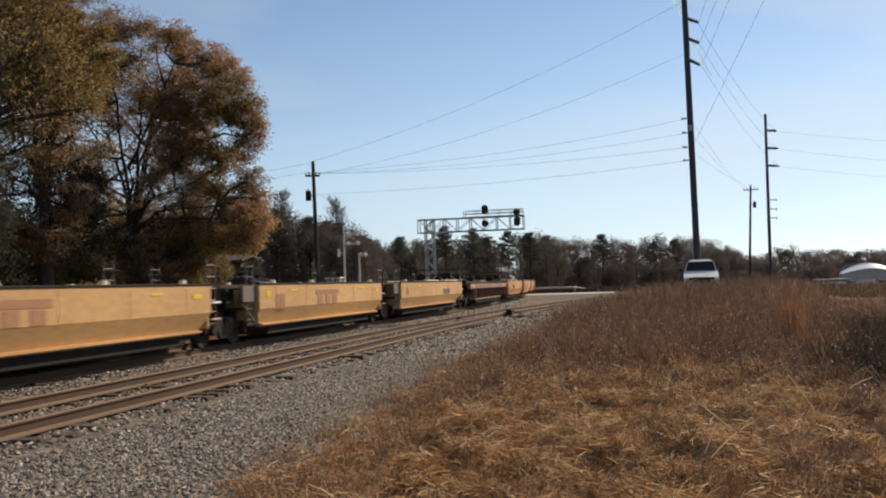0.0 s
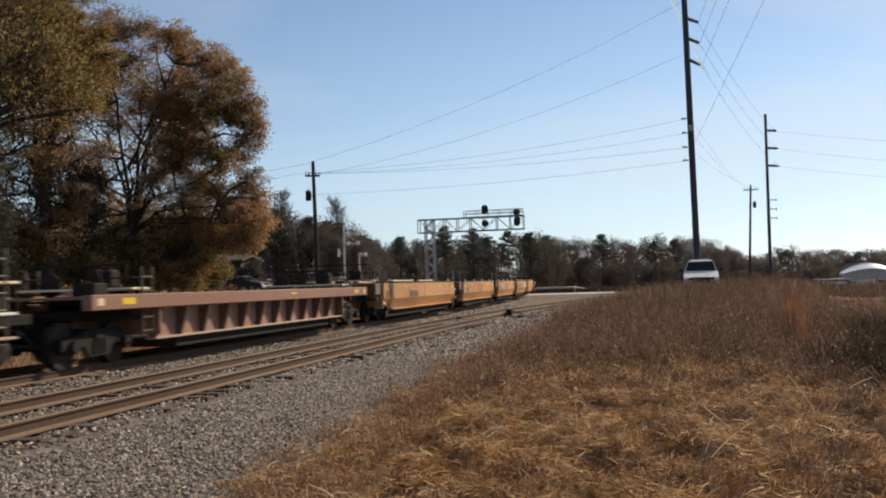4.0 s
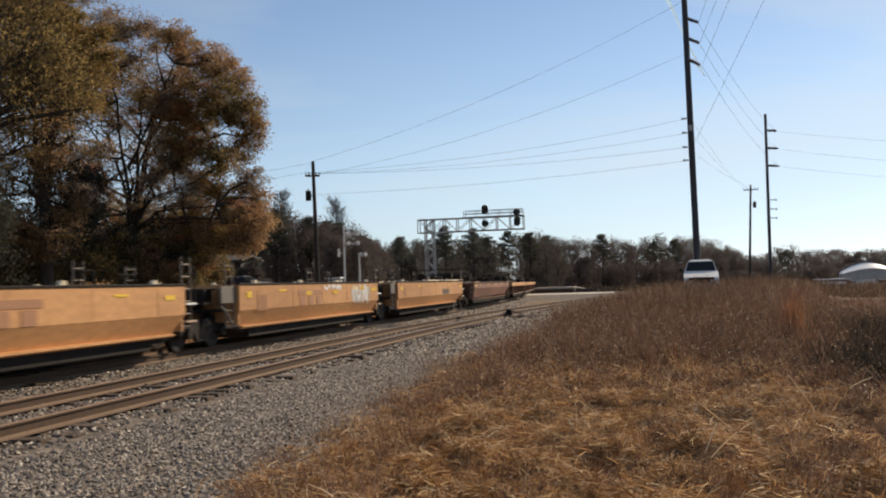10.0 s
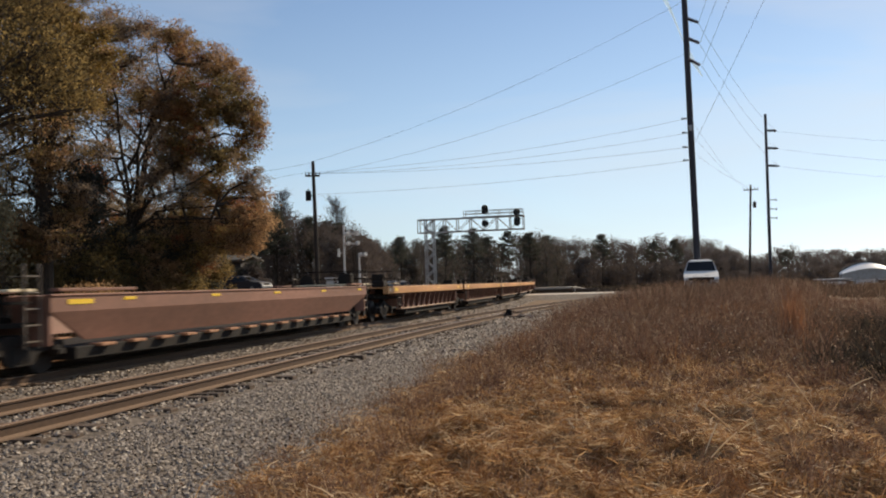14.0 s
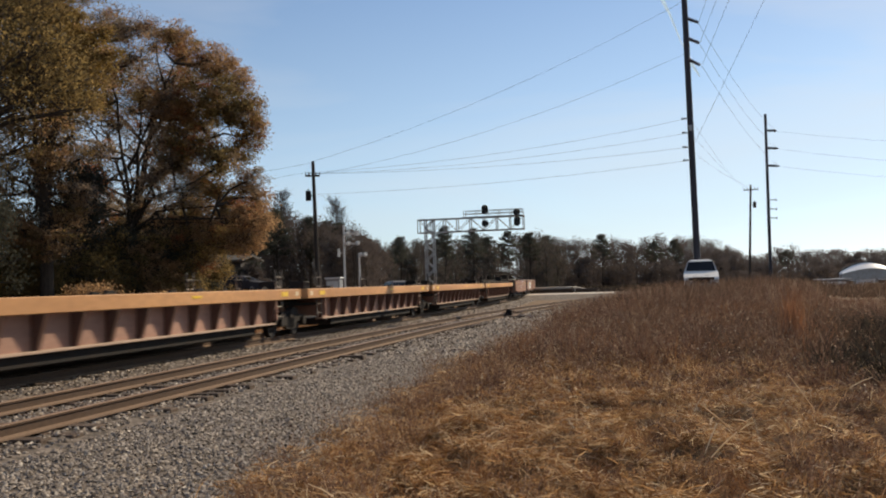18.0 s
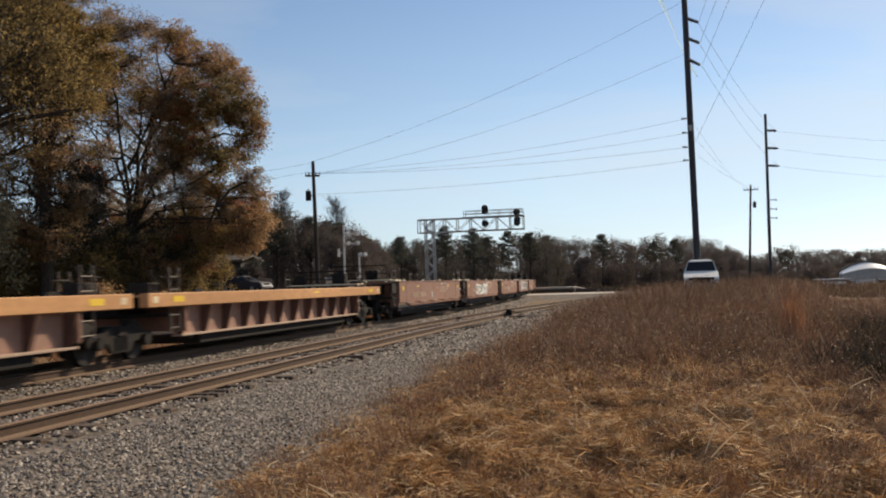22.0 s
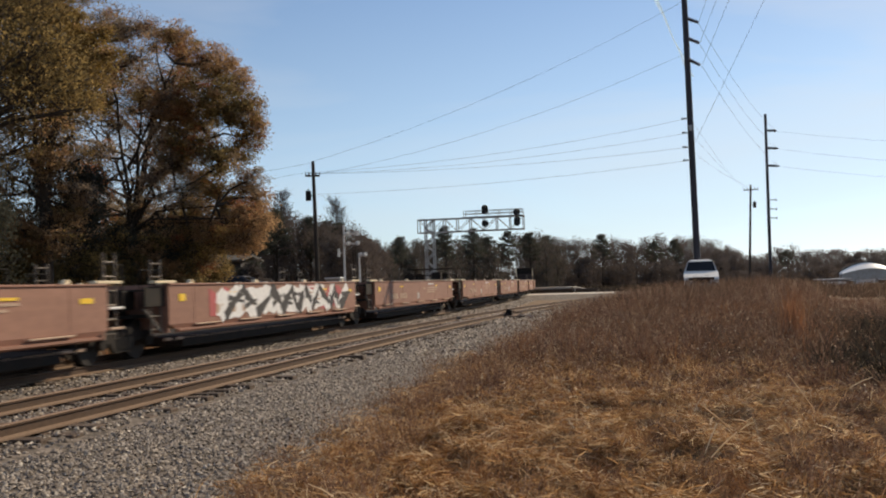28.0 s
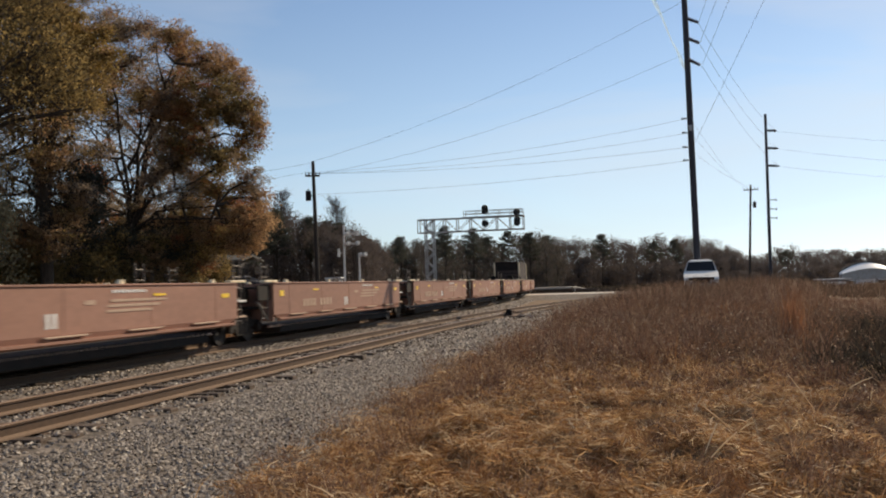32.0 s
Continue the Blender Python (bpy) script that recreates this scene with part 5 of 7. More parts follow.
for _k, _w in ((0, 1.3), (1, 2.6), (2, 1.3)):
    _x = 30.5 + 2.6 * _k
    # the wide white one is added in place of white objects before the hall
    _wd = part("window", Geo().box(_x, 160.32, -0.2, _w, 0.12, 0.55), ROOF_WHITE if _k == 1 else GLASS_DARK, hall)
    part("window_frame", Geo().box(_x, 160.27, 0.12, _w + 0.2, 0.06, 0.1).box(_x, 160.27, -0.52, _w + 0.2, 0.06, 0.1), WHITE, _wd)
stand(hall, 33.9, 160.4, -1.9)
lean_to = tagged(new("low_shed"), "low pale metal shed beside the arched hall", "shed")
part("wall", Geo().box(23.3, 132.9, -0.35, 3.4, 4, 1.7, 0.02), SIDING, lean_to)
part("roof", Geo().box(23.3, 132.9, 0.56, 3.9, 4.6, 0.12, 0.03), ALUMINIUM, lean_to)
part("door", Geo().box(23.2, 130.87, -0.02, 2.9, 0.08, 0.5, 0.01), ROOF_WHITE, lean_to, "white roller door")
stand(lean_to, 23.3, 132.9, -1.2)
SANDY = surface("sandy_dirt", (0.40, 0.31, 0.22), 0.95, 0, 0.5, 6, 0.2, (0.25, 0.17, 0.1), 0.5, 0.3)
tagged(sheet("dirt_track", np.linspace(10.2, 25, 30), np.linspace(61.2, 63.4, 8), lambda x, y: ground_z(x, y) + 0.04 - 0.2 * (np.abs(y - 62.3) > 1.0), SANDY), "pale sandy dirt road past the field", "road", kind="structure")

# vapour trail, high and far
trail = Geo()
_tp = [(75, 2999, 927), (106, 2998, 850), (124, 2997, 806), (151, 2996, 727), (167, 2995, 694), (182, 2994, 651), (204, 2993, 610)]
trail.tube([Vector(q) - Vector(_tp[3]) for q in _tp], [8, 6, 3.5, 2.0, 3.5, 6, 1.5], 8)
contrail = tagged(new("vapour_trail", trail.mesh("vapour_trail", VAPOUR)), "white vapour trail in the sky", "contrail")


# ---- trees ----
def leaf_mesh(name, centres, size, material, gen, flat=0.0, narrow=0.6):
    """Many small diamond leaves about the given centres."""
    n = len(centres)
    a = gen.normal(size=(n, 3))
    a[:, 2] *= 1 - flat
    a /= np.linalg.norm(a, axis=1, keepdims=True)
    b = np.cross(a, gen.normal(size=(n, 3)))
    b /= np.linalg.norm(b, axis=1, keepdims=True)
    s = (size * gen.uniform(0.6, 1.4, size=(n, 1)))
    a, b = a * s * 0.5, b * s * 0.5 * narrow
    v = np.stack([centres + a, centres - a * 0.7 + b, centres - a * 0.7 - b], 1).reshape(-1, 3)
    q = np.arange(3 * n).reshape(n, 3)
    return raw_mesh(name, v, q, material)


def grow(geo, ends, p, d, length, r, level, top, rnd, shape):
    """A limb with its side limbs; collects the ends of the twigs."""
    centre, radii = shape
    segs = 4 if level < 2 else (3 if level < top else 2)
    pts, rad = [p], [r]
    for k in range(segs):
        d = (d + Vector((rnd.gauss(0, 0.16), rnd.gauss(0, 0.16), rnd.gauss(0.03, 0.12)))).normalized()
        q = pts[-1] + d * length / segs
        e = Vector(((q.x - centre.x) / radii.x, (q.y - centre.y) / radii.y, (q.z - centre.z) / radii.z))
        if level > 0 and e.length > 1.0 and k > 0:
            break
        pts.append(q)
        rad.append(r * (1 - 0.55 * (k + 1) / segs))
    if len(pts) < 2:
        return
    geo.tube(pts, rad, 7 if level == 0 else (5 if level < 3 else 3), level < 2)
    if level >= top:
        ends.extend(pts[1:])
        return
    if level == top - 1:
        ends.append(pts[-1])
    count = (13, 7, 5, 4)[min(level, 3)]
    for k in range(count):
        at = rnd.uniform(0.25, 1.0) if level else 0.2 + 0.8 * (k + rnd.uniform(0, 0.8)) / count
        f = at * (len(pts) - 1)
        i = min(int(f), len(pts) - 2)
        q = pts[i].lerp(pts[i + 1], f - i)
        turn = rnd.uniform(0, 2 * math.pi)
        side = Vector((math.cos(turn), math.sin(turn), rnd.uniform(-0.1, 0.5)))
        w = rnd.uniform(0.75, 1.1)
        nd = (d * (1 - 0.62 * w) + side * w).normalized()
        grow(geo, ends, q, nd, length * rnd.uniform(0.5, 0.72) * (0.9 if level else 0.78), max(r * 0.5 * (1.1 - 0.4 * at), 0.008), level + 1, top, rnd, shape)


def tree(name, base, centre, radii, trunk_r, leaves, size, material, seed, label, spread=0.35, top=4, category="tree", stems=1, sag=0.0):
    rnd, gen = random.Random(seed), np.random.default_rng(seed)
    ob = tagged(new(name), label, category)
    ob.location = base
    b, c, r = Vector((0, 0, 0)), Vector(centre) - Vector(base), Vector(radii)
    wood, ends = Geo(), []
    for k in range(stems):
        lean = Vector((c.x - b.x + rnd.uniform(-0.5, 0.5) * (stems > 1) * r.x, c.y - b.y + rnd.uniform(-0.5, 0.5) * (stems > 1) * r.y, (c.z + r.z * 0.75 - b.z)))
        grow(wood, ends, b + Vector((rnd.uniform(-0.3, 0.3), rnd.uniform(-0.3, 0.3), 0)) * (stems > 1), lean.normalized(), lean.length, trunk_r, 0, top, rnd, (c, r * 1.0))
    me = bpy.data.meshes.new("trunk")
    me.from_pydata(wood.v, [], wood.f)
    me.materials.append(BARK)
    part("trunk", me, None, ob, "dark bare trunk and limbs")
    if leaves and ends:
        e = np.array([tuple(q) for q in ends])
        lump = np.sin(e[:, 0] * 1.5 + seed) * np.sin(e[:, 1] * 1.4 - seed) + np.sin(e[:, 2] * 1.6 + 2 * seed) * np.cos(e[:, 0] * 0.9 + e[:, 1] * 1.1)
        e = e[lump > -0.9]
        pick = gen.integers(0, len(e), leaves)
        at = e[pick] + np.clip(gen.normal(size=(leaves, 3)), -1.5, 1.5) * spread
        part("crown", leaf_mesh("crown", at, size, material, gen), None, ob)
    return ob


def lobed_tree(name, base, lobes, trunk_r, clumps, size, materials, seed, label, fork_at=0.3, limbs=9):
    """A broad tree: forking trunk, main limbs, a branch to each lobe of its crown, twigs to each clump of leaves.
    lobes: side, depth and height of the lobe over the base, its radius, how full it is, and the leaf's colour."""
    rnd, gen = random.Random(seed), np.random.default_rng(seed)
    ob = tagged(new(name), label, "tree")
    ob.location = base
    wood, leaves = Geo(), [[] for _ in materials]
    high = max(q[2] for q in lobes)
    mean = Vector((sum(q[0] for q in lobes), sum(q[1] for q in lobes), 0)) / len(lobes)
    fork = Vector((mean.x * 0.12, mean.y * 0.12, high * fork_at))
    wood.tube([(0, 0, 0), fork * 0.5 + Vector((rnd.uniform(-0.1, 0.1), 0, 0)), fork], [trunk_r * 1.3, trunk_r, trunk_r * 0.9], 10, False)
    arms = []
    for k in range(limbs):
        x, y, z, r, full, kind = lobes[(k * len(lobes)) // limbs]
        start = fork * rnd.uniform(0.75, 1.0)
        hub = Vector((x, y, max(z, fork.z + 0.8))) * 0.92
        bend = start.lerp(hub, 0.45) + Vector((-0.16 * (hub.x - start.x), -0.1 * (hub.y - start.y), 0.08 * (hub - start).length))
        path = [start.lerp(bend, q) + Vector((rnd.gauss(0, 0.1), rnd.gauss(0, 0.1), 0)) * min(1, 3 * q) for q in (0, 0.35, 0.7)]
        path += [bend.lerp(hub, q) + Vector((rnd.gauss(0, 0.15), rnd.gauss(0, 0.15), 0)) for q in (0.0, 0.35, 0.7, 1.0)]
        t = trunk_r * rnd.uniform(0.38, 0.6)
        wood.tube(path, [t * (1 - 0.13 * i) for i in range(7)], 7, False)
        arms += path[2:]
    for x, y, z, r, full, kind in lobes:
        hub, r, full = Vector((x, y, z)), r * 1.25, full ** 0.7
        below = [q for q in arms if q.z < z + 0.3] or arms
        root = min(below, key=lambda q: (q - hub).length)
        mid = root.lerp(hub, 0.5) + Vector((rnd.gauss(0, 0.2), rnd.gauss(0, 0.2), rnd.gauss(0.15, 0.15)))
        t = 0.035 + 0.02 * r
        wood.tube([root, root.lerp(mid, 0.5), mid, hub], [t * 1.5, t * 1.2, t, t * 0.5], 5, False)
        n_clump = max(3, int(clumps * (r / 0.75) ** 1.7 * (0.35 + 0.65 * full)))
        for _ in range(n_clump):
            d = Vector((rnd.gauss(0, 1), rnd.gauss(0, 1), rnd.gauss(0, 0.9))).normalized() * r * rnd.uniform(0.05, 1.0) ** 0.45
            tip = hub + d * rnd.uniform(0.95, 1.22)
            start = (mid.lerp(hub, rnd.uniform(0.5, 1.0)) if rnd.random() < 0.4 else hub + d * rnd.uniform(0.1, 0.5))
            knee = start.lerp(tip, 0.55) + Vector((rnd.gauss(0, 0.08), rnd.gauss(0, 0.08), rnd.gauss(0.05, 0.07)))
            wood.tube([start, knee, tip], [0.022, 0.015, 0.006], 4, False)
            for _ in range(3):
                wood.tube([knee.lerp(tip, rnd.uniform(0.1, 1)), tip + Vector((rnd.gauss(0, 0.22), rnd.gauss(0, 0.22), rnd.gauss(0.06, 0.2)))], [0.011, 0.004], 3, False)
            n = int(112 * full * rnd.uniform(0.4, 1.5))
            spread = np.array([0.30, 0.30, 0.15]) * rnd.uniform(0.6, 1.2)
            pick = kind if rnd.random() < 0.72 else rnd.randrange(len(materials))
            leaves[pick].append(np.array(tip) + np.clip(gen.normal(size=(n, 3)), -1.6, 1.6) * spread)
    me = bpy.data.meshes.new("trunk")
    me.from_pydata(wood.v, [], wood.f)
    me.materials.append(BARK)
    part("trunk", me, None, ob, "dark trunk with bare limbs")
    for m, c in zip(materials, leaves):
        if c:
            part("crown", leaf_mesh("crown", np.concatenate(c), size, m, gen, 0.35), None, ob)
    return ob


# the broad oak beside the line: top, sunny shoulder, middle, hollow heart, low skirt
OAK_TOP = [(-0.1, -1.7, 16.3, 0.60, 0.4, 2), (-0.6, 0.7, 17.0, 0.60, 0.4, 2), (-0.2, -0.5, 15.7, 0.76, 0.45, 2), (1.5, -1.5, 15.7, 0.76, 0.6, 2), (1.4, 0.6, 16.3, 0.49, 0.5, 2), (1.1, 1.6, 15.7, 0.60, 0.5, 0), (3.5, -1.1, 15.1, 0.65, 1, 0)]
OAK_SHOULDER = [(3.5, 0.5, 14.8, 0.76, 0.8, 0), (5.2, -0.7, 14.0, 0.76, 0.85, 0), (5.4, 0.9, 13.7, 0.76, 0.85, 0), (6.1, 0.8, 12.9, 0.65, 0.85, 0), (5.9, -1.0, 12.2, 0.76, 0.8, 1), (3.6, 1.2, 13.1, 0.71, 0.7, 1), (6.6, 0.6, 11.6, 0.76, 0.85, 1), (7.0, 0.7, 10.8, 0.60, 0.85, 0), (6.6, 1.2, 10.0, 0.65, 0.85, 1), (6.2, -0.3, 11.2, 0.81, 0.85, 1), (4.4, 0.9, 11.7, 0.81, 0.8, 1), (5.9, 1.4, 9.3, 0.65, 0.8, 1), (6.2, -1.4, 8.6, 0.71, 0.9, 1)]
OAK_MIDDLE = [(3.7, 1.3, 10.9, 0.76, 0.8, 1), (4.8, -0.4, 9.2, 0.71, 0.8, 1), (3.4, -0.1, 11.9, 0.76, 1, 0), (3.1, -1.3, 11.8, 0.71, 1, 0), (2.5, 0.7, 11.2, 0.71, 0.7, 2), (3.9, -0.7, 9.8, 0.76, 0.8, 1), (1.8, 1.3, 10.4, 0.60, 0.5, 2), (3.1, -0.8, 8.7, 0.71, 0.6, 2), (3.5, 0.2, 8.5, 0.71, 0.7, 2)]
OAK_HEART = [(1.0, -0.4, 14.4, 0.68, 0.4, 2), (-0.3, 0.4, 14.0, 0.81, 0.6, 1), (-0.4, -1.1, 13.0, 0.68, 0.55, 1), (1.9, -1.2, 12.2, 0.49, 0.5, 1), (-0.1, 0.9, 11.8, 0.43, 0.3, 1), (-1.3, 0.9, 11.4, 0.54, 0.35, 2), (1.4, 0.2, 11.0, 0.49, 0.3, 2), (-2.2, 1.5, 10.0, 0.71, 0.35, 2), (-1.1, -1.1, 8.0, 0.65, 0.8, 3), (0.0, 1.3, 9.6, 0.38, 0.25, 2), (2.3, -1.2, 7.5, 0.68, 0.4, 2)]
OAK_LOW = [(4.6, 0.8, 5.6, 0.75, 0.8, 0), (3.0, -0.8, 5.0, 0.8, 0.8, 0), (2.2, -0.4, 4.0, 0.8, 0.8, 0), (4.4, -0.6, 3.8, 0.8, 0.8, 1), (3.4, 0.2, 3.2, 0.8, 0.9, 1), (0.4, -0.6, 3.6, 0.8, 0.8, 0), (-1.2, -0.6, 3.4, 0.8, 0.8, 0), (6.2, 0.3, 5.6, 0.6, 0.8, 1), (-2.6, -0.6, 9.0, 0.8, 0.6, 2), (-1.9, 0.8, 6.9, 0.8, 0.7, 2), (-2.9, 0.3, 6.0, 0.8, 0.6, 2), (-0.6, 0.9, 5.6, 0.8, 0.7, 1), (0.8, 0.2, 6.4, 0.7, 0.5, 2), (1.5, 1.2, 8.3, 0.7, 0.5, 2), (1.9, 0.6, 5.6, 0.8, 0.6, 2), (2.8, 1.4, 5.2, 0.8, 0.7, 2), (-1.2, 0.2, 12.2, 0.7, 0.6, 1), (0.7, 1.1, 12.9, 0.7, 0.5, 2), (2.2, 1.5, 13.7, 0.7, 0.5, 2), (-1.6, -0.5, 14.4, 0.7, 0.5, 2), (-3.2, 0.9, 7.6, 0.7, 0.5, 2), (1.1, 0.7, 4.6, 0.8, 0.7, 1), (-2.2, 0.2, 4.4, 0.8, 0.7, 0), (0.2, -0.7, 10.6, 0.5, 0.35, 2), (2.6, 0.2, 9.6, 0.6, 0.6, 2)]
OAK_SKIRT = [(3.7, 1.7, 8.0, 0.71, 0.9, 1), (5.1, 0.4, 7.2, 0.65, 1, 1), (6.9, 0.4, 7.7, 0.65, 0.7, 2), (6.8, 1.7, 6.9, 0.60, 0.8, 0), (6.0, 1.0, 6.9, 0.60, 0.7, 1), (5.3, 1.0, 6.3, 0.49, 0.6, 1), (7.9, -1.6, 5.6, 0.71, 0.9, 0), (8.0, -0.5, 5.3, 0.49, 0.9, 0), (7.4, -1.5, 4.5, 0.71, 1, 0), (6.3, -1.1, 4.4, 0.65, 1, 1), (5.3, -1.0, 4.8, 0.65, 0.9, 0), (3.6, 1.3, 6.5, 0.71, 0.7, 1), (4.0, -1.3, 6.8, 0.71, 0.5, 2)]
lobed_tree("oak_tree", (-27.06, 46.0, -0.6), OAK_TOP + OAK_SHOULDER + OAK_MIDDLE + OAK_HEART + OAK_LOW + OAK_SKIRT, 0.24, 30, 0.105, (LEAF_RUST, LEAF_OLIVE, LEAF_PALE, LEAF_RED), 21,
           "large oak with thinning olive and russet autumn leaves", 0.36, 12)
# its denser neighbour, nearer to the camera
NEIGHBOUR_CROWN = [(-0.4, -1.5, 14.7, 1.01, 0.8, 0), (0.6, -0.9, 15.3, 1.01, 1, 0), (0.3, 1.1, 15.1, 0.90, 1, 1), (1.5, 0.3, 16.2, 0.90, 1, 0), (0.6, -1.5, 13.9, 0.90, 0.9, 0), (1.7, -0.2, 13.4, 0.94, 1.1, 1), (2.4, -0.1, 12.5, 0.85, 1.1, 1), (3.8, -1.2, 12.3, 0.45, 1, 1), (0.2, 0.8, 12.7, 1.08, 1, 0), (0.3, -1.4, 12.7, 0.94, 0.8, 0), (-1.3, -0.4, 12.1, 0.94, 1, 0), (-0.2, 0.1, 11.5, 0.94, 1, 0), (1.9, -0.2, 11.3, 0.81, 1, 1), (1.9, 0.3, 10.7, 0.49, 1, 0), (-2.1, 0.9, 11.5, 0.63, 1, 0), (-0.4, 1.6, 11.5, 0.63, 0.8, 0), (3.3, -0.8, 13.3, 0.45, 0.9, 1), (-0.7, 0.5, 17.7, 1.12, 1, 0), (0.9, 0.7, 17.4, 0.79, 1, 0), (-1.5, -0.7, 16.6, 1.35, 1, 0)]
NEIGHBOUR_LOW = [(-1.6, -0.5, 6.6, 0.8, 0.7, 2), (0.6, 0.6, 6.1, 0.8, 0.7, 2), (1.7, 0.4, 6.6, 0.6, 0.5, 3), (-0.9, -0.9, 5.0, 0.9, 0.8, 2), (0.9, -0.4, 4.6, 0.9, 0.7, 2), (-2.4, 0.2, 5.6, 0.8, 0.6, 3), (0.4, 1.2, 10.2, 0.8, 0.7, 3), (2.3, 0.4, 8.4, 0.5, 0.4, 3), (-1.9, 0.4, 10.0, 0.6, 0.5, 3), (1.6, -1.8, 9.5, 0.67, 0.6, 2), (-1.1, 1.7, 9.0, 0.85, 0.8, 2), (1.1, -0.7, 7.8, 0.72, 0.7, 2), (-0.8, -0.7, 9.6, 0.45, 0.4, 3), (-2.1, 1.4, 8.2, 0.54, 0.4, 3), (-0.4, 0.3, 7.2, 0.63, 0.5, 3), (1.4, -0.1, 8.9, 0.45, 0.35, 3), (-2.7, 1.0, 8.0, 0.54, 0.4, 3)]
lobed_tree("oak_tree", (-26.29, 38.0, -0.6), NEIGHBOUR_CROWN + NEIGHBOUR_LOW, 0.27, 26, 0.10, (LEAF_OLIVE, LEAF_GOLD, LEAF_RUST, LEAF_PALE), 22, "tall oak with dense golden-olive autumn leaves", 0.42, 9)
tree("oak_tree", (-25.60, 31.18, -0.58), (-26.10, 31.85, 10.02), (5.0, 5.0, 7.5), 0.27, 46000, 0.12, LEAF_OLIVE, 23, "tall oak with olive-brown autumn leaves", 0.34)
tree("oak_tree", (-32.3, 53.0, -0.56), (-32.1, 53.2, 10.4), (5.0, 5.0, 6.6), 0.28, 15000, 0.15, LEAF_PALE, 24, "half-bare oak with faded tan leaves behind the others", 0.4)
tree("oak_tree", (-35.2, 44.6, -0.56), (-35.2, 44.7, 8.6), (5.2, 5.2, 6.8), 0.27, 16000, 0.145, LEAF_PALE, 25, "half-bare oak with faded leaves deep in the wood", 0.42)
LOW_TREE = [(0.0, 0.0, 3.6, 0.75, 1, 0), (-0.7, -0.3, 2.9, 0.75, 1, 1), (0.7, 0.3, 2.7, 0.8, 1, 0), (0.1, -0.5, 1.9, 0.85, 1, 0), (-0.8, 0.4, 1.6, 0.8, 1, 1), (0.9, -0.3, 1.4, 0.8, 1, 0), (0.3, 0.4, 4.3, 0.5, 0.8, 1)]
for _x, _y, _seed, _big, _mats, _say in ((-24.6, 43.6, 26, 1.0, (LEAF_RUST, LEAF_OLIVE), "small russet tree under the oaks"), (-26.0, 42.9, 27, 1.12, (LEAF_OLIVE, LEAF_GREEN), "small olive-green tree under the oaks"),
                                         (-28.9, 39.4, 30, 1.05, (LEAF_RUST, LEAF_OLIVE), "small russet tree beside the tall oak"), (-25.1, 47.4, 31, 1.4, (LEAF_GREEN, LEAF_OLIVE), "small dark evergreen beside the broad oak"), (-24.3, 48.0, 32, 1.2, (LEAF_OLIVE, LEAF_GREEN), "small olive-green tree beside the broad oak"), (-34.4, 78.6, 33, 1.0, (LEAF_GREY, LEAF_GREEN), "dull grey-green bush beside the shed")):
    lobed_tree("small_tree", (_x, _y, -0.6), [(x * _big, y * _big, z * _big, r * _big, f, k) for x, y, z, r, f, k in LOW_TREE], 0.09, 24, 0.12, _mats, _seed, _say, 0.2, 4)
tree("small_tree", (-27.50, 40.69, -0.57), (-27.50, 40.84, 4.03), (1.9, 1.9, 4.0), 0.12, 20000, 0.13, LEAF_GREEN, 28, "small dark evergreen under the oaks", 0.3, 3)
for _i, (_x, _y, _r, _z, _mat, _say) in enumerate(((-28.5, 38.4, 1.9, 2.4, LEAF_OLIVE, "olive-brown"), (-26.1, 40.1, 1.6, 1.6, LEAF_OLIVE, "olive-brown"), (-24.9, 44.6, 1.5, 2.0, LEAF_GREEN, "dark green"),
                                                  (-24.1, 45.5, 1.4, 2.2, LEAF_GREEN, "dark green"), (-23.0, 44.4, 1.0, 1.1, LEAF_OLIVE, "olive-brown"),
                                                  (-29.7, 35.4, 1.9, 2.2, LEAF_GREEN, "dark green"), (-20.5, 37.6, 0.9, 0.5, LEAF_RUST, "russet"), (-22.7, 35.7, 1.0, 0.7, LEAF_RUST, "russet"), (-19.7, 41.1, 0.8, 0.3, LEAF_RUST, "russet"))):
    tree("shrub", (_x, _y, -0.6), (_x, _y, _z * 0.8), (_r, _r, _z * 1.35), 0.05, int(11000 * _r), 0.11, _mat, 40 + _i, "tangled " + _say + " shrub at the wood's edge", 0.32, 2, "shrub", 4)
tree("small_tree", (-24.55, 30.6, -0.58), (-24.5, 30.7, 2.2), (2.0, 2.0, 3.2), 0.1, 16000, 0.11, LEAF_GREEN, 29, "small dark evergreen tree in front of the tall oaks", 0.26, 3)

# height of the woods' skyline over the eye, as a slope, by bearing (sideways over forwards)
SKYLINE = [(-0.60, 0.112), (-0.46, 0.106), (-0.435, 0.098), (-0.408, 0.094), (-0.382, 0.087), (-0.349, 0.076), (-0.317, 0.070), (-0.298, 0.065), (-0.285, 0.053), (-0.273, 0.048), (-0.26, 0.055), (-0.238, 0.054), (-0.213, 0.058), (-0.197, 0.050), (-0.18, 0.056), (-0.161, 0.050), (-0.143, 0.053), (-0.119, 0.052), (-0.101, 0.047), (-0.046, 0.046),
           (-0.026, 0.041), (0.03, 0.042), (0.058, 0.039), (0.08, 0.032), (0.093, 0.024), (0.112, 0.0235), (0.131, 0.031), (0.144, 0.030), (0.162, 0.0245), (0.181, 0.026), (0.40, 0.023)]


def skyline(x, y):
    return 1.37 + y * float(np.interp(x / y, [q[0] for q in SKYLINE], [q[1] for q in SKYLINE]))


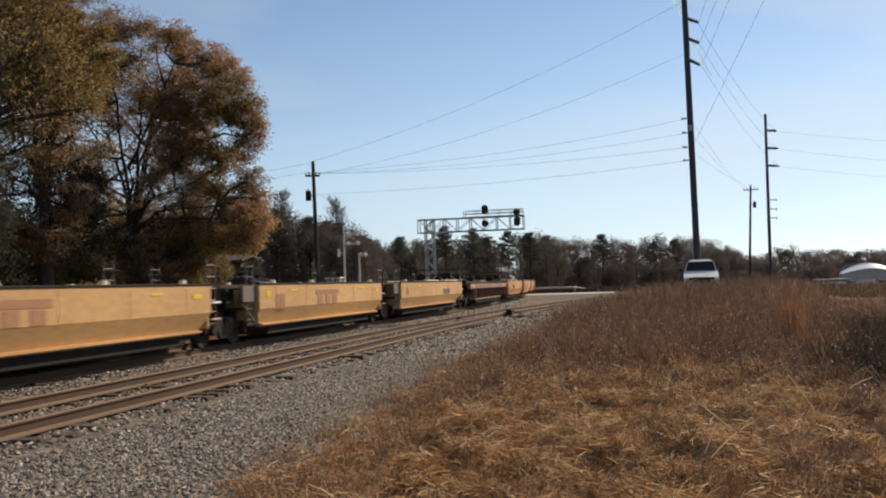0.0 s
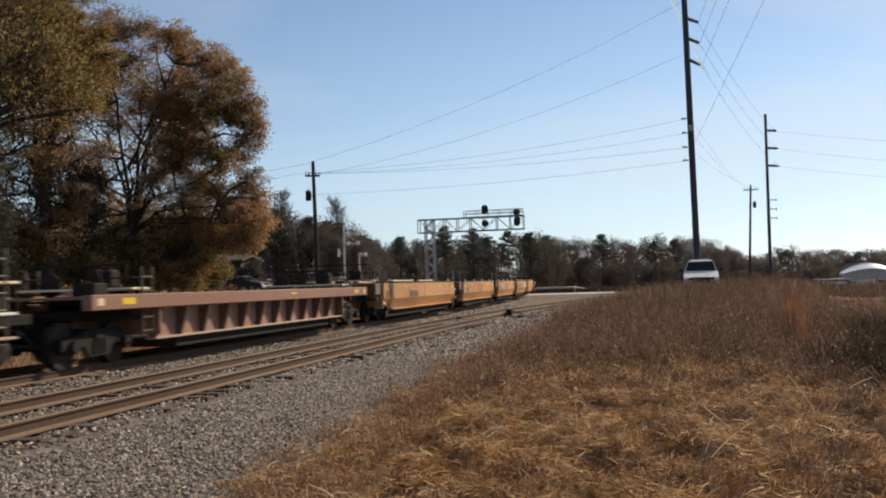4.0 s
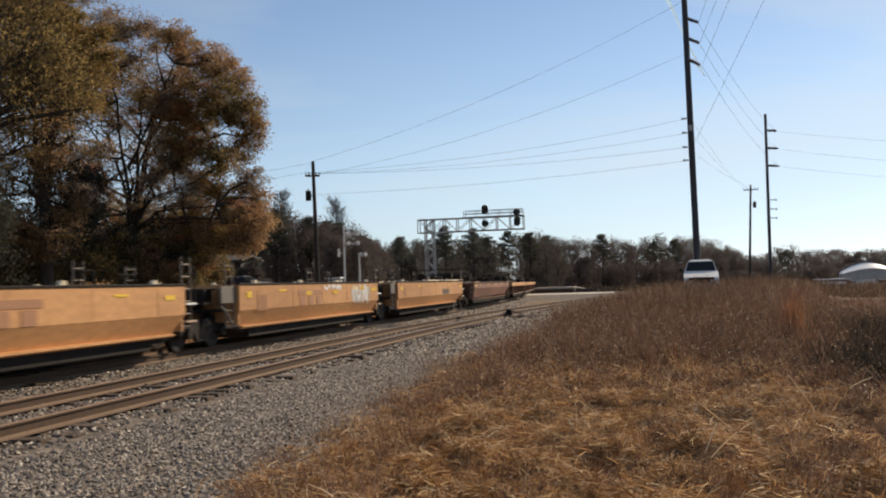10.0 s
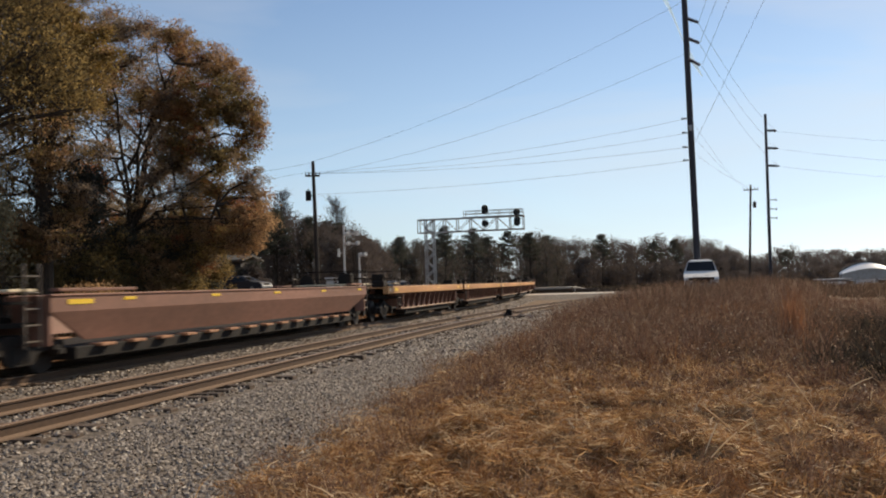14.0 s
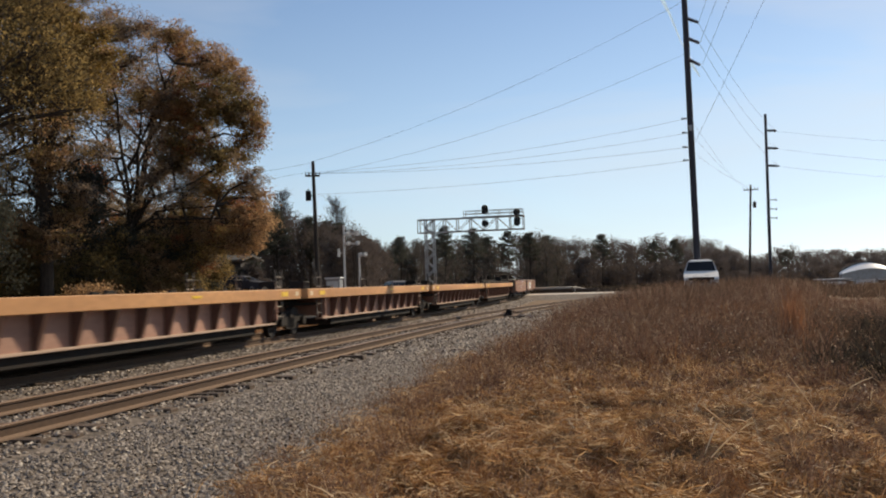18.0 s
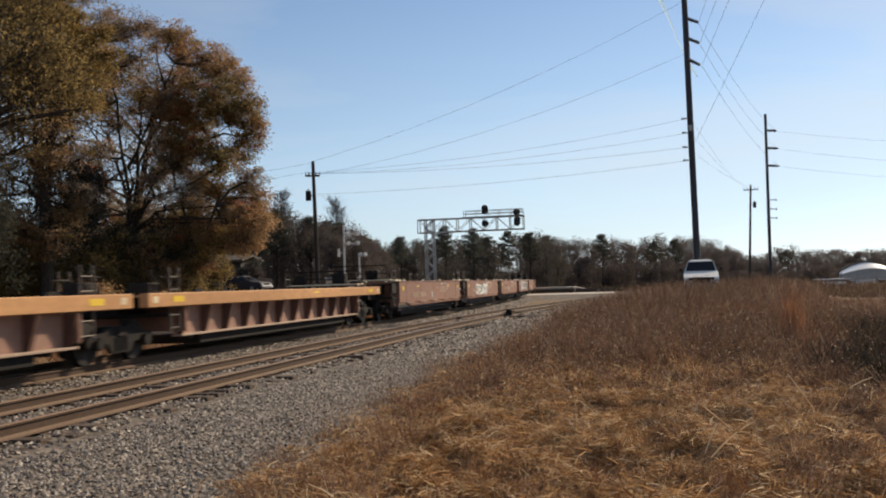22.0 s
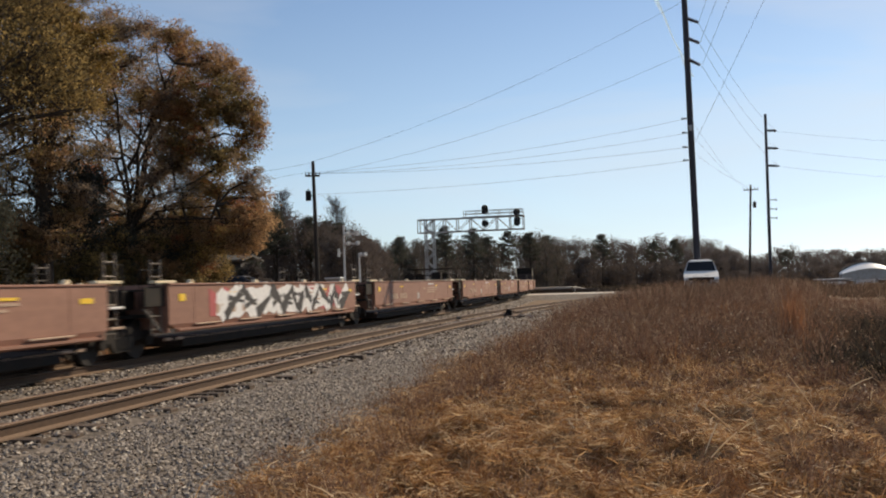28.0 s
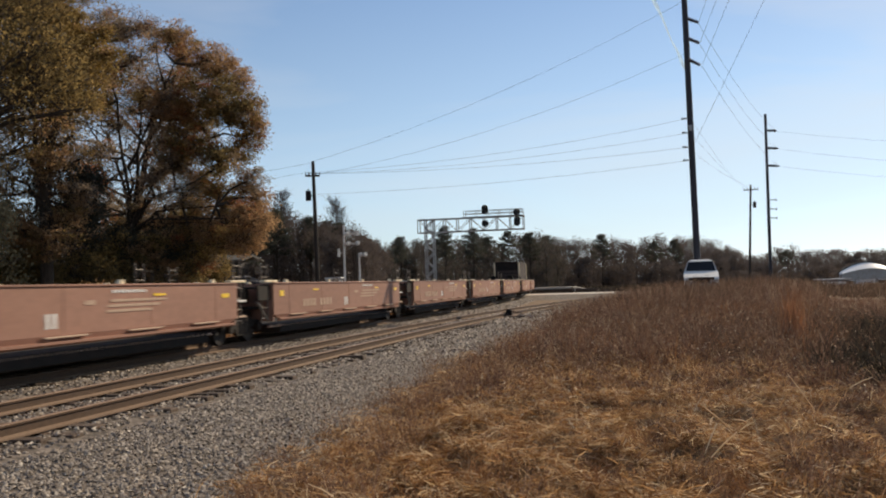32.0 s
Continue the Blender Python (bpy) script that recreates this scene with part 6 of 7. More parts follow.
def bare_tree(base, high, wide, seed, label):
    """Slim upright winter tree, twigs fanning up."""
    rnd = random.Random(seed)
    wood = Geo()
    wood.tube([(0, 0, 0), (0.1, 0, high * 0.4), (0, 0.1, high)], [0.2, 0.14, 0.02], 6, False)
    for _ in range(80):
        f = rnd.uniform(0.5, 0.95)
        z, a = high * f, rnd.uniform(0, 2 * math.pi)
        reach = wide * rnd.uniform(0.3, 1.0) * math.sqrt(max(0.05, 1 - ((f - 0.72) / 0.26) ** 2))
        end = Vector((math.cos(a) * reach, math.sin(a) * reach, min(z + reach * rnd.uniform(0.7, 1.3), high)))
        root = Vector((0.05, 0.05, z - 0.3 * reach))
        knee = root.lerp(end, 0.45) + Vector((math.cos(a), math.sin(a), 0)) * reach * 0.15
        wood.tube([root, knee, end], [0.04, 0.025, 0.01], 4, False)
        for _ in range(16):
            q = root.lerp(end, rnd.uniform(0.3, 1.0))
            wood.tube([q, q + Vector((rnd.gauss(0, 0.4), rnd.gauss(0, 0.4), rnd.uniform(0.1, 0.7)))], [0.014, 0.006], 3, False)
    me = bpy.data.meshes.new("trunk")
    me.from_pydata(wood.v, [], wood.f)
    me.materials.append(surface_twig)
    ob = tagged(new("bare_tree"), label, "tree")
    ob.location = base
    part("trunk", me, None, ob)
    return ob


surface_twig = surface("grey_winter_bark", (0.10, 0.085, 0.078), 0.95, 0, 1.0, 6, 0.2, (0.06, 0.05, 0.045), 0.4, 0.2)
for _x, _y, _h, _w, _i in ((-45.2, 113.6, 14.4, 1.9, 60), (-38.6, 115.8, 13.6, 1.6, 61)):
    bare_tree((_x, _y, -0.52), _h, _w, _i, "bare grey winter tree above the woods")


def pine_tree(x, y, high, wide, seed):
    """Pine with a bare stem and a broken crown of flat needle pads."""
    rnd, gen = random.Random(seed), np.random.default_rng(seed)
    ob = tagged(new("pine_tree"), "tall dark pine above the bare woods", "tree", "pines above the woods")
    ob.location = (x, y, float(ground_z(x, y)) - 0.1)
    wood, pads = Geo(), []
    wood.tube([(0, 0, 0), (0.2, 0, high * 0.5), (0.1, 0.1, high * 0.97)], [high * 0.014, high * 0.01, 0.04], 6, False)
    for k in range(17):
        f = k / 16
        z = high * (0.52 + 0.45 * f)
        a = k * 2.4 + rnd.uniform(-0.4, 0.4)
        reach = wide * (1.0 - 0.8 * f ** 1.6) * rnd.uniform(0.45, 1.0)
        tip = Vector((math.cos(a) * reach, math.sin(a) * reach, z + 0.25 * reach))
        wood.tube([(0.15, 0.05, z - 0.1 * reach), tip.lerp(Vector((0, 0, z)), 0.4), tip], [0.08, 0.05, 0.02], 4, False)
        for q in (1.0, 0.6):
            c = np.array((tip.x * q, tip.y * q, z + 0.25 * reach * q + 0.1))
            pads.append(c + np.clip(gen.normal(size=(300, 3)), -1.5, 1.5) * np.array((0.5, 0.5, 0.22)) * rnd.uniform(0.7, 1.25) * high / 13)
    pads.append(np.array((0.1, 0.1, high * 0.96)) + np.clip(gen.normal(size=(160, 3)), -1.5, 1.5) * np.array((0.35, 0.35, 0.5)))
    me = bpy.data.meshes.new("trunk")
    me.from_pydata(wood.v, [], wood.f)
    me.materials.append(BARK)
    part("trunk", me, None, ob)
    part("crown", leaf_mesh("crown", np.concatenate(pads), 0.22 * high / 13, LEAF_GREEN, gen, -0.3, 0.4), None, ob)


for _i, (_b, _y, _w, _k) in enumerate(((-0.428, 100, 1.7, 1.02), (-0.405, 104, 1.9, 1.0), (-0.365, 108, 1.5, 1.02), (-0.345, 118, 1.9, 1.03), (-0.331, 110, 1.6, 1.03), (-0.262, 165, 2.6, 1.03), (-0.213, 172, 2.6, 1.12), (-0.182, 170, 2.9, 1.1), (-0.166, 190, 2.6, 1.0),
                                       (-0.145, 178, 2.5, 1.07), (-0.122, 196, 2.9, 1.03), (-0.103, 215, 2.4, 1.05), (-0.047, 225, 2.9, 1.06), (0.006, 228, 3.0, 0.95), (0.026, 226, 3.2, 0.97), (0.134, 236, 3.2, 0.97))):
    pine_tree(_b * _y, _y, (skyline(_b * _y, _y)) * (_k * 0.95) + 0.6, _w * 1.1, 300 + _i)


def woods(name, spots, materials, size, per_tree, seed, label):
    """A belt of many leafless trees, joined: stems, limbs and close ragged heads of twigs."""
    rnd, gen = random.Random(seed), np.random.default_rng(seed)
    wood, pts = Geo(), []
    for x, y, h, w in spots:
        z0 = float(ground_z(x, y)) - 0.2
        wood.tube([(x, y, z0), (x + rnd.uniform(-0.3, 0.3), y, z0 + h * 0.5), (x + rnd.uniform(-0.6, 0.6), y, z0 + h * 0.96)], [h * 0.014, h * 0.009, 0.02], 5, False)
        m = 34
        at = gen.uniform(0.03, 0.97, m)
        wide = w * np.sqrt(np.clip(1 - ((at - 0.5) / 0.52) ** 2, 0.05, 1))
        turn, out = gen.uniform(0, 2 * np.pi, m), np.sqrt(gen.uniform(0, 1, m))
        hub = np.stack([x + np.cos(turn) * wide * out, y + np.sin(turn) * wide * out, z0 + h * at], 1)
        for q in hub[::2]:
            wood.tube([(x, y, z0 + max(0.3, (q[2] - z0) * 0.7)), tuple(q)], [h * 0.004, 0.015], 3, False)
        pts.append(hub[gen.integers(0, m, per_tree)] + np.clip(gen.normal(size=(per_tree, 3)), -1.6, 1.6) * np.array([w * 0.22, w * 0.22, h * 0.055]))
    ob = tagged(new(name), label, "woods", kind="stuff")
    me = bpy.data.meshes.new("trunks")
    me.from_pydata(wood.v, [], wood.f)
    me.materials.append(BARK)
    tagged(part("trunks", me, None, ob), kind="stuff")
    pts = np.concatenate(pts)
    half = int(len(pts) * 0.65)
    order = gen.permutation(len(pts))
    tagged(part("twigs", leaf_mesh("twigs", pts[order[:half]], size * 1.6, materials[0], gen, -0.6, 0.2), None, ob), kind="stuff")
    tagged(part("foliage", leaf_mesh("foliage", pts[order[half:]], size, materials[1], gen, 0, 0.6), None, ob), kind="stuff")
    return ob


_r = random.Random(70)


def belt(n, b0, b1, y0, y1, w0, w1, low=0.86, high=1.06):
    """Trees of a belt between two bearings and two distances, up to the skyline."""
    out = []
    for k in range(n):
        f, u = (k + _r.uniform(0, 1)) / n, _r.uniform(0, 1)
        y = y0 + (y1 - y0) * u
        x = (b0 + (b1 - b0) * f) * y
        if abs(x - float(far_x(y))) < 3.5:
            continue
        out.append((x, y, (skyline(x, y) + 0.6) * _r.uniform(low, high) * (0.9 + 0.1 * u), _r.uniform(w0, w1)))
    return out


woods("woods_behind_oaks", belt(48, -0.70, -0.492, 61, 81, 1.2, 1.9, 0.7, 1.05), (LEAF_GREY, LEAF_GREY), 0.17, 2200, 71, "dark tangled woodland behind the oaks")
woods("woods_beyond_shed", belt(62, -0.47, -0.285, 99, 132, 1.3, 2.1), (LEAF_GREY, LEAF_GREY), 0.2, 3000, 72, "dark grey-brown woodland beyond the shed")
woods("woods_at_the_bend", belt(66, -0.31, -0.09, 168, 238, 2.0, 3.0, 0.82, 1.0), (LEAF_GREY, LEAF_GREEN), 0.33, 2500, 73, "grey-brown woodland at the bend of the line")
# the far belts get their haze from the twig colour
woods("far_woods", belt(54, -0.14, 0.09, 240, 298, 2.4, 3.6, 0.88, 1.07), (LEAF_HAZED, LEAF_GREY), 0.38, 2300, 74, "far belt of bare trees")
woods("far_woods", belt(64, 0.05, 0.36, 240, 298, 2.2, 3.4, 0.9, 1.1), (LEAF_HAZED, LEAF_GREY), 0.38, 1900, 77, "far belt of bare grey-brown winter trees")
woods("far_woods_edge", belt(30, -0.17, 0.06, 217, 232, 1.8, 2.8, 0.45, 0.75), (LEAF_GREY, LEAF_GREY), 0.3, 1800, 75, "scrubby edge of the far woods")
woods("far_woods_edge", belt(34, 0.06, 0.40, 217, 232, 1.6, 2.6, 0.45, 0.8), (LEAF_GREY, LEAF_HAZED), 0.3, 1700, 78, "scrubby grey-brown edge of the far woods")
woods("horizon_woods", [(-280 + 560 * (k + _r.uniform(0, 1)) / 120, _r.uniform(335, 460), _r.uniform(6.5, 9.5), _r.uniform(3.0, 5.0)) for k in range(120)], (LEAF_HAZED, LEAF_HAZED), 0.9, 500, 76, "distant woods along the horizon")


# ---- dry grass and weeds ----
def blades(name, xy, height, lean, width, material, gen, label, curl=0.5, flop=None, spike=False):
    """Bent tapering blades: two joints and a tip each. flop: the way each one falls."""
    n = len(xy)
    z = ground_z(xy[:, 0], xy[:, 1]) - 0.02
    base = np.stack([xy[:, 0], xy[:, 1], z], 1)
    th = gen.uniform(0, 2 * np.pi, n) if flop is None else flop
    d = np.stack([np.cos(th), np.sin(th), np.zeros(n)], 1)
    turn = gen.uniform(0, np.pi, n)
    s = np.stack([np.cos(turn), np.sin(turn), np.zeros(n)], 1) * (width * gen.uniform(0.6, 1.4, n))[:, None] * 0.5
    a1 = lean * gen.uniform(0.3, 1.0, n)
    a2 = np.minimum(a1 + curl * gen.uniform(0.2, 1.3, n), 2.1)
    up = np.array([0, 0, 1.0])
    mid = base + (d * np.sin(a1)[:, None] + up * np.cos(a1)[:, None]) * (height * 0.55)[:, None]
    tip = mid + (d * np.sin(a2)[:, None] + up * np.cos(a2)[:, None]) * (height * 0.45)[:, None]
    tip[:, 2] = np.maximum(tip[:, 2], z + 0.03)
    if spike:
        v = np.stack([base - s, base + s, tip], 1).reshape(-1, 3)
        return tagged(new(name, raw_mesh(name, v, np.arange(3 * n).reshape(n, 3), material)), label, "grass", kind="stuff")
    v = np.stack([base - s, base + s, mid + s * 0.85, mid - s * 0.85, tip], 1).reshape(-1, 3)
    i = np.arange(n) * 5
    q = np.stack([i, i + 1, i + 2, i + 3], 1)
    t = np.stack([i + 3, i + 2, i + 4], 1)
    return tagged(new(name, raw_mesh(name, v, q, material, t)), label, "grass", kind="stuff")


def field_points(n, y0, y1, gen, power=1.0, right=0.31, ragged=0.6, inset=0.0):
    """Random places on the field, thinning with distance."""
    y = y0 + (y1 - y0) * gen.uniform(0, 1, n) ** power
    lo = field_edge(y) + inset + ragged * (np.sin(y * 1.7) * 0.5 + np.sin(y * 4.1 + 1) * 0.3 + gen.normal(size=n) * 0.35)
    hi = np.maximum(right * y + 2.0, lo + 1)
    x = lo + (hi - lo) * gen.uniform(0, 1, n)
    hollow = (x > (0.15 + 0.06 * gen.uniform(0, 1, n)) * y) & (y > 15.5) & (y < 28) & (gen.uniform(0, 1, n) < 0.85)
    bare = (x > 0.158 * y) & (y > 33)
    return np.stack([x, y], 1)[~(hollow | bare)]


def patch(xy, scale, seed):
    """Slow waves that make clumps."""
    x, y = xy[:, 0] / scale, xy[:, 1] / scale
    return 0.5 + 0.5 * np.sin(x * 2.1 + 1.3 * np.sin(y * 1.7 + seed) + seed) * np.cos(y * 2.3 + 1.1 * np.sin(x * 1.9 - seed))


def tufts(name, centres, per, reach, height, lean, width, material, gen, label, curl=0.7, unruly=0.6, spike=False):
    """Clumps of blades that fall one way together."""
    n = len(centres)
    size = gen.uniform(0.5, 1.4, n)
    way = gen.uniform(0, 2 * np.pi, n)
    who = np.repeat(np.arange(n), per)
    m = len(who)
    xy = centres[who] + gen.normal(size=(m, 2)) * (reach * size[who])[:, None]
    fall = way[who] + gen.normal(size=m) * unruly
    h = height * size[who] * gen.uniform(0.45, 1.15, m)
    return blades(name, xy, h, lean + np.zeros(m), width + np.zeros(m), material, gen, label, curl, fall, spike)


def mats(name, centres, per, reach, thick, length, width, material, gen, label):
    """Tangles of short curling strands lying over one another on the mounds."""
    n = len(centres)
    size, way = gen.uniform(0.6, 1.4, n), gen.uniform(0, 2 * np.pi, n)
    who = np.repeat(np.arange(n), per)
    m = len(who)
    off = gen.normal(size=(m, 2)) * (reach * size[who])[:, None]
    xy = centres[who] + off
    dome = np.exp(-(off ** 2).sum(1) / (2 * (reach * size[who]) ** 2))
    z = ground_z(xy[:, 0], xy[:, 1]) + thick * size[who] * dome * gen.uniform(0.15, 1.0, m) ** 0.6
    p = np.stack([xy[:, 0], xy[:, 1], z], 1)
    a = way[who] + gen.normal(size=m) * 0.9
    bend, tilt = gen.normal(size=m) * 0.8, gen.normal(size=m) * 0.32
    long = length * gen.uniform(0.5, 1.4, m) / 2
    side = np.stack([-np.sin(a), np.cos(a), gen.normal(size=m) * 0.7], 1) * (width * gen.uniform(0.6, 1.4, m) / 2)[:, None]
    rows = []
    for k in range(3):
        rows += [p - side * (1 - 0.3 * k), p + side * (1 - 0.3 * k)]
        p = p + np.stack([np.cos(a) * np.cos(tilt), np.sin(a) * np.cos(tilt), np.sin(tilt)], 1) * long[:, None]
        a, tilt = a + bend, tilt - 0.2
    v = np.stack(rows, 1).reshape(-1, 3)
    i = np.arange(m) * 6
    q = np.concatenate([np.stack([i + 2 * k, i + 2 * k + 1, i + 2 * k + 3, i + 2 * k + 2], 1) for k in range(2)])
    return tagged(new(name, raw_mesh(name, v, q, material)), label, "grass", kind="stuff")


gen = np.random.default_rng(5)
_c = field_points(4100, 5.2, 24, gen, 1.05, inset=0.1)
_k = patch(_c, 0.9, 6.0) + gen.normal(size=len(_c)) * 0.25
_dim = (_c[:, 0] > 0.13 * _c[:, 1] + 0.7) & (_c[:, 1] > 10.5)  # brown weed mats take the straw's place there
mats("matted_straw", _c[(_k > 0.36) & ~_dim], 56, 0.13, 0.15, 0.18, 0.008, STRAW, gen, "golden straw matted into tangled mounds")
mats("matted_weeds", _c[_dim], 50, 0.15, 0.12, 0.2, 0.008, WEED, gen, "dull brown weeds matted at the hollow's edge")
mats("matted_grass", _c[(_k <= 0.36) & ~_dim], 44, 0.15, 0.1, 0.19, 0.007, STRAW_TAN, gen, "brown dead grass matted between the mounds")
_c = field_points(2400, 5.2, 21, gen, 0.95)
_k = patch(_c, 1.1, 1.0) + gen.normal(size=len(_c)) * 0.28
_up = hummocks(_c[:, 0], _c[:, 1]) / 0.22
_top = _up + gen.normal(size=len(_c)) * 0.2 > 0.45
tufts("dry_grass", _c[_top & (_k > 0.3)], 26, 0.15, 0.30, 1.5, 0.0062, STRAW, gen, "golden tangled dry grass matted over hummocks", 0.9, 0.45)
tufts("brown_grass", _c[_top & (_k <= 0.3)], 24, 0.15, 0.28, 1.4, 0.006, STRAW_TAN, gen, "tan dry grass in low tufts", 1.0, 0.6)
tufts("red_weeds", _c[~_top & (_k <= 0.5)], 30, 0.12, 0.31, 0.8, 0.0055, STRAW_RED, gen, "reddish dry weeds in upright clumps", 0.7, 2.5)
tufts("brown_grass", _c[~_top & (_k > 0.5)], 30, 0.15, 0.26, 1.1, 0.005, STRAW_RED, gen, "brown grass in the hollows", 1.1, 2.5)
_p = field_points(64000, 5, 18, gen, 1.0)
blades("lying_straw", _p, gen.uniform(0.05, 0.19, len(_p)), 1.8 + np.zeros(len(_p)), 0.0068 + np.zeros(len(_p)), STRAW, gen, "loose straw lying over the field", 0.2, None, True)
_p = field_points(33000, 5.2, 20, gen, 1.0)
# kept to the mound tops: the pale colour stands in for sun glints
_p = _p[hummocks(_p[:, 0], _p[:, 1]) / 0.22 + gen.normal(size=len(_p)) * 0.2 > 0.5]
_p = _p[patch(_p, 0.7, 3.0) + gen.normal(size=len(_p)) * 0.2 > 0.45]
blades("straw_leaves", _p, gen.uniform(0.08, 0.22, len(_p)), 1.9 + np.zeros(len(_p)), gen.uniform(0.007, 0.014, len(_p)), STRAW_PALE, gen, "bleached straw leaves with sun glints put into their colour", 0.5)
_c = field_points(2600, 15, 31, gen, 1.0)
_k = patch(_c, 2.0, 2.0) + gen.normal(size=len(_c)) * 0.3
tufts("dry_grass", _c[_k > 0.62], 34, 0.18, 0.42, 1.3, 0.009, STRAW, gen, "golden dry grass further into the field", 0.9, 2.0)
tufts("brown_grass", _c[_k <= 0.62], 28, 0.19, 0.46, 0.9, 0.009, WEED, gen, "brown dry grass further into the field", 0.8, 2.5)
_p = field_points(2800, 16, 34, gen, 1.0)
blades("straw_leaves", _p, gen.uniform(0.1, 0.3, len(_p)), 1.5 + np.zeros(len(_p)), gen.uniform(0.012, 0.03, len(_p)), STRAW_PALE, gen, "bleached leaves among the weeds", 0.7)
_c = field_points(2500, 18, 40, gen, 1.0, inset=0.9)
_k = patch(_c, 2.2, 4.0) + gen.normal(size=len(_c)) * 0.3
tufts("tall_weeds", _c[_k > 0.55], 34, 0.22, 0.72, 0.6, 0.010, WEED, gen, "brown dead weeds standing in clumps", 0.6, 2.5)
tufts("red_weeds", _c[(_k <= 0.55) & (_k > 0.36)], 34, 0.2, 0.62, 0.6, 0.010, STRAW_RED, gen, "reddish dead weeds standing in clumps", 0.6, 2.5)
tufts("grey_weeds", _c[_k <= 0.36], 34, 0.22, 0.70, 0.6, 0.010, WEED_GREY, gen, "dark grey-brown dead weeds standing in clumps", 0.6, 2.5)
_c = field_points(2300, 36, 66, gen, 1.0)
_k = patch(_c, 5.0, 5.0) + gen.normal(size=len(_c)) * 0.2
tufts("tall_weeds", _c[_k > 0.4], 18, 0.35, 0.85, 0.35, 0.03, WEED, gen, "tall brown dead weeds at the field's far side", 0.4, 1.4, True)
tufts("grey_weeds", _c[_k <= 0.4], 18, 0.35, 0.85, 0.35, 0.03, WEED_GREY, gen, "tall grey-brown dead weeds at the field's far side", 0.4, 1.4, True)
# weeds on this side take the darkest weed colour
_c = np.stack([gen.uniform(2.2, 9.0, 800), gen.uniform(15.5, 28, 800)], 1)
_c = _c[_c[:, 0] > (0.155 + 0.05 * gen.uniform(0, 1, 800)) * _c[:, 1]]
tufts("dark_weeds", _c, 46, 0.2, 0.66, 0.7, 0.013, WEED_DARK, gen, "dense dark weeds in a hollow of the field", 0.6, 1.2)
_p = field_points(52000, 13, 50, gen, 1.2, inset=0.3)
_z = ground_z(_p[:, 0], _p[:, 1]) + gen.uniform(0.15, 0.8, len(_p)) * smooth_step(10, 22, _p[:, 1]) + 0.05
tagged(new("seed_heads", leaf_mesh("seed_heads", np.stack([_p[:, 0], _p[:, 1], _z], 1), 0.05, WEED, gen, 0, 0.45)), "dry seed heads and shrivelled leaves of the weeds", "weeds", kind="stuff")
_p = field_points(3800, 10, 36, gen, 1.0)
_z = ground_z(_p[:, 0], _p[:, 1]) + gen.uniform(0.1, 0.55, len(_p)) * smooth_step(8, 22, _p[:, 1]) + 0.08
tagged(new("pale_husks", leaf_mesh("pale_husks", np.stack([_p[:, 0], _p[:, 1], _z], 1), 0.045, CREAM, gen, 0, 0.4)), "small bleached husks caught in the weeds", "weeds", kind="stuff")
_c = np.stack([gen.uniform(0.155, 0.34, 800), gen.uniform(33, 58, 800)], 1)
_c[:, 0] *= _c[:, 1]
tufts("tall_weeds", _c, 16, 0.35, 0.3, 0.5, 0.03, WEED, gen, "low brown weeds in front of the dirt road", 0.4, 1.4, True)
_bank = np.random.default_rng(41)
_c = np.stack([_bank.uniform(10.5, 30, 900), _bank.uniform(64.2, 86, 900)], 1)
tufts("low_brush", _c, 18, 0.45, 0.5, 0.45, 0.05, WEED_GREY, _bank, "low dark brush behind the dirt road", 0.4, 1.4, True)
_c = np.stack([gen.uniform(12, 44, 800), gen.uniform(84, 124, 800)], 1)
tufts("grey_weeds", _c, 20, 0.7, 1.2, 0.4, 0.07, WEED_GREY, gen, "dark brush between the dirt road and the hall", 0.4, 1.4, True)
_c = np.stack([gen.uniform(-18, 16, 1300), gen.uniform(115, 215, 1300)], 1)
tufts("grey_weeds", _c, 14, 0.9, 0.8, 0.4, 0.12, WEED_DARK, gen, "brown brush beyond the crossing road", 0.4, 1.4, True)
_y = gen.uniform(5, 24, 520)
_c = np.stack([field_edge(_y) + 1.0 - 1.9 * gen.uniform(0, 1, 520) ** 1.3, _y], 1)
_k = gen.uniform(0, 1, 520)
mats("matted_straw", _c[_k > 0.15], 46, 0.14, 0.14, 0.18, 0.008, STRAW, gen, "golden straw matted along the gravel's edge")
tufts("dry_grass", _c[_k > 0.25], 26, 0.11, 0.28, 1.4, 0.006, STRAW, gen, "golden grass tufts along the gravel's edge", 1.0, 1.4)
_b = np.concatenate([_c[_k <= 0.07], field_points(30, 6.5, 17, gen, 1.0)])
_w = np.repeat(np.arange(len(_b)), 110)
_q = _b[_w] + gen.normal(size=(len(_w), 2)) * 0.17
_z = ground_z(_q[:, 0], _q[:, 1]) + gen.uniform(0.05, 0.5, len(_w))
tagged(new("weed_leaves", leaf_mesh("weed_leaves", np.stack([_q[:, 0], _q[:, 1], _z], 1), 0.035, WEED, gen, 0, 0.4)), "shrivelled brown leaves of the dead bushes", "weeds", kind="stuff")
tufts("dark_weeds", _b, 110, 0.14, 0.5, 0.7, 0.0045, WEED, gen, "dark brown weeds along the gravel's edge", 0.6, 2.5)
_p = field_points(200, 7, 22, gen, 1.0)
blades("pale_stalks", _p, gen.uniform(0.3, 0.6, len(_p)), 1.3 + np.zeros(len(_p)), 0.008 + np.zeros(len(_p)), CREAM, gen, "pale bleached stalks in the grass", 0.3)
_canes = Geo()
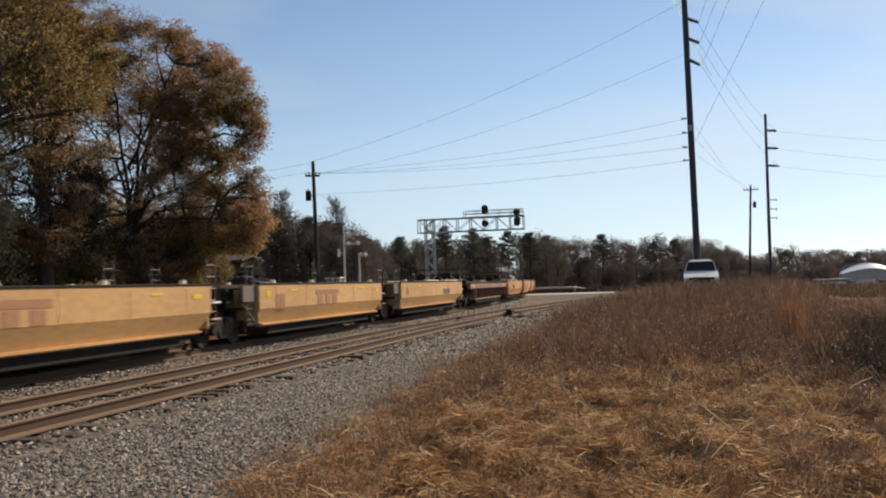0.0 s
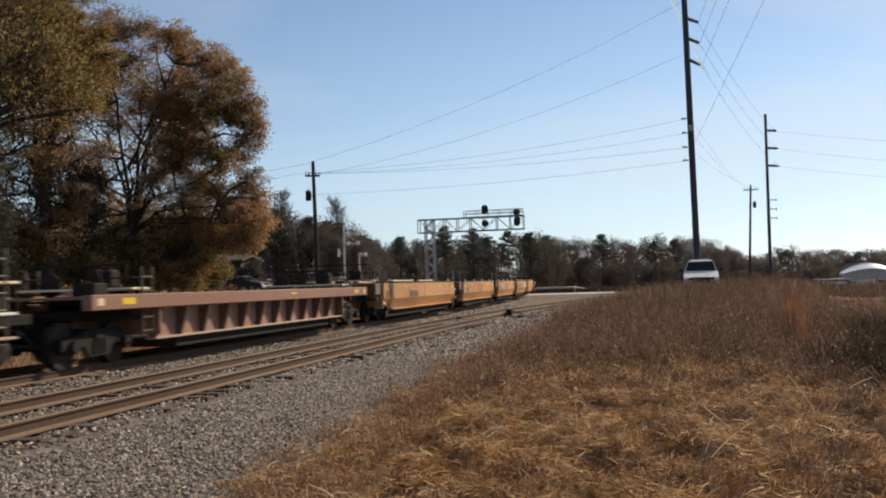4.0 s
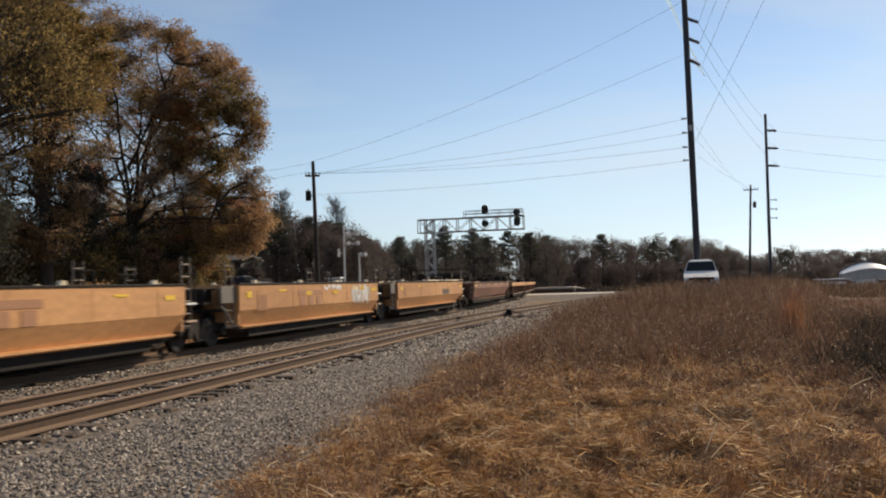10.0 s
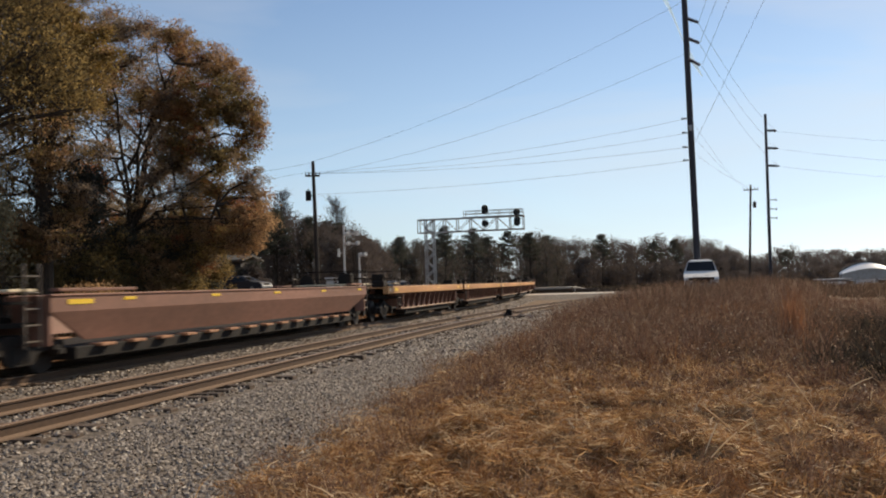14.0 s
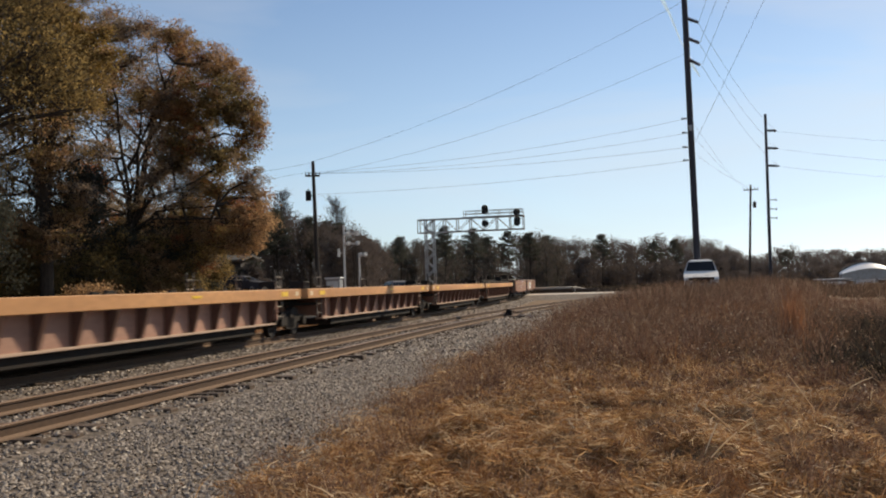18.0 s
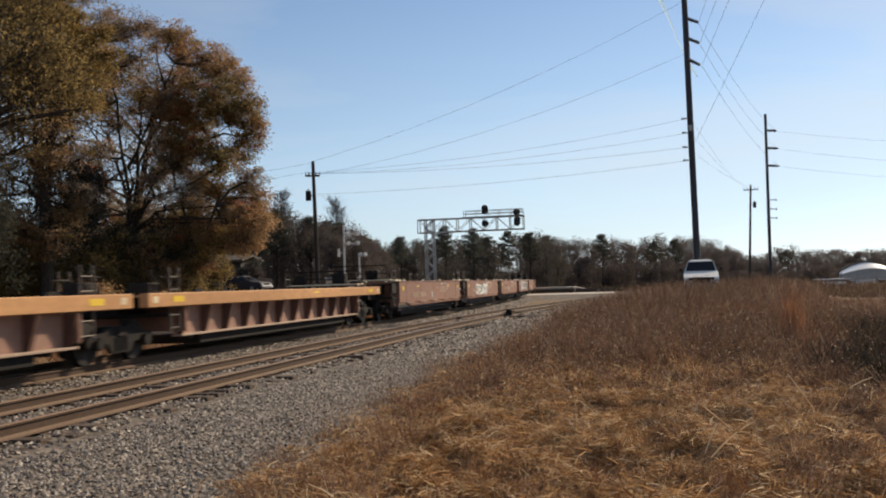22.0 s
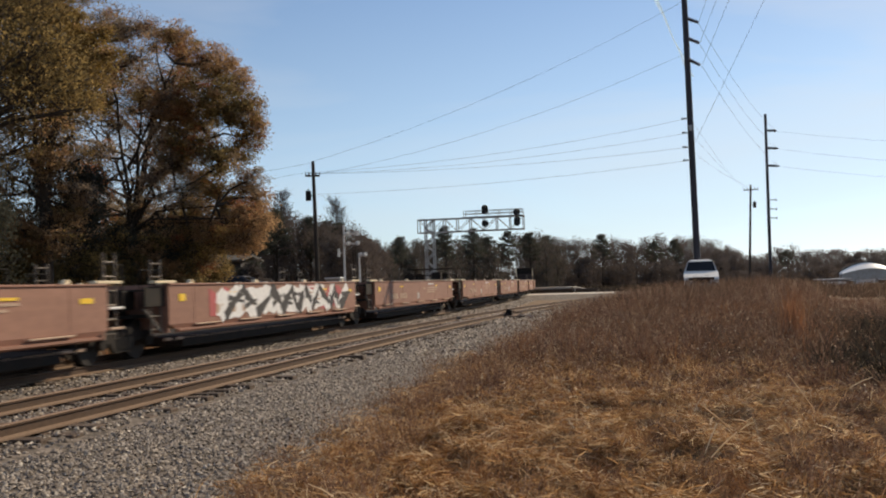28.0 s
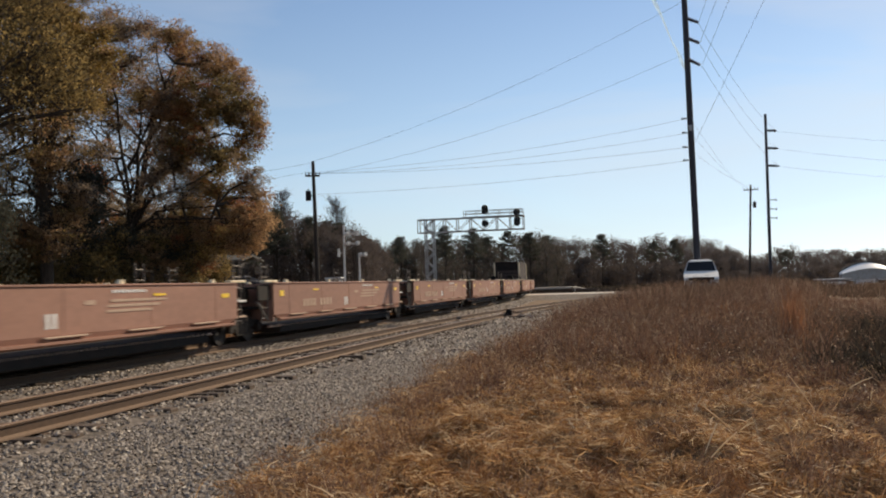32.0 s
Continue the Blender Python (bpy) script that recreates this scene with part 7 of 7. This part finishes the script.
for _ in range(30):
    _x, _y, _a, _h = gen.uniform(0.3, 4.4), gen.uniform(7.4, 13.5), gen.uniform(0, 2 * math.pi), gen.uniform(0.12, 0.32)
    _z = float(ground_z(_x, _y)) + 0.2
    _d = Vector((math.cos(_a), math.sin(_a), gen.uniform(-0.2, 1.2))) * _h
    _canes.tube([(_x, _y, _z), Vector((_x, _y, _z)) + _d * 0.5 + Vector((0, 0, 0.01)), Vector((_x, _y, _z)) + _d], [0.006, 0.008, 0.005], 5)
tagged(new("bleached_canes", _canes.mesh("bleached_canes", STRAW_PALE)), "broken white bleached canes lying in the grass", "dead stalks", kind="stuff")
_p = np.stack([gen.uniform(-6.4, -2.2, 9000), 5 + 19 * gen.uniform(0, 1, 9000) ** 1.2], 1)
_p = _p[(_p[:, 0] > field_edge(_p[:, 1]) - 2.4 * gen.uniform(0, 1, len(_p)) ** 2) & (_p[:, 0] < field_edge(_p[:, 1]) + 0.45)]
blades("stray_weeds", _p, gen.uniform(0.08, 0.26, len(_p)), 0.9 + np.zeros(len(_p)), 0.006 + np.zeros(len(_p)), STRAW_RED, gen, "sparse reddish weeds on the gravel's edge", 0.5)
_p = np.stack([gen.uniform(-40, -15.2, 26000), gen.uniform(16, 68, 26000)], 1)
blades("woodland_grass", _p, gen.uniform(0.15, 0.6, len(_p)), 0.6 + np.zeros(len(_p)), 0.035 + np.zeros(len(_p)), STRAW_RED, gen, "brown grass and brambles along the wood", 0.6, None, True)
_n = 300
_p = np.stack([3.0 + gen.normal(size=_n) * 0.12, 21.8 + gen.normal(size=_n) * 0.2], 1)
blades("broom_sedge", _p, gen.uniform(0.6, 1.6, _n), 0.09 + np.zeros(_n), 0.011 + np.zeros(_n), RED_LEAF, gen, "tall orange-red broom sedge standing in the field", 0.1)

# ---- loose stones on the ballast ----
CORNERS = np.array([(1, 0, 0), (0, 1, 0), (-1, 0, 0), (0, -1, 0), (0, 0, 1)], dtype=float) * 1.15
CORNER_FACES = np.array([(0, 1, 4), (1, 2, 4), (2, 3, 4), (3, 0, 4)])  # the underside lies in the bed


def stones(name, xy, size, gen, label):
    n = len(xy)
    z = ballast_z(xy[:, 0], xy[:, 1])
    c = CORNERS[None] * gen.uniform(0.6, 1.1, size=(n, 5, 1)) + gen.uniform(-0.3, 0.3, size=(n, 5, 3)) * np.array([1, 1, 0.8])
    r = gen.normal(size=(n, 4)) * np.array([1.0, 0.17, 0.17, 1.0])
    r /= np.linalg.norm(r, axis=1, keepdims=True)
    w, x, y, k = r.T
    rot = np.stack([1 - 2 * (y * y + k * k), 2 * (x * y - k * w), 2 * (x * k + y * w), 2 * (x * y + k * w), 1 - 2 * (x * x + k * k), 2 * (y * k - x * w), 2 * (x * k - y * w), 2 * (y * k + x * w), 1 - 2 * (x * x + y * y)], 1).reshape(n, 3, 3)
    s = size * gen.uniform(0.55, 1.35, n)
    v = np.einsum("nij,nkj->nki", rot, c) * s[:, None, None] * 0.5 * np.array([1, 1, 0.85])
    v += np.stack([xy[:, 0], xy[:, 1], z + s * 0.18], 1)[:, None]
    q = (np.arange(n)[:, None, None] * 5 + CORNER_FACES[None]).reshape(-1, 3)
    return tagged(new(name, raw_mesh(name, v.reshape(-1, 3), q, STONE)), label, "gravel", kind="stuff")


_n = 46000
_y = 5 + 19 * gen.uniform(0, 1, _n) ** 1.15
_x = -6.3 + (field_edge(_y) + 0.5 + 6.3) * gen.uniform(0, 1, _n)
stones("loose_gravel", np.stack([_x, _y], 1), 0.043, gen, "grey crushed stones on the track's shoulder")
_n = 16000
_y = 22 + 44 * gen.uniform(0, 1, _n)
_x = near_x(_y) + 1.35 + (field_edge(_y) + 0.5 - near_x(_y) - 1.35) * gen.uniform(0, 1, _n)
stones("distant_gravel", np.stack([_x, _y], 1), 0.085, gen, "grey crushed stones further along the shoulder")
_n = 26000
_y = 7 + 34 * gen.uniform(0, 1, _n) ** 1.2
_x = gen.uniform(-11.2, -6.4, _n)
_keep = (np.abs(np.abs(_x - near_x(_y)) - 0.7535) > 0.09)
stones("track_gravel", np.stack([_x, _y], 1)[_keep], 0.06, gen, "grey crushed stones between the rails and tracks")

_n = 9000
_y = 38 + 62 * gen.uniform(0, 1, _n) ** 1.3
_x = far_x(_y) + 1.6 + (near_x(_y) + 3.0 - far_x(_y) - 1.6) * gen.uniform(0, 1, _n)
_keep = (np.abs(np.abs(_x - near_x(_y)) - 0.7535) > 0.12)
stones("far_track_gravel", np.stack([_x, _y], 1)[_keep], 0.13, gen, "grey crushed stones between the tracks further off")

# ---- ties, last of all ----
lay_ties(near_track, near_path, 4.0, 84.0, 0.54)
lay_ties(far_track, far_path, 6.0, 110.0, 0.54)


# ---- what moves ----
def travelled(t):
    """Metres that the train has gone at t seconds; it slowly gathers speed."""
    return 9.686 * t + 0.03724 * t * t - 0.000249 * t ** 3


def motions():
    for unit, along in TRAIN:
        rows = []
        for k in range(33):
            x, y, h = far_line(along - travelled(k))
            rows.append((float(k), pose(x, y, 0, 0, 0, math.degrees(h))))
        walk(unit, rows)
    walk(contrail, [(0.0, pose(154.7, 2996, 727)), (32.0, pose(95, 2996, 727))])


motions()
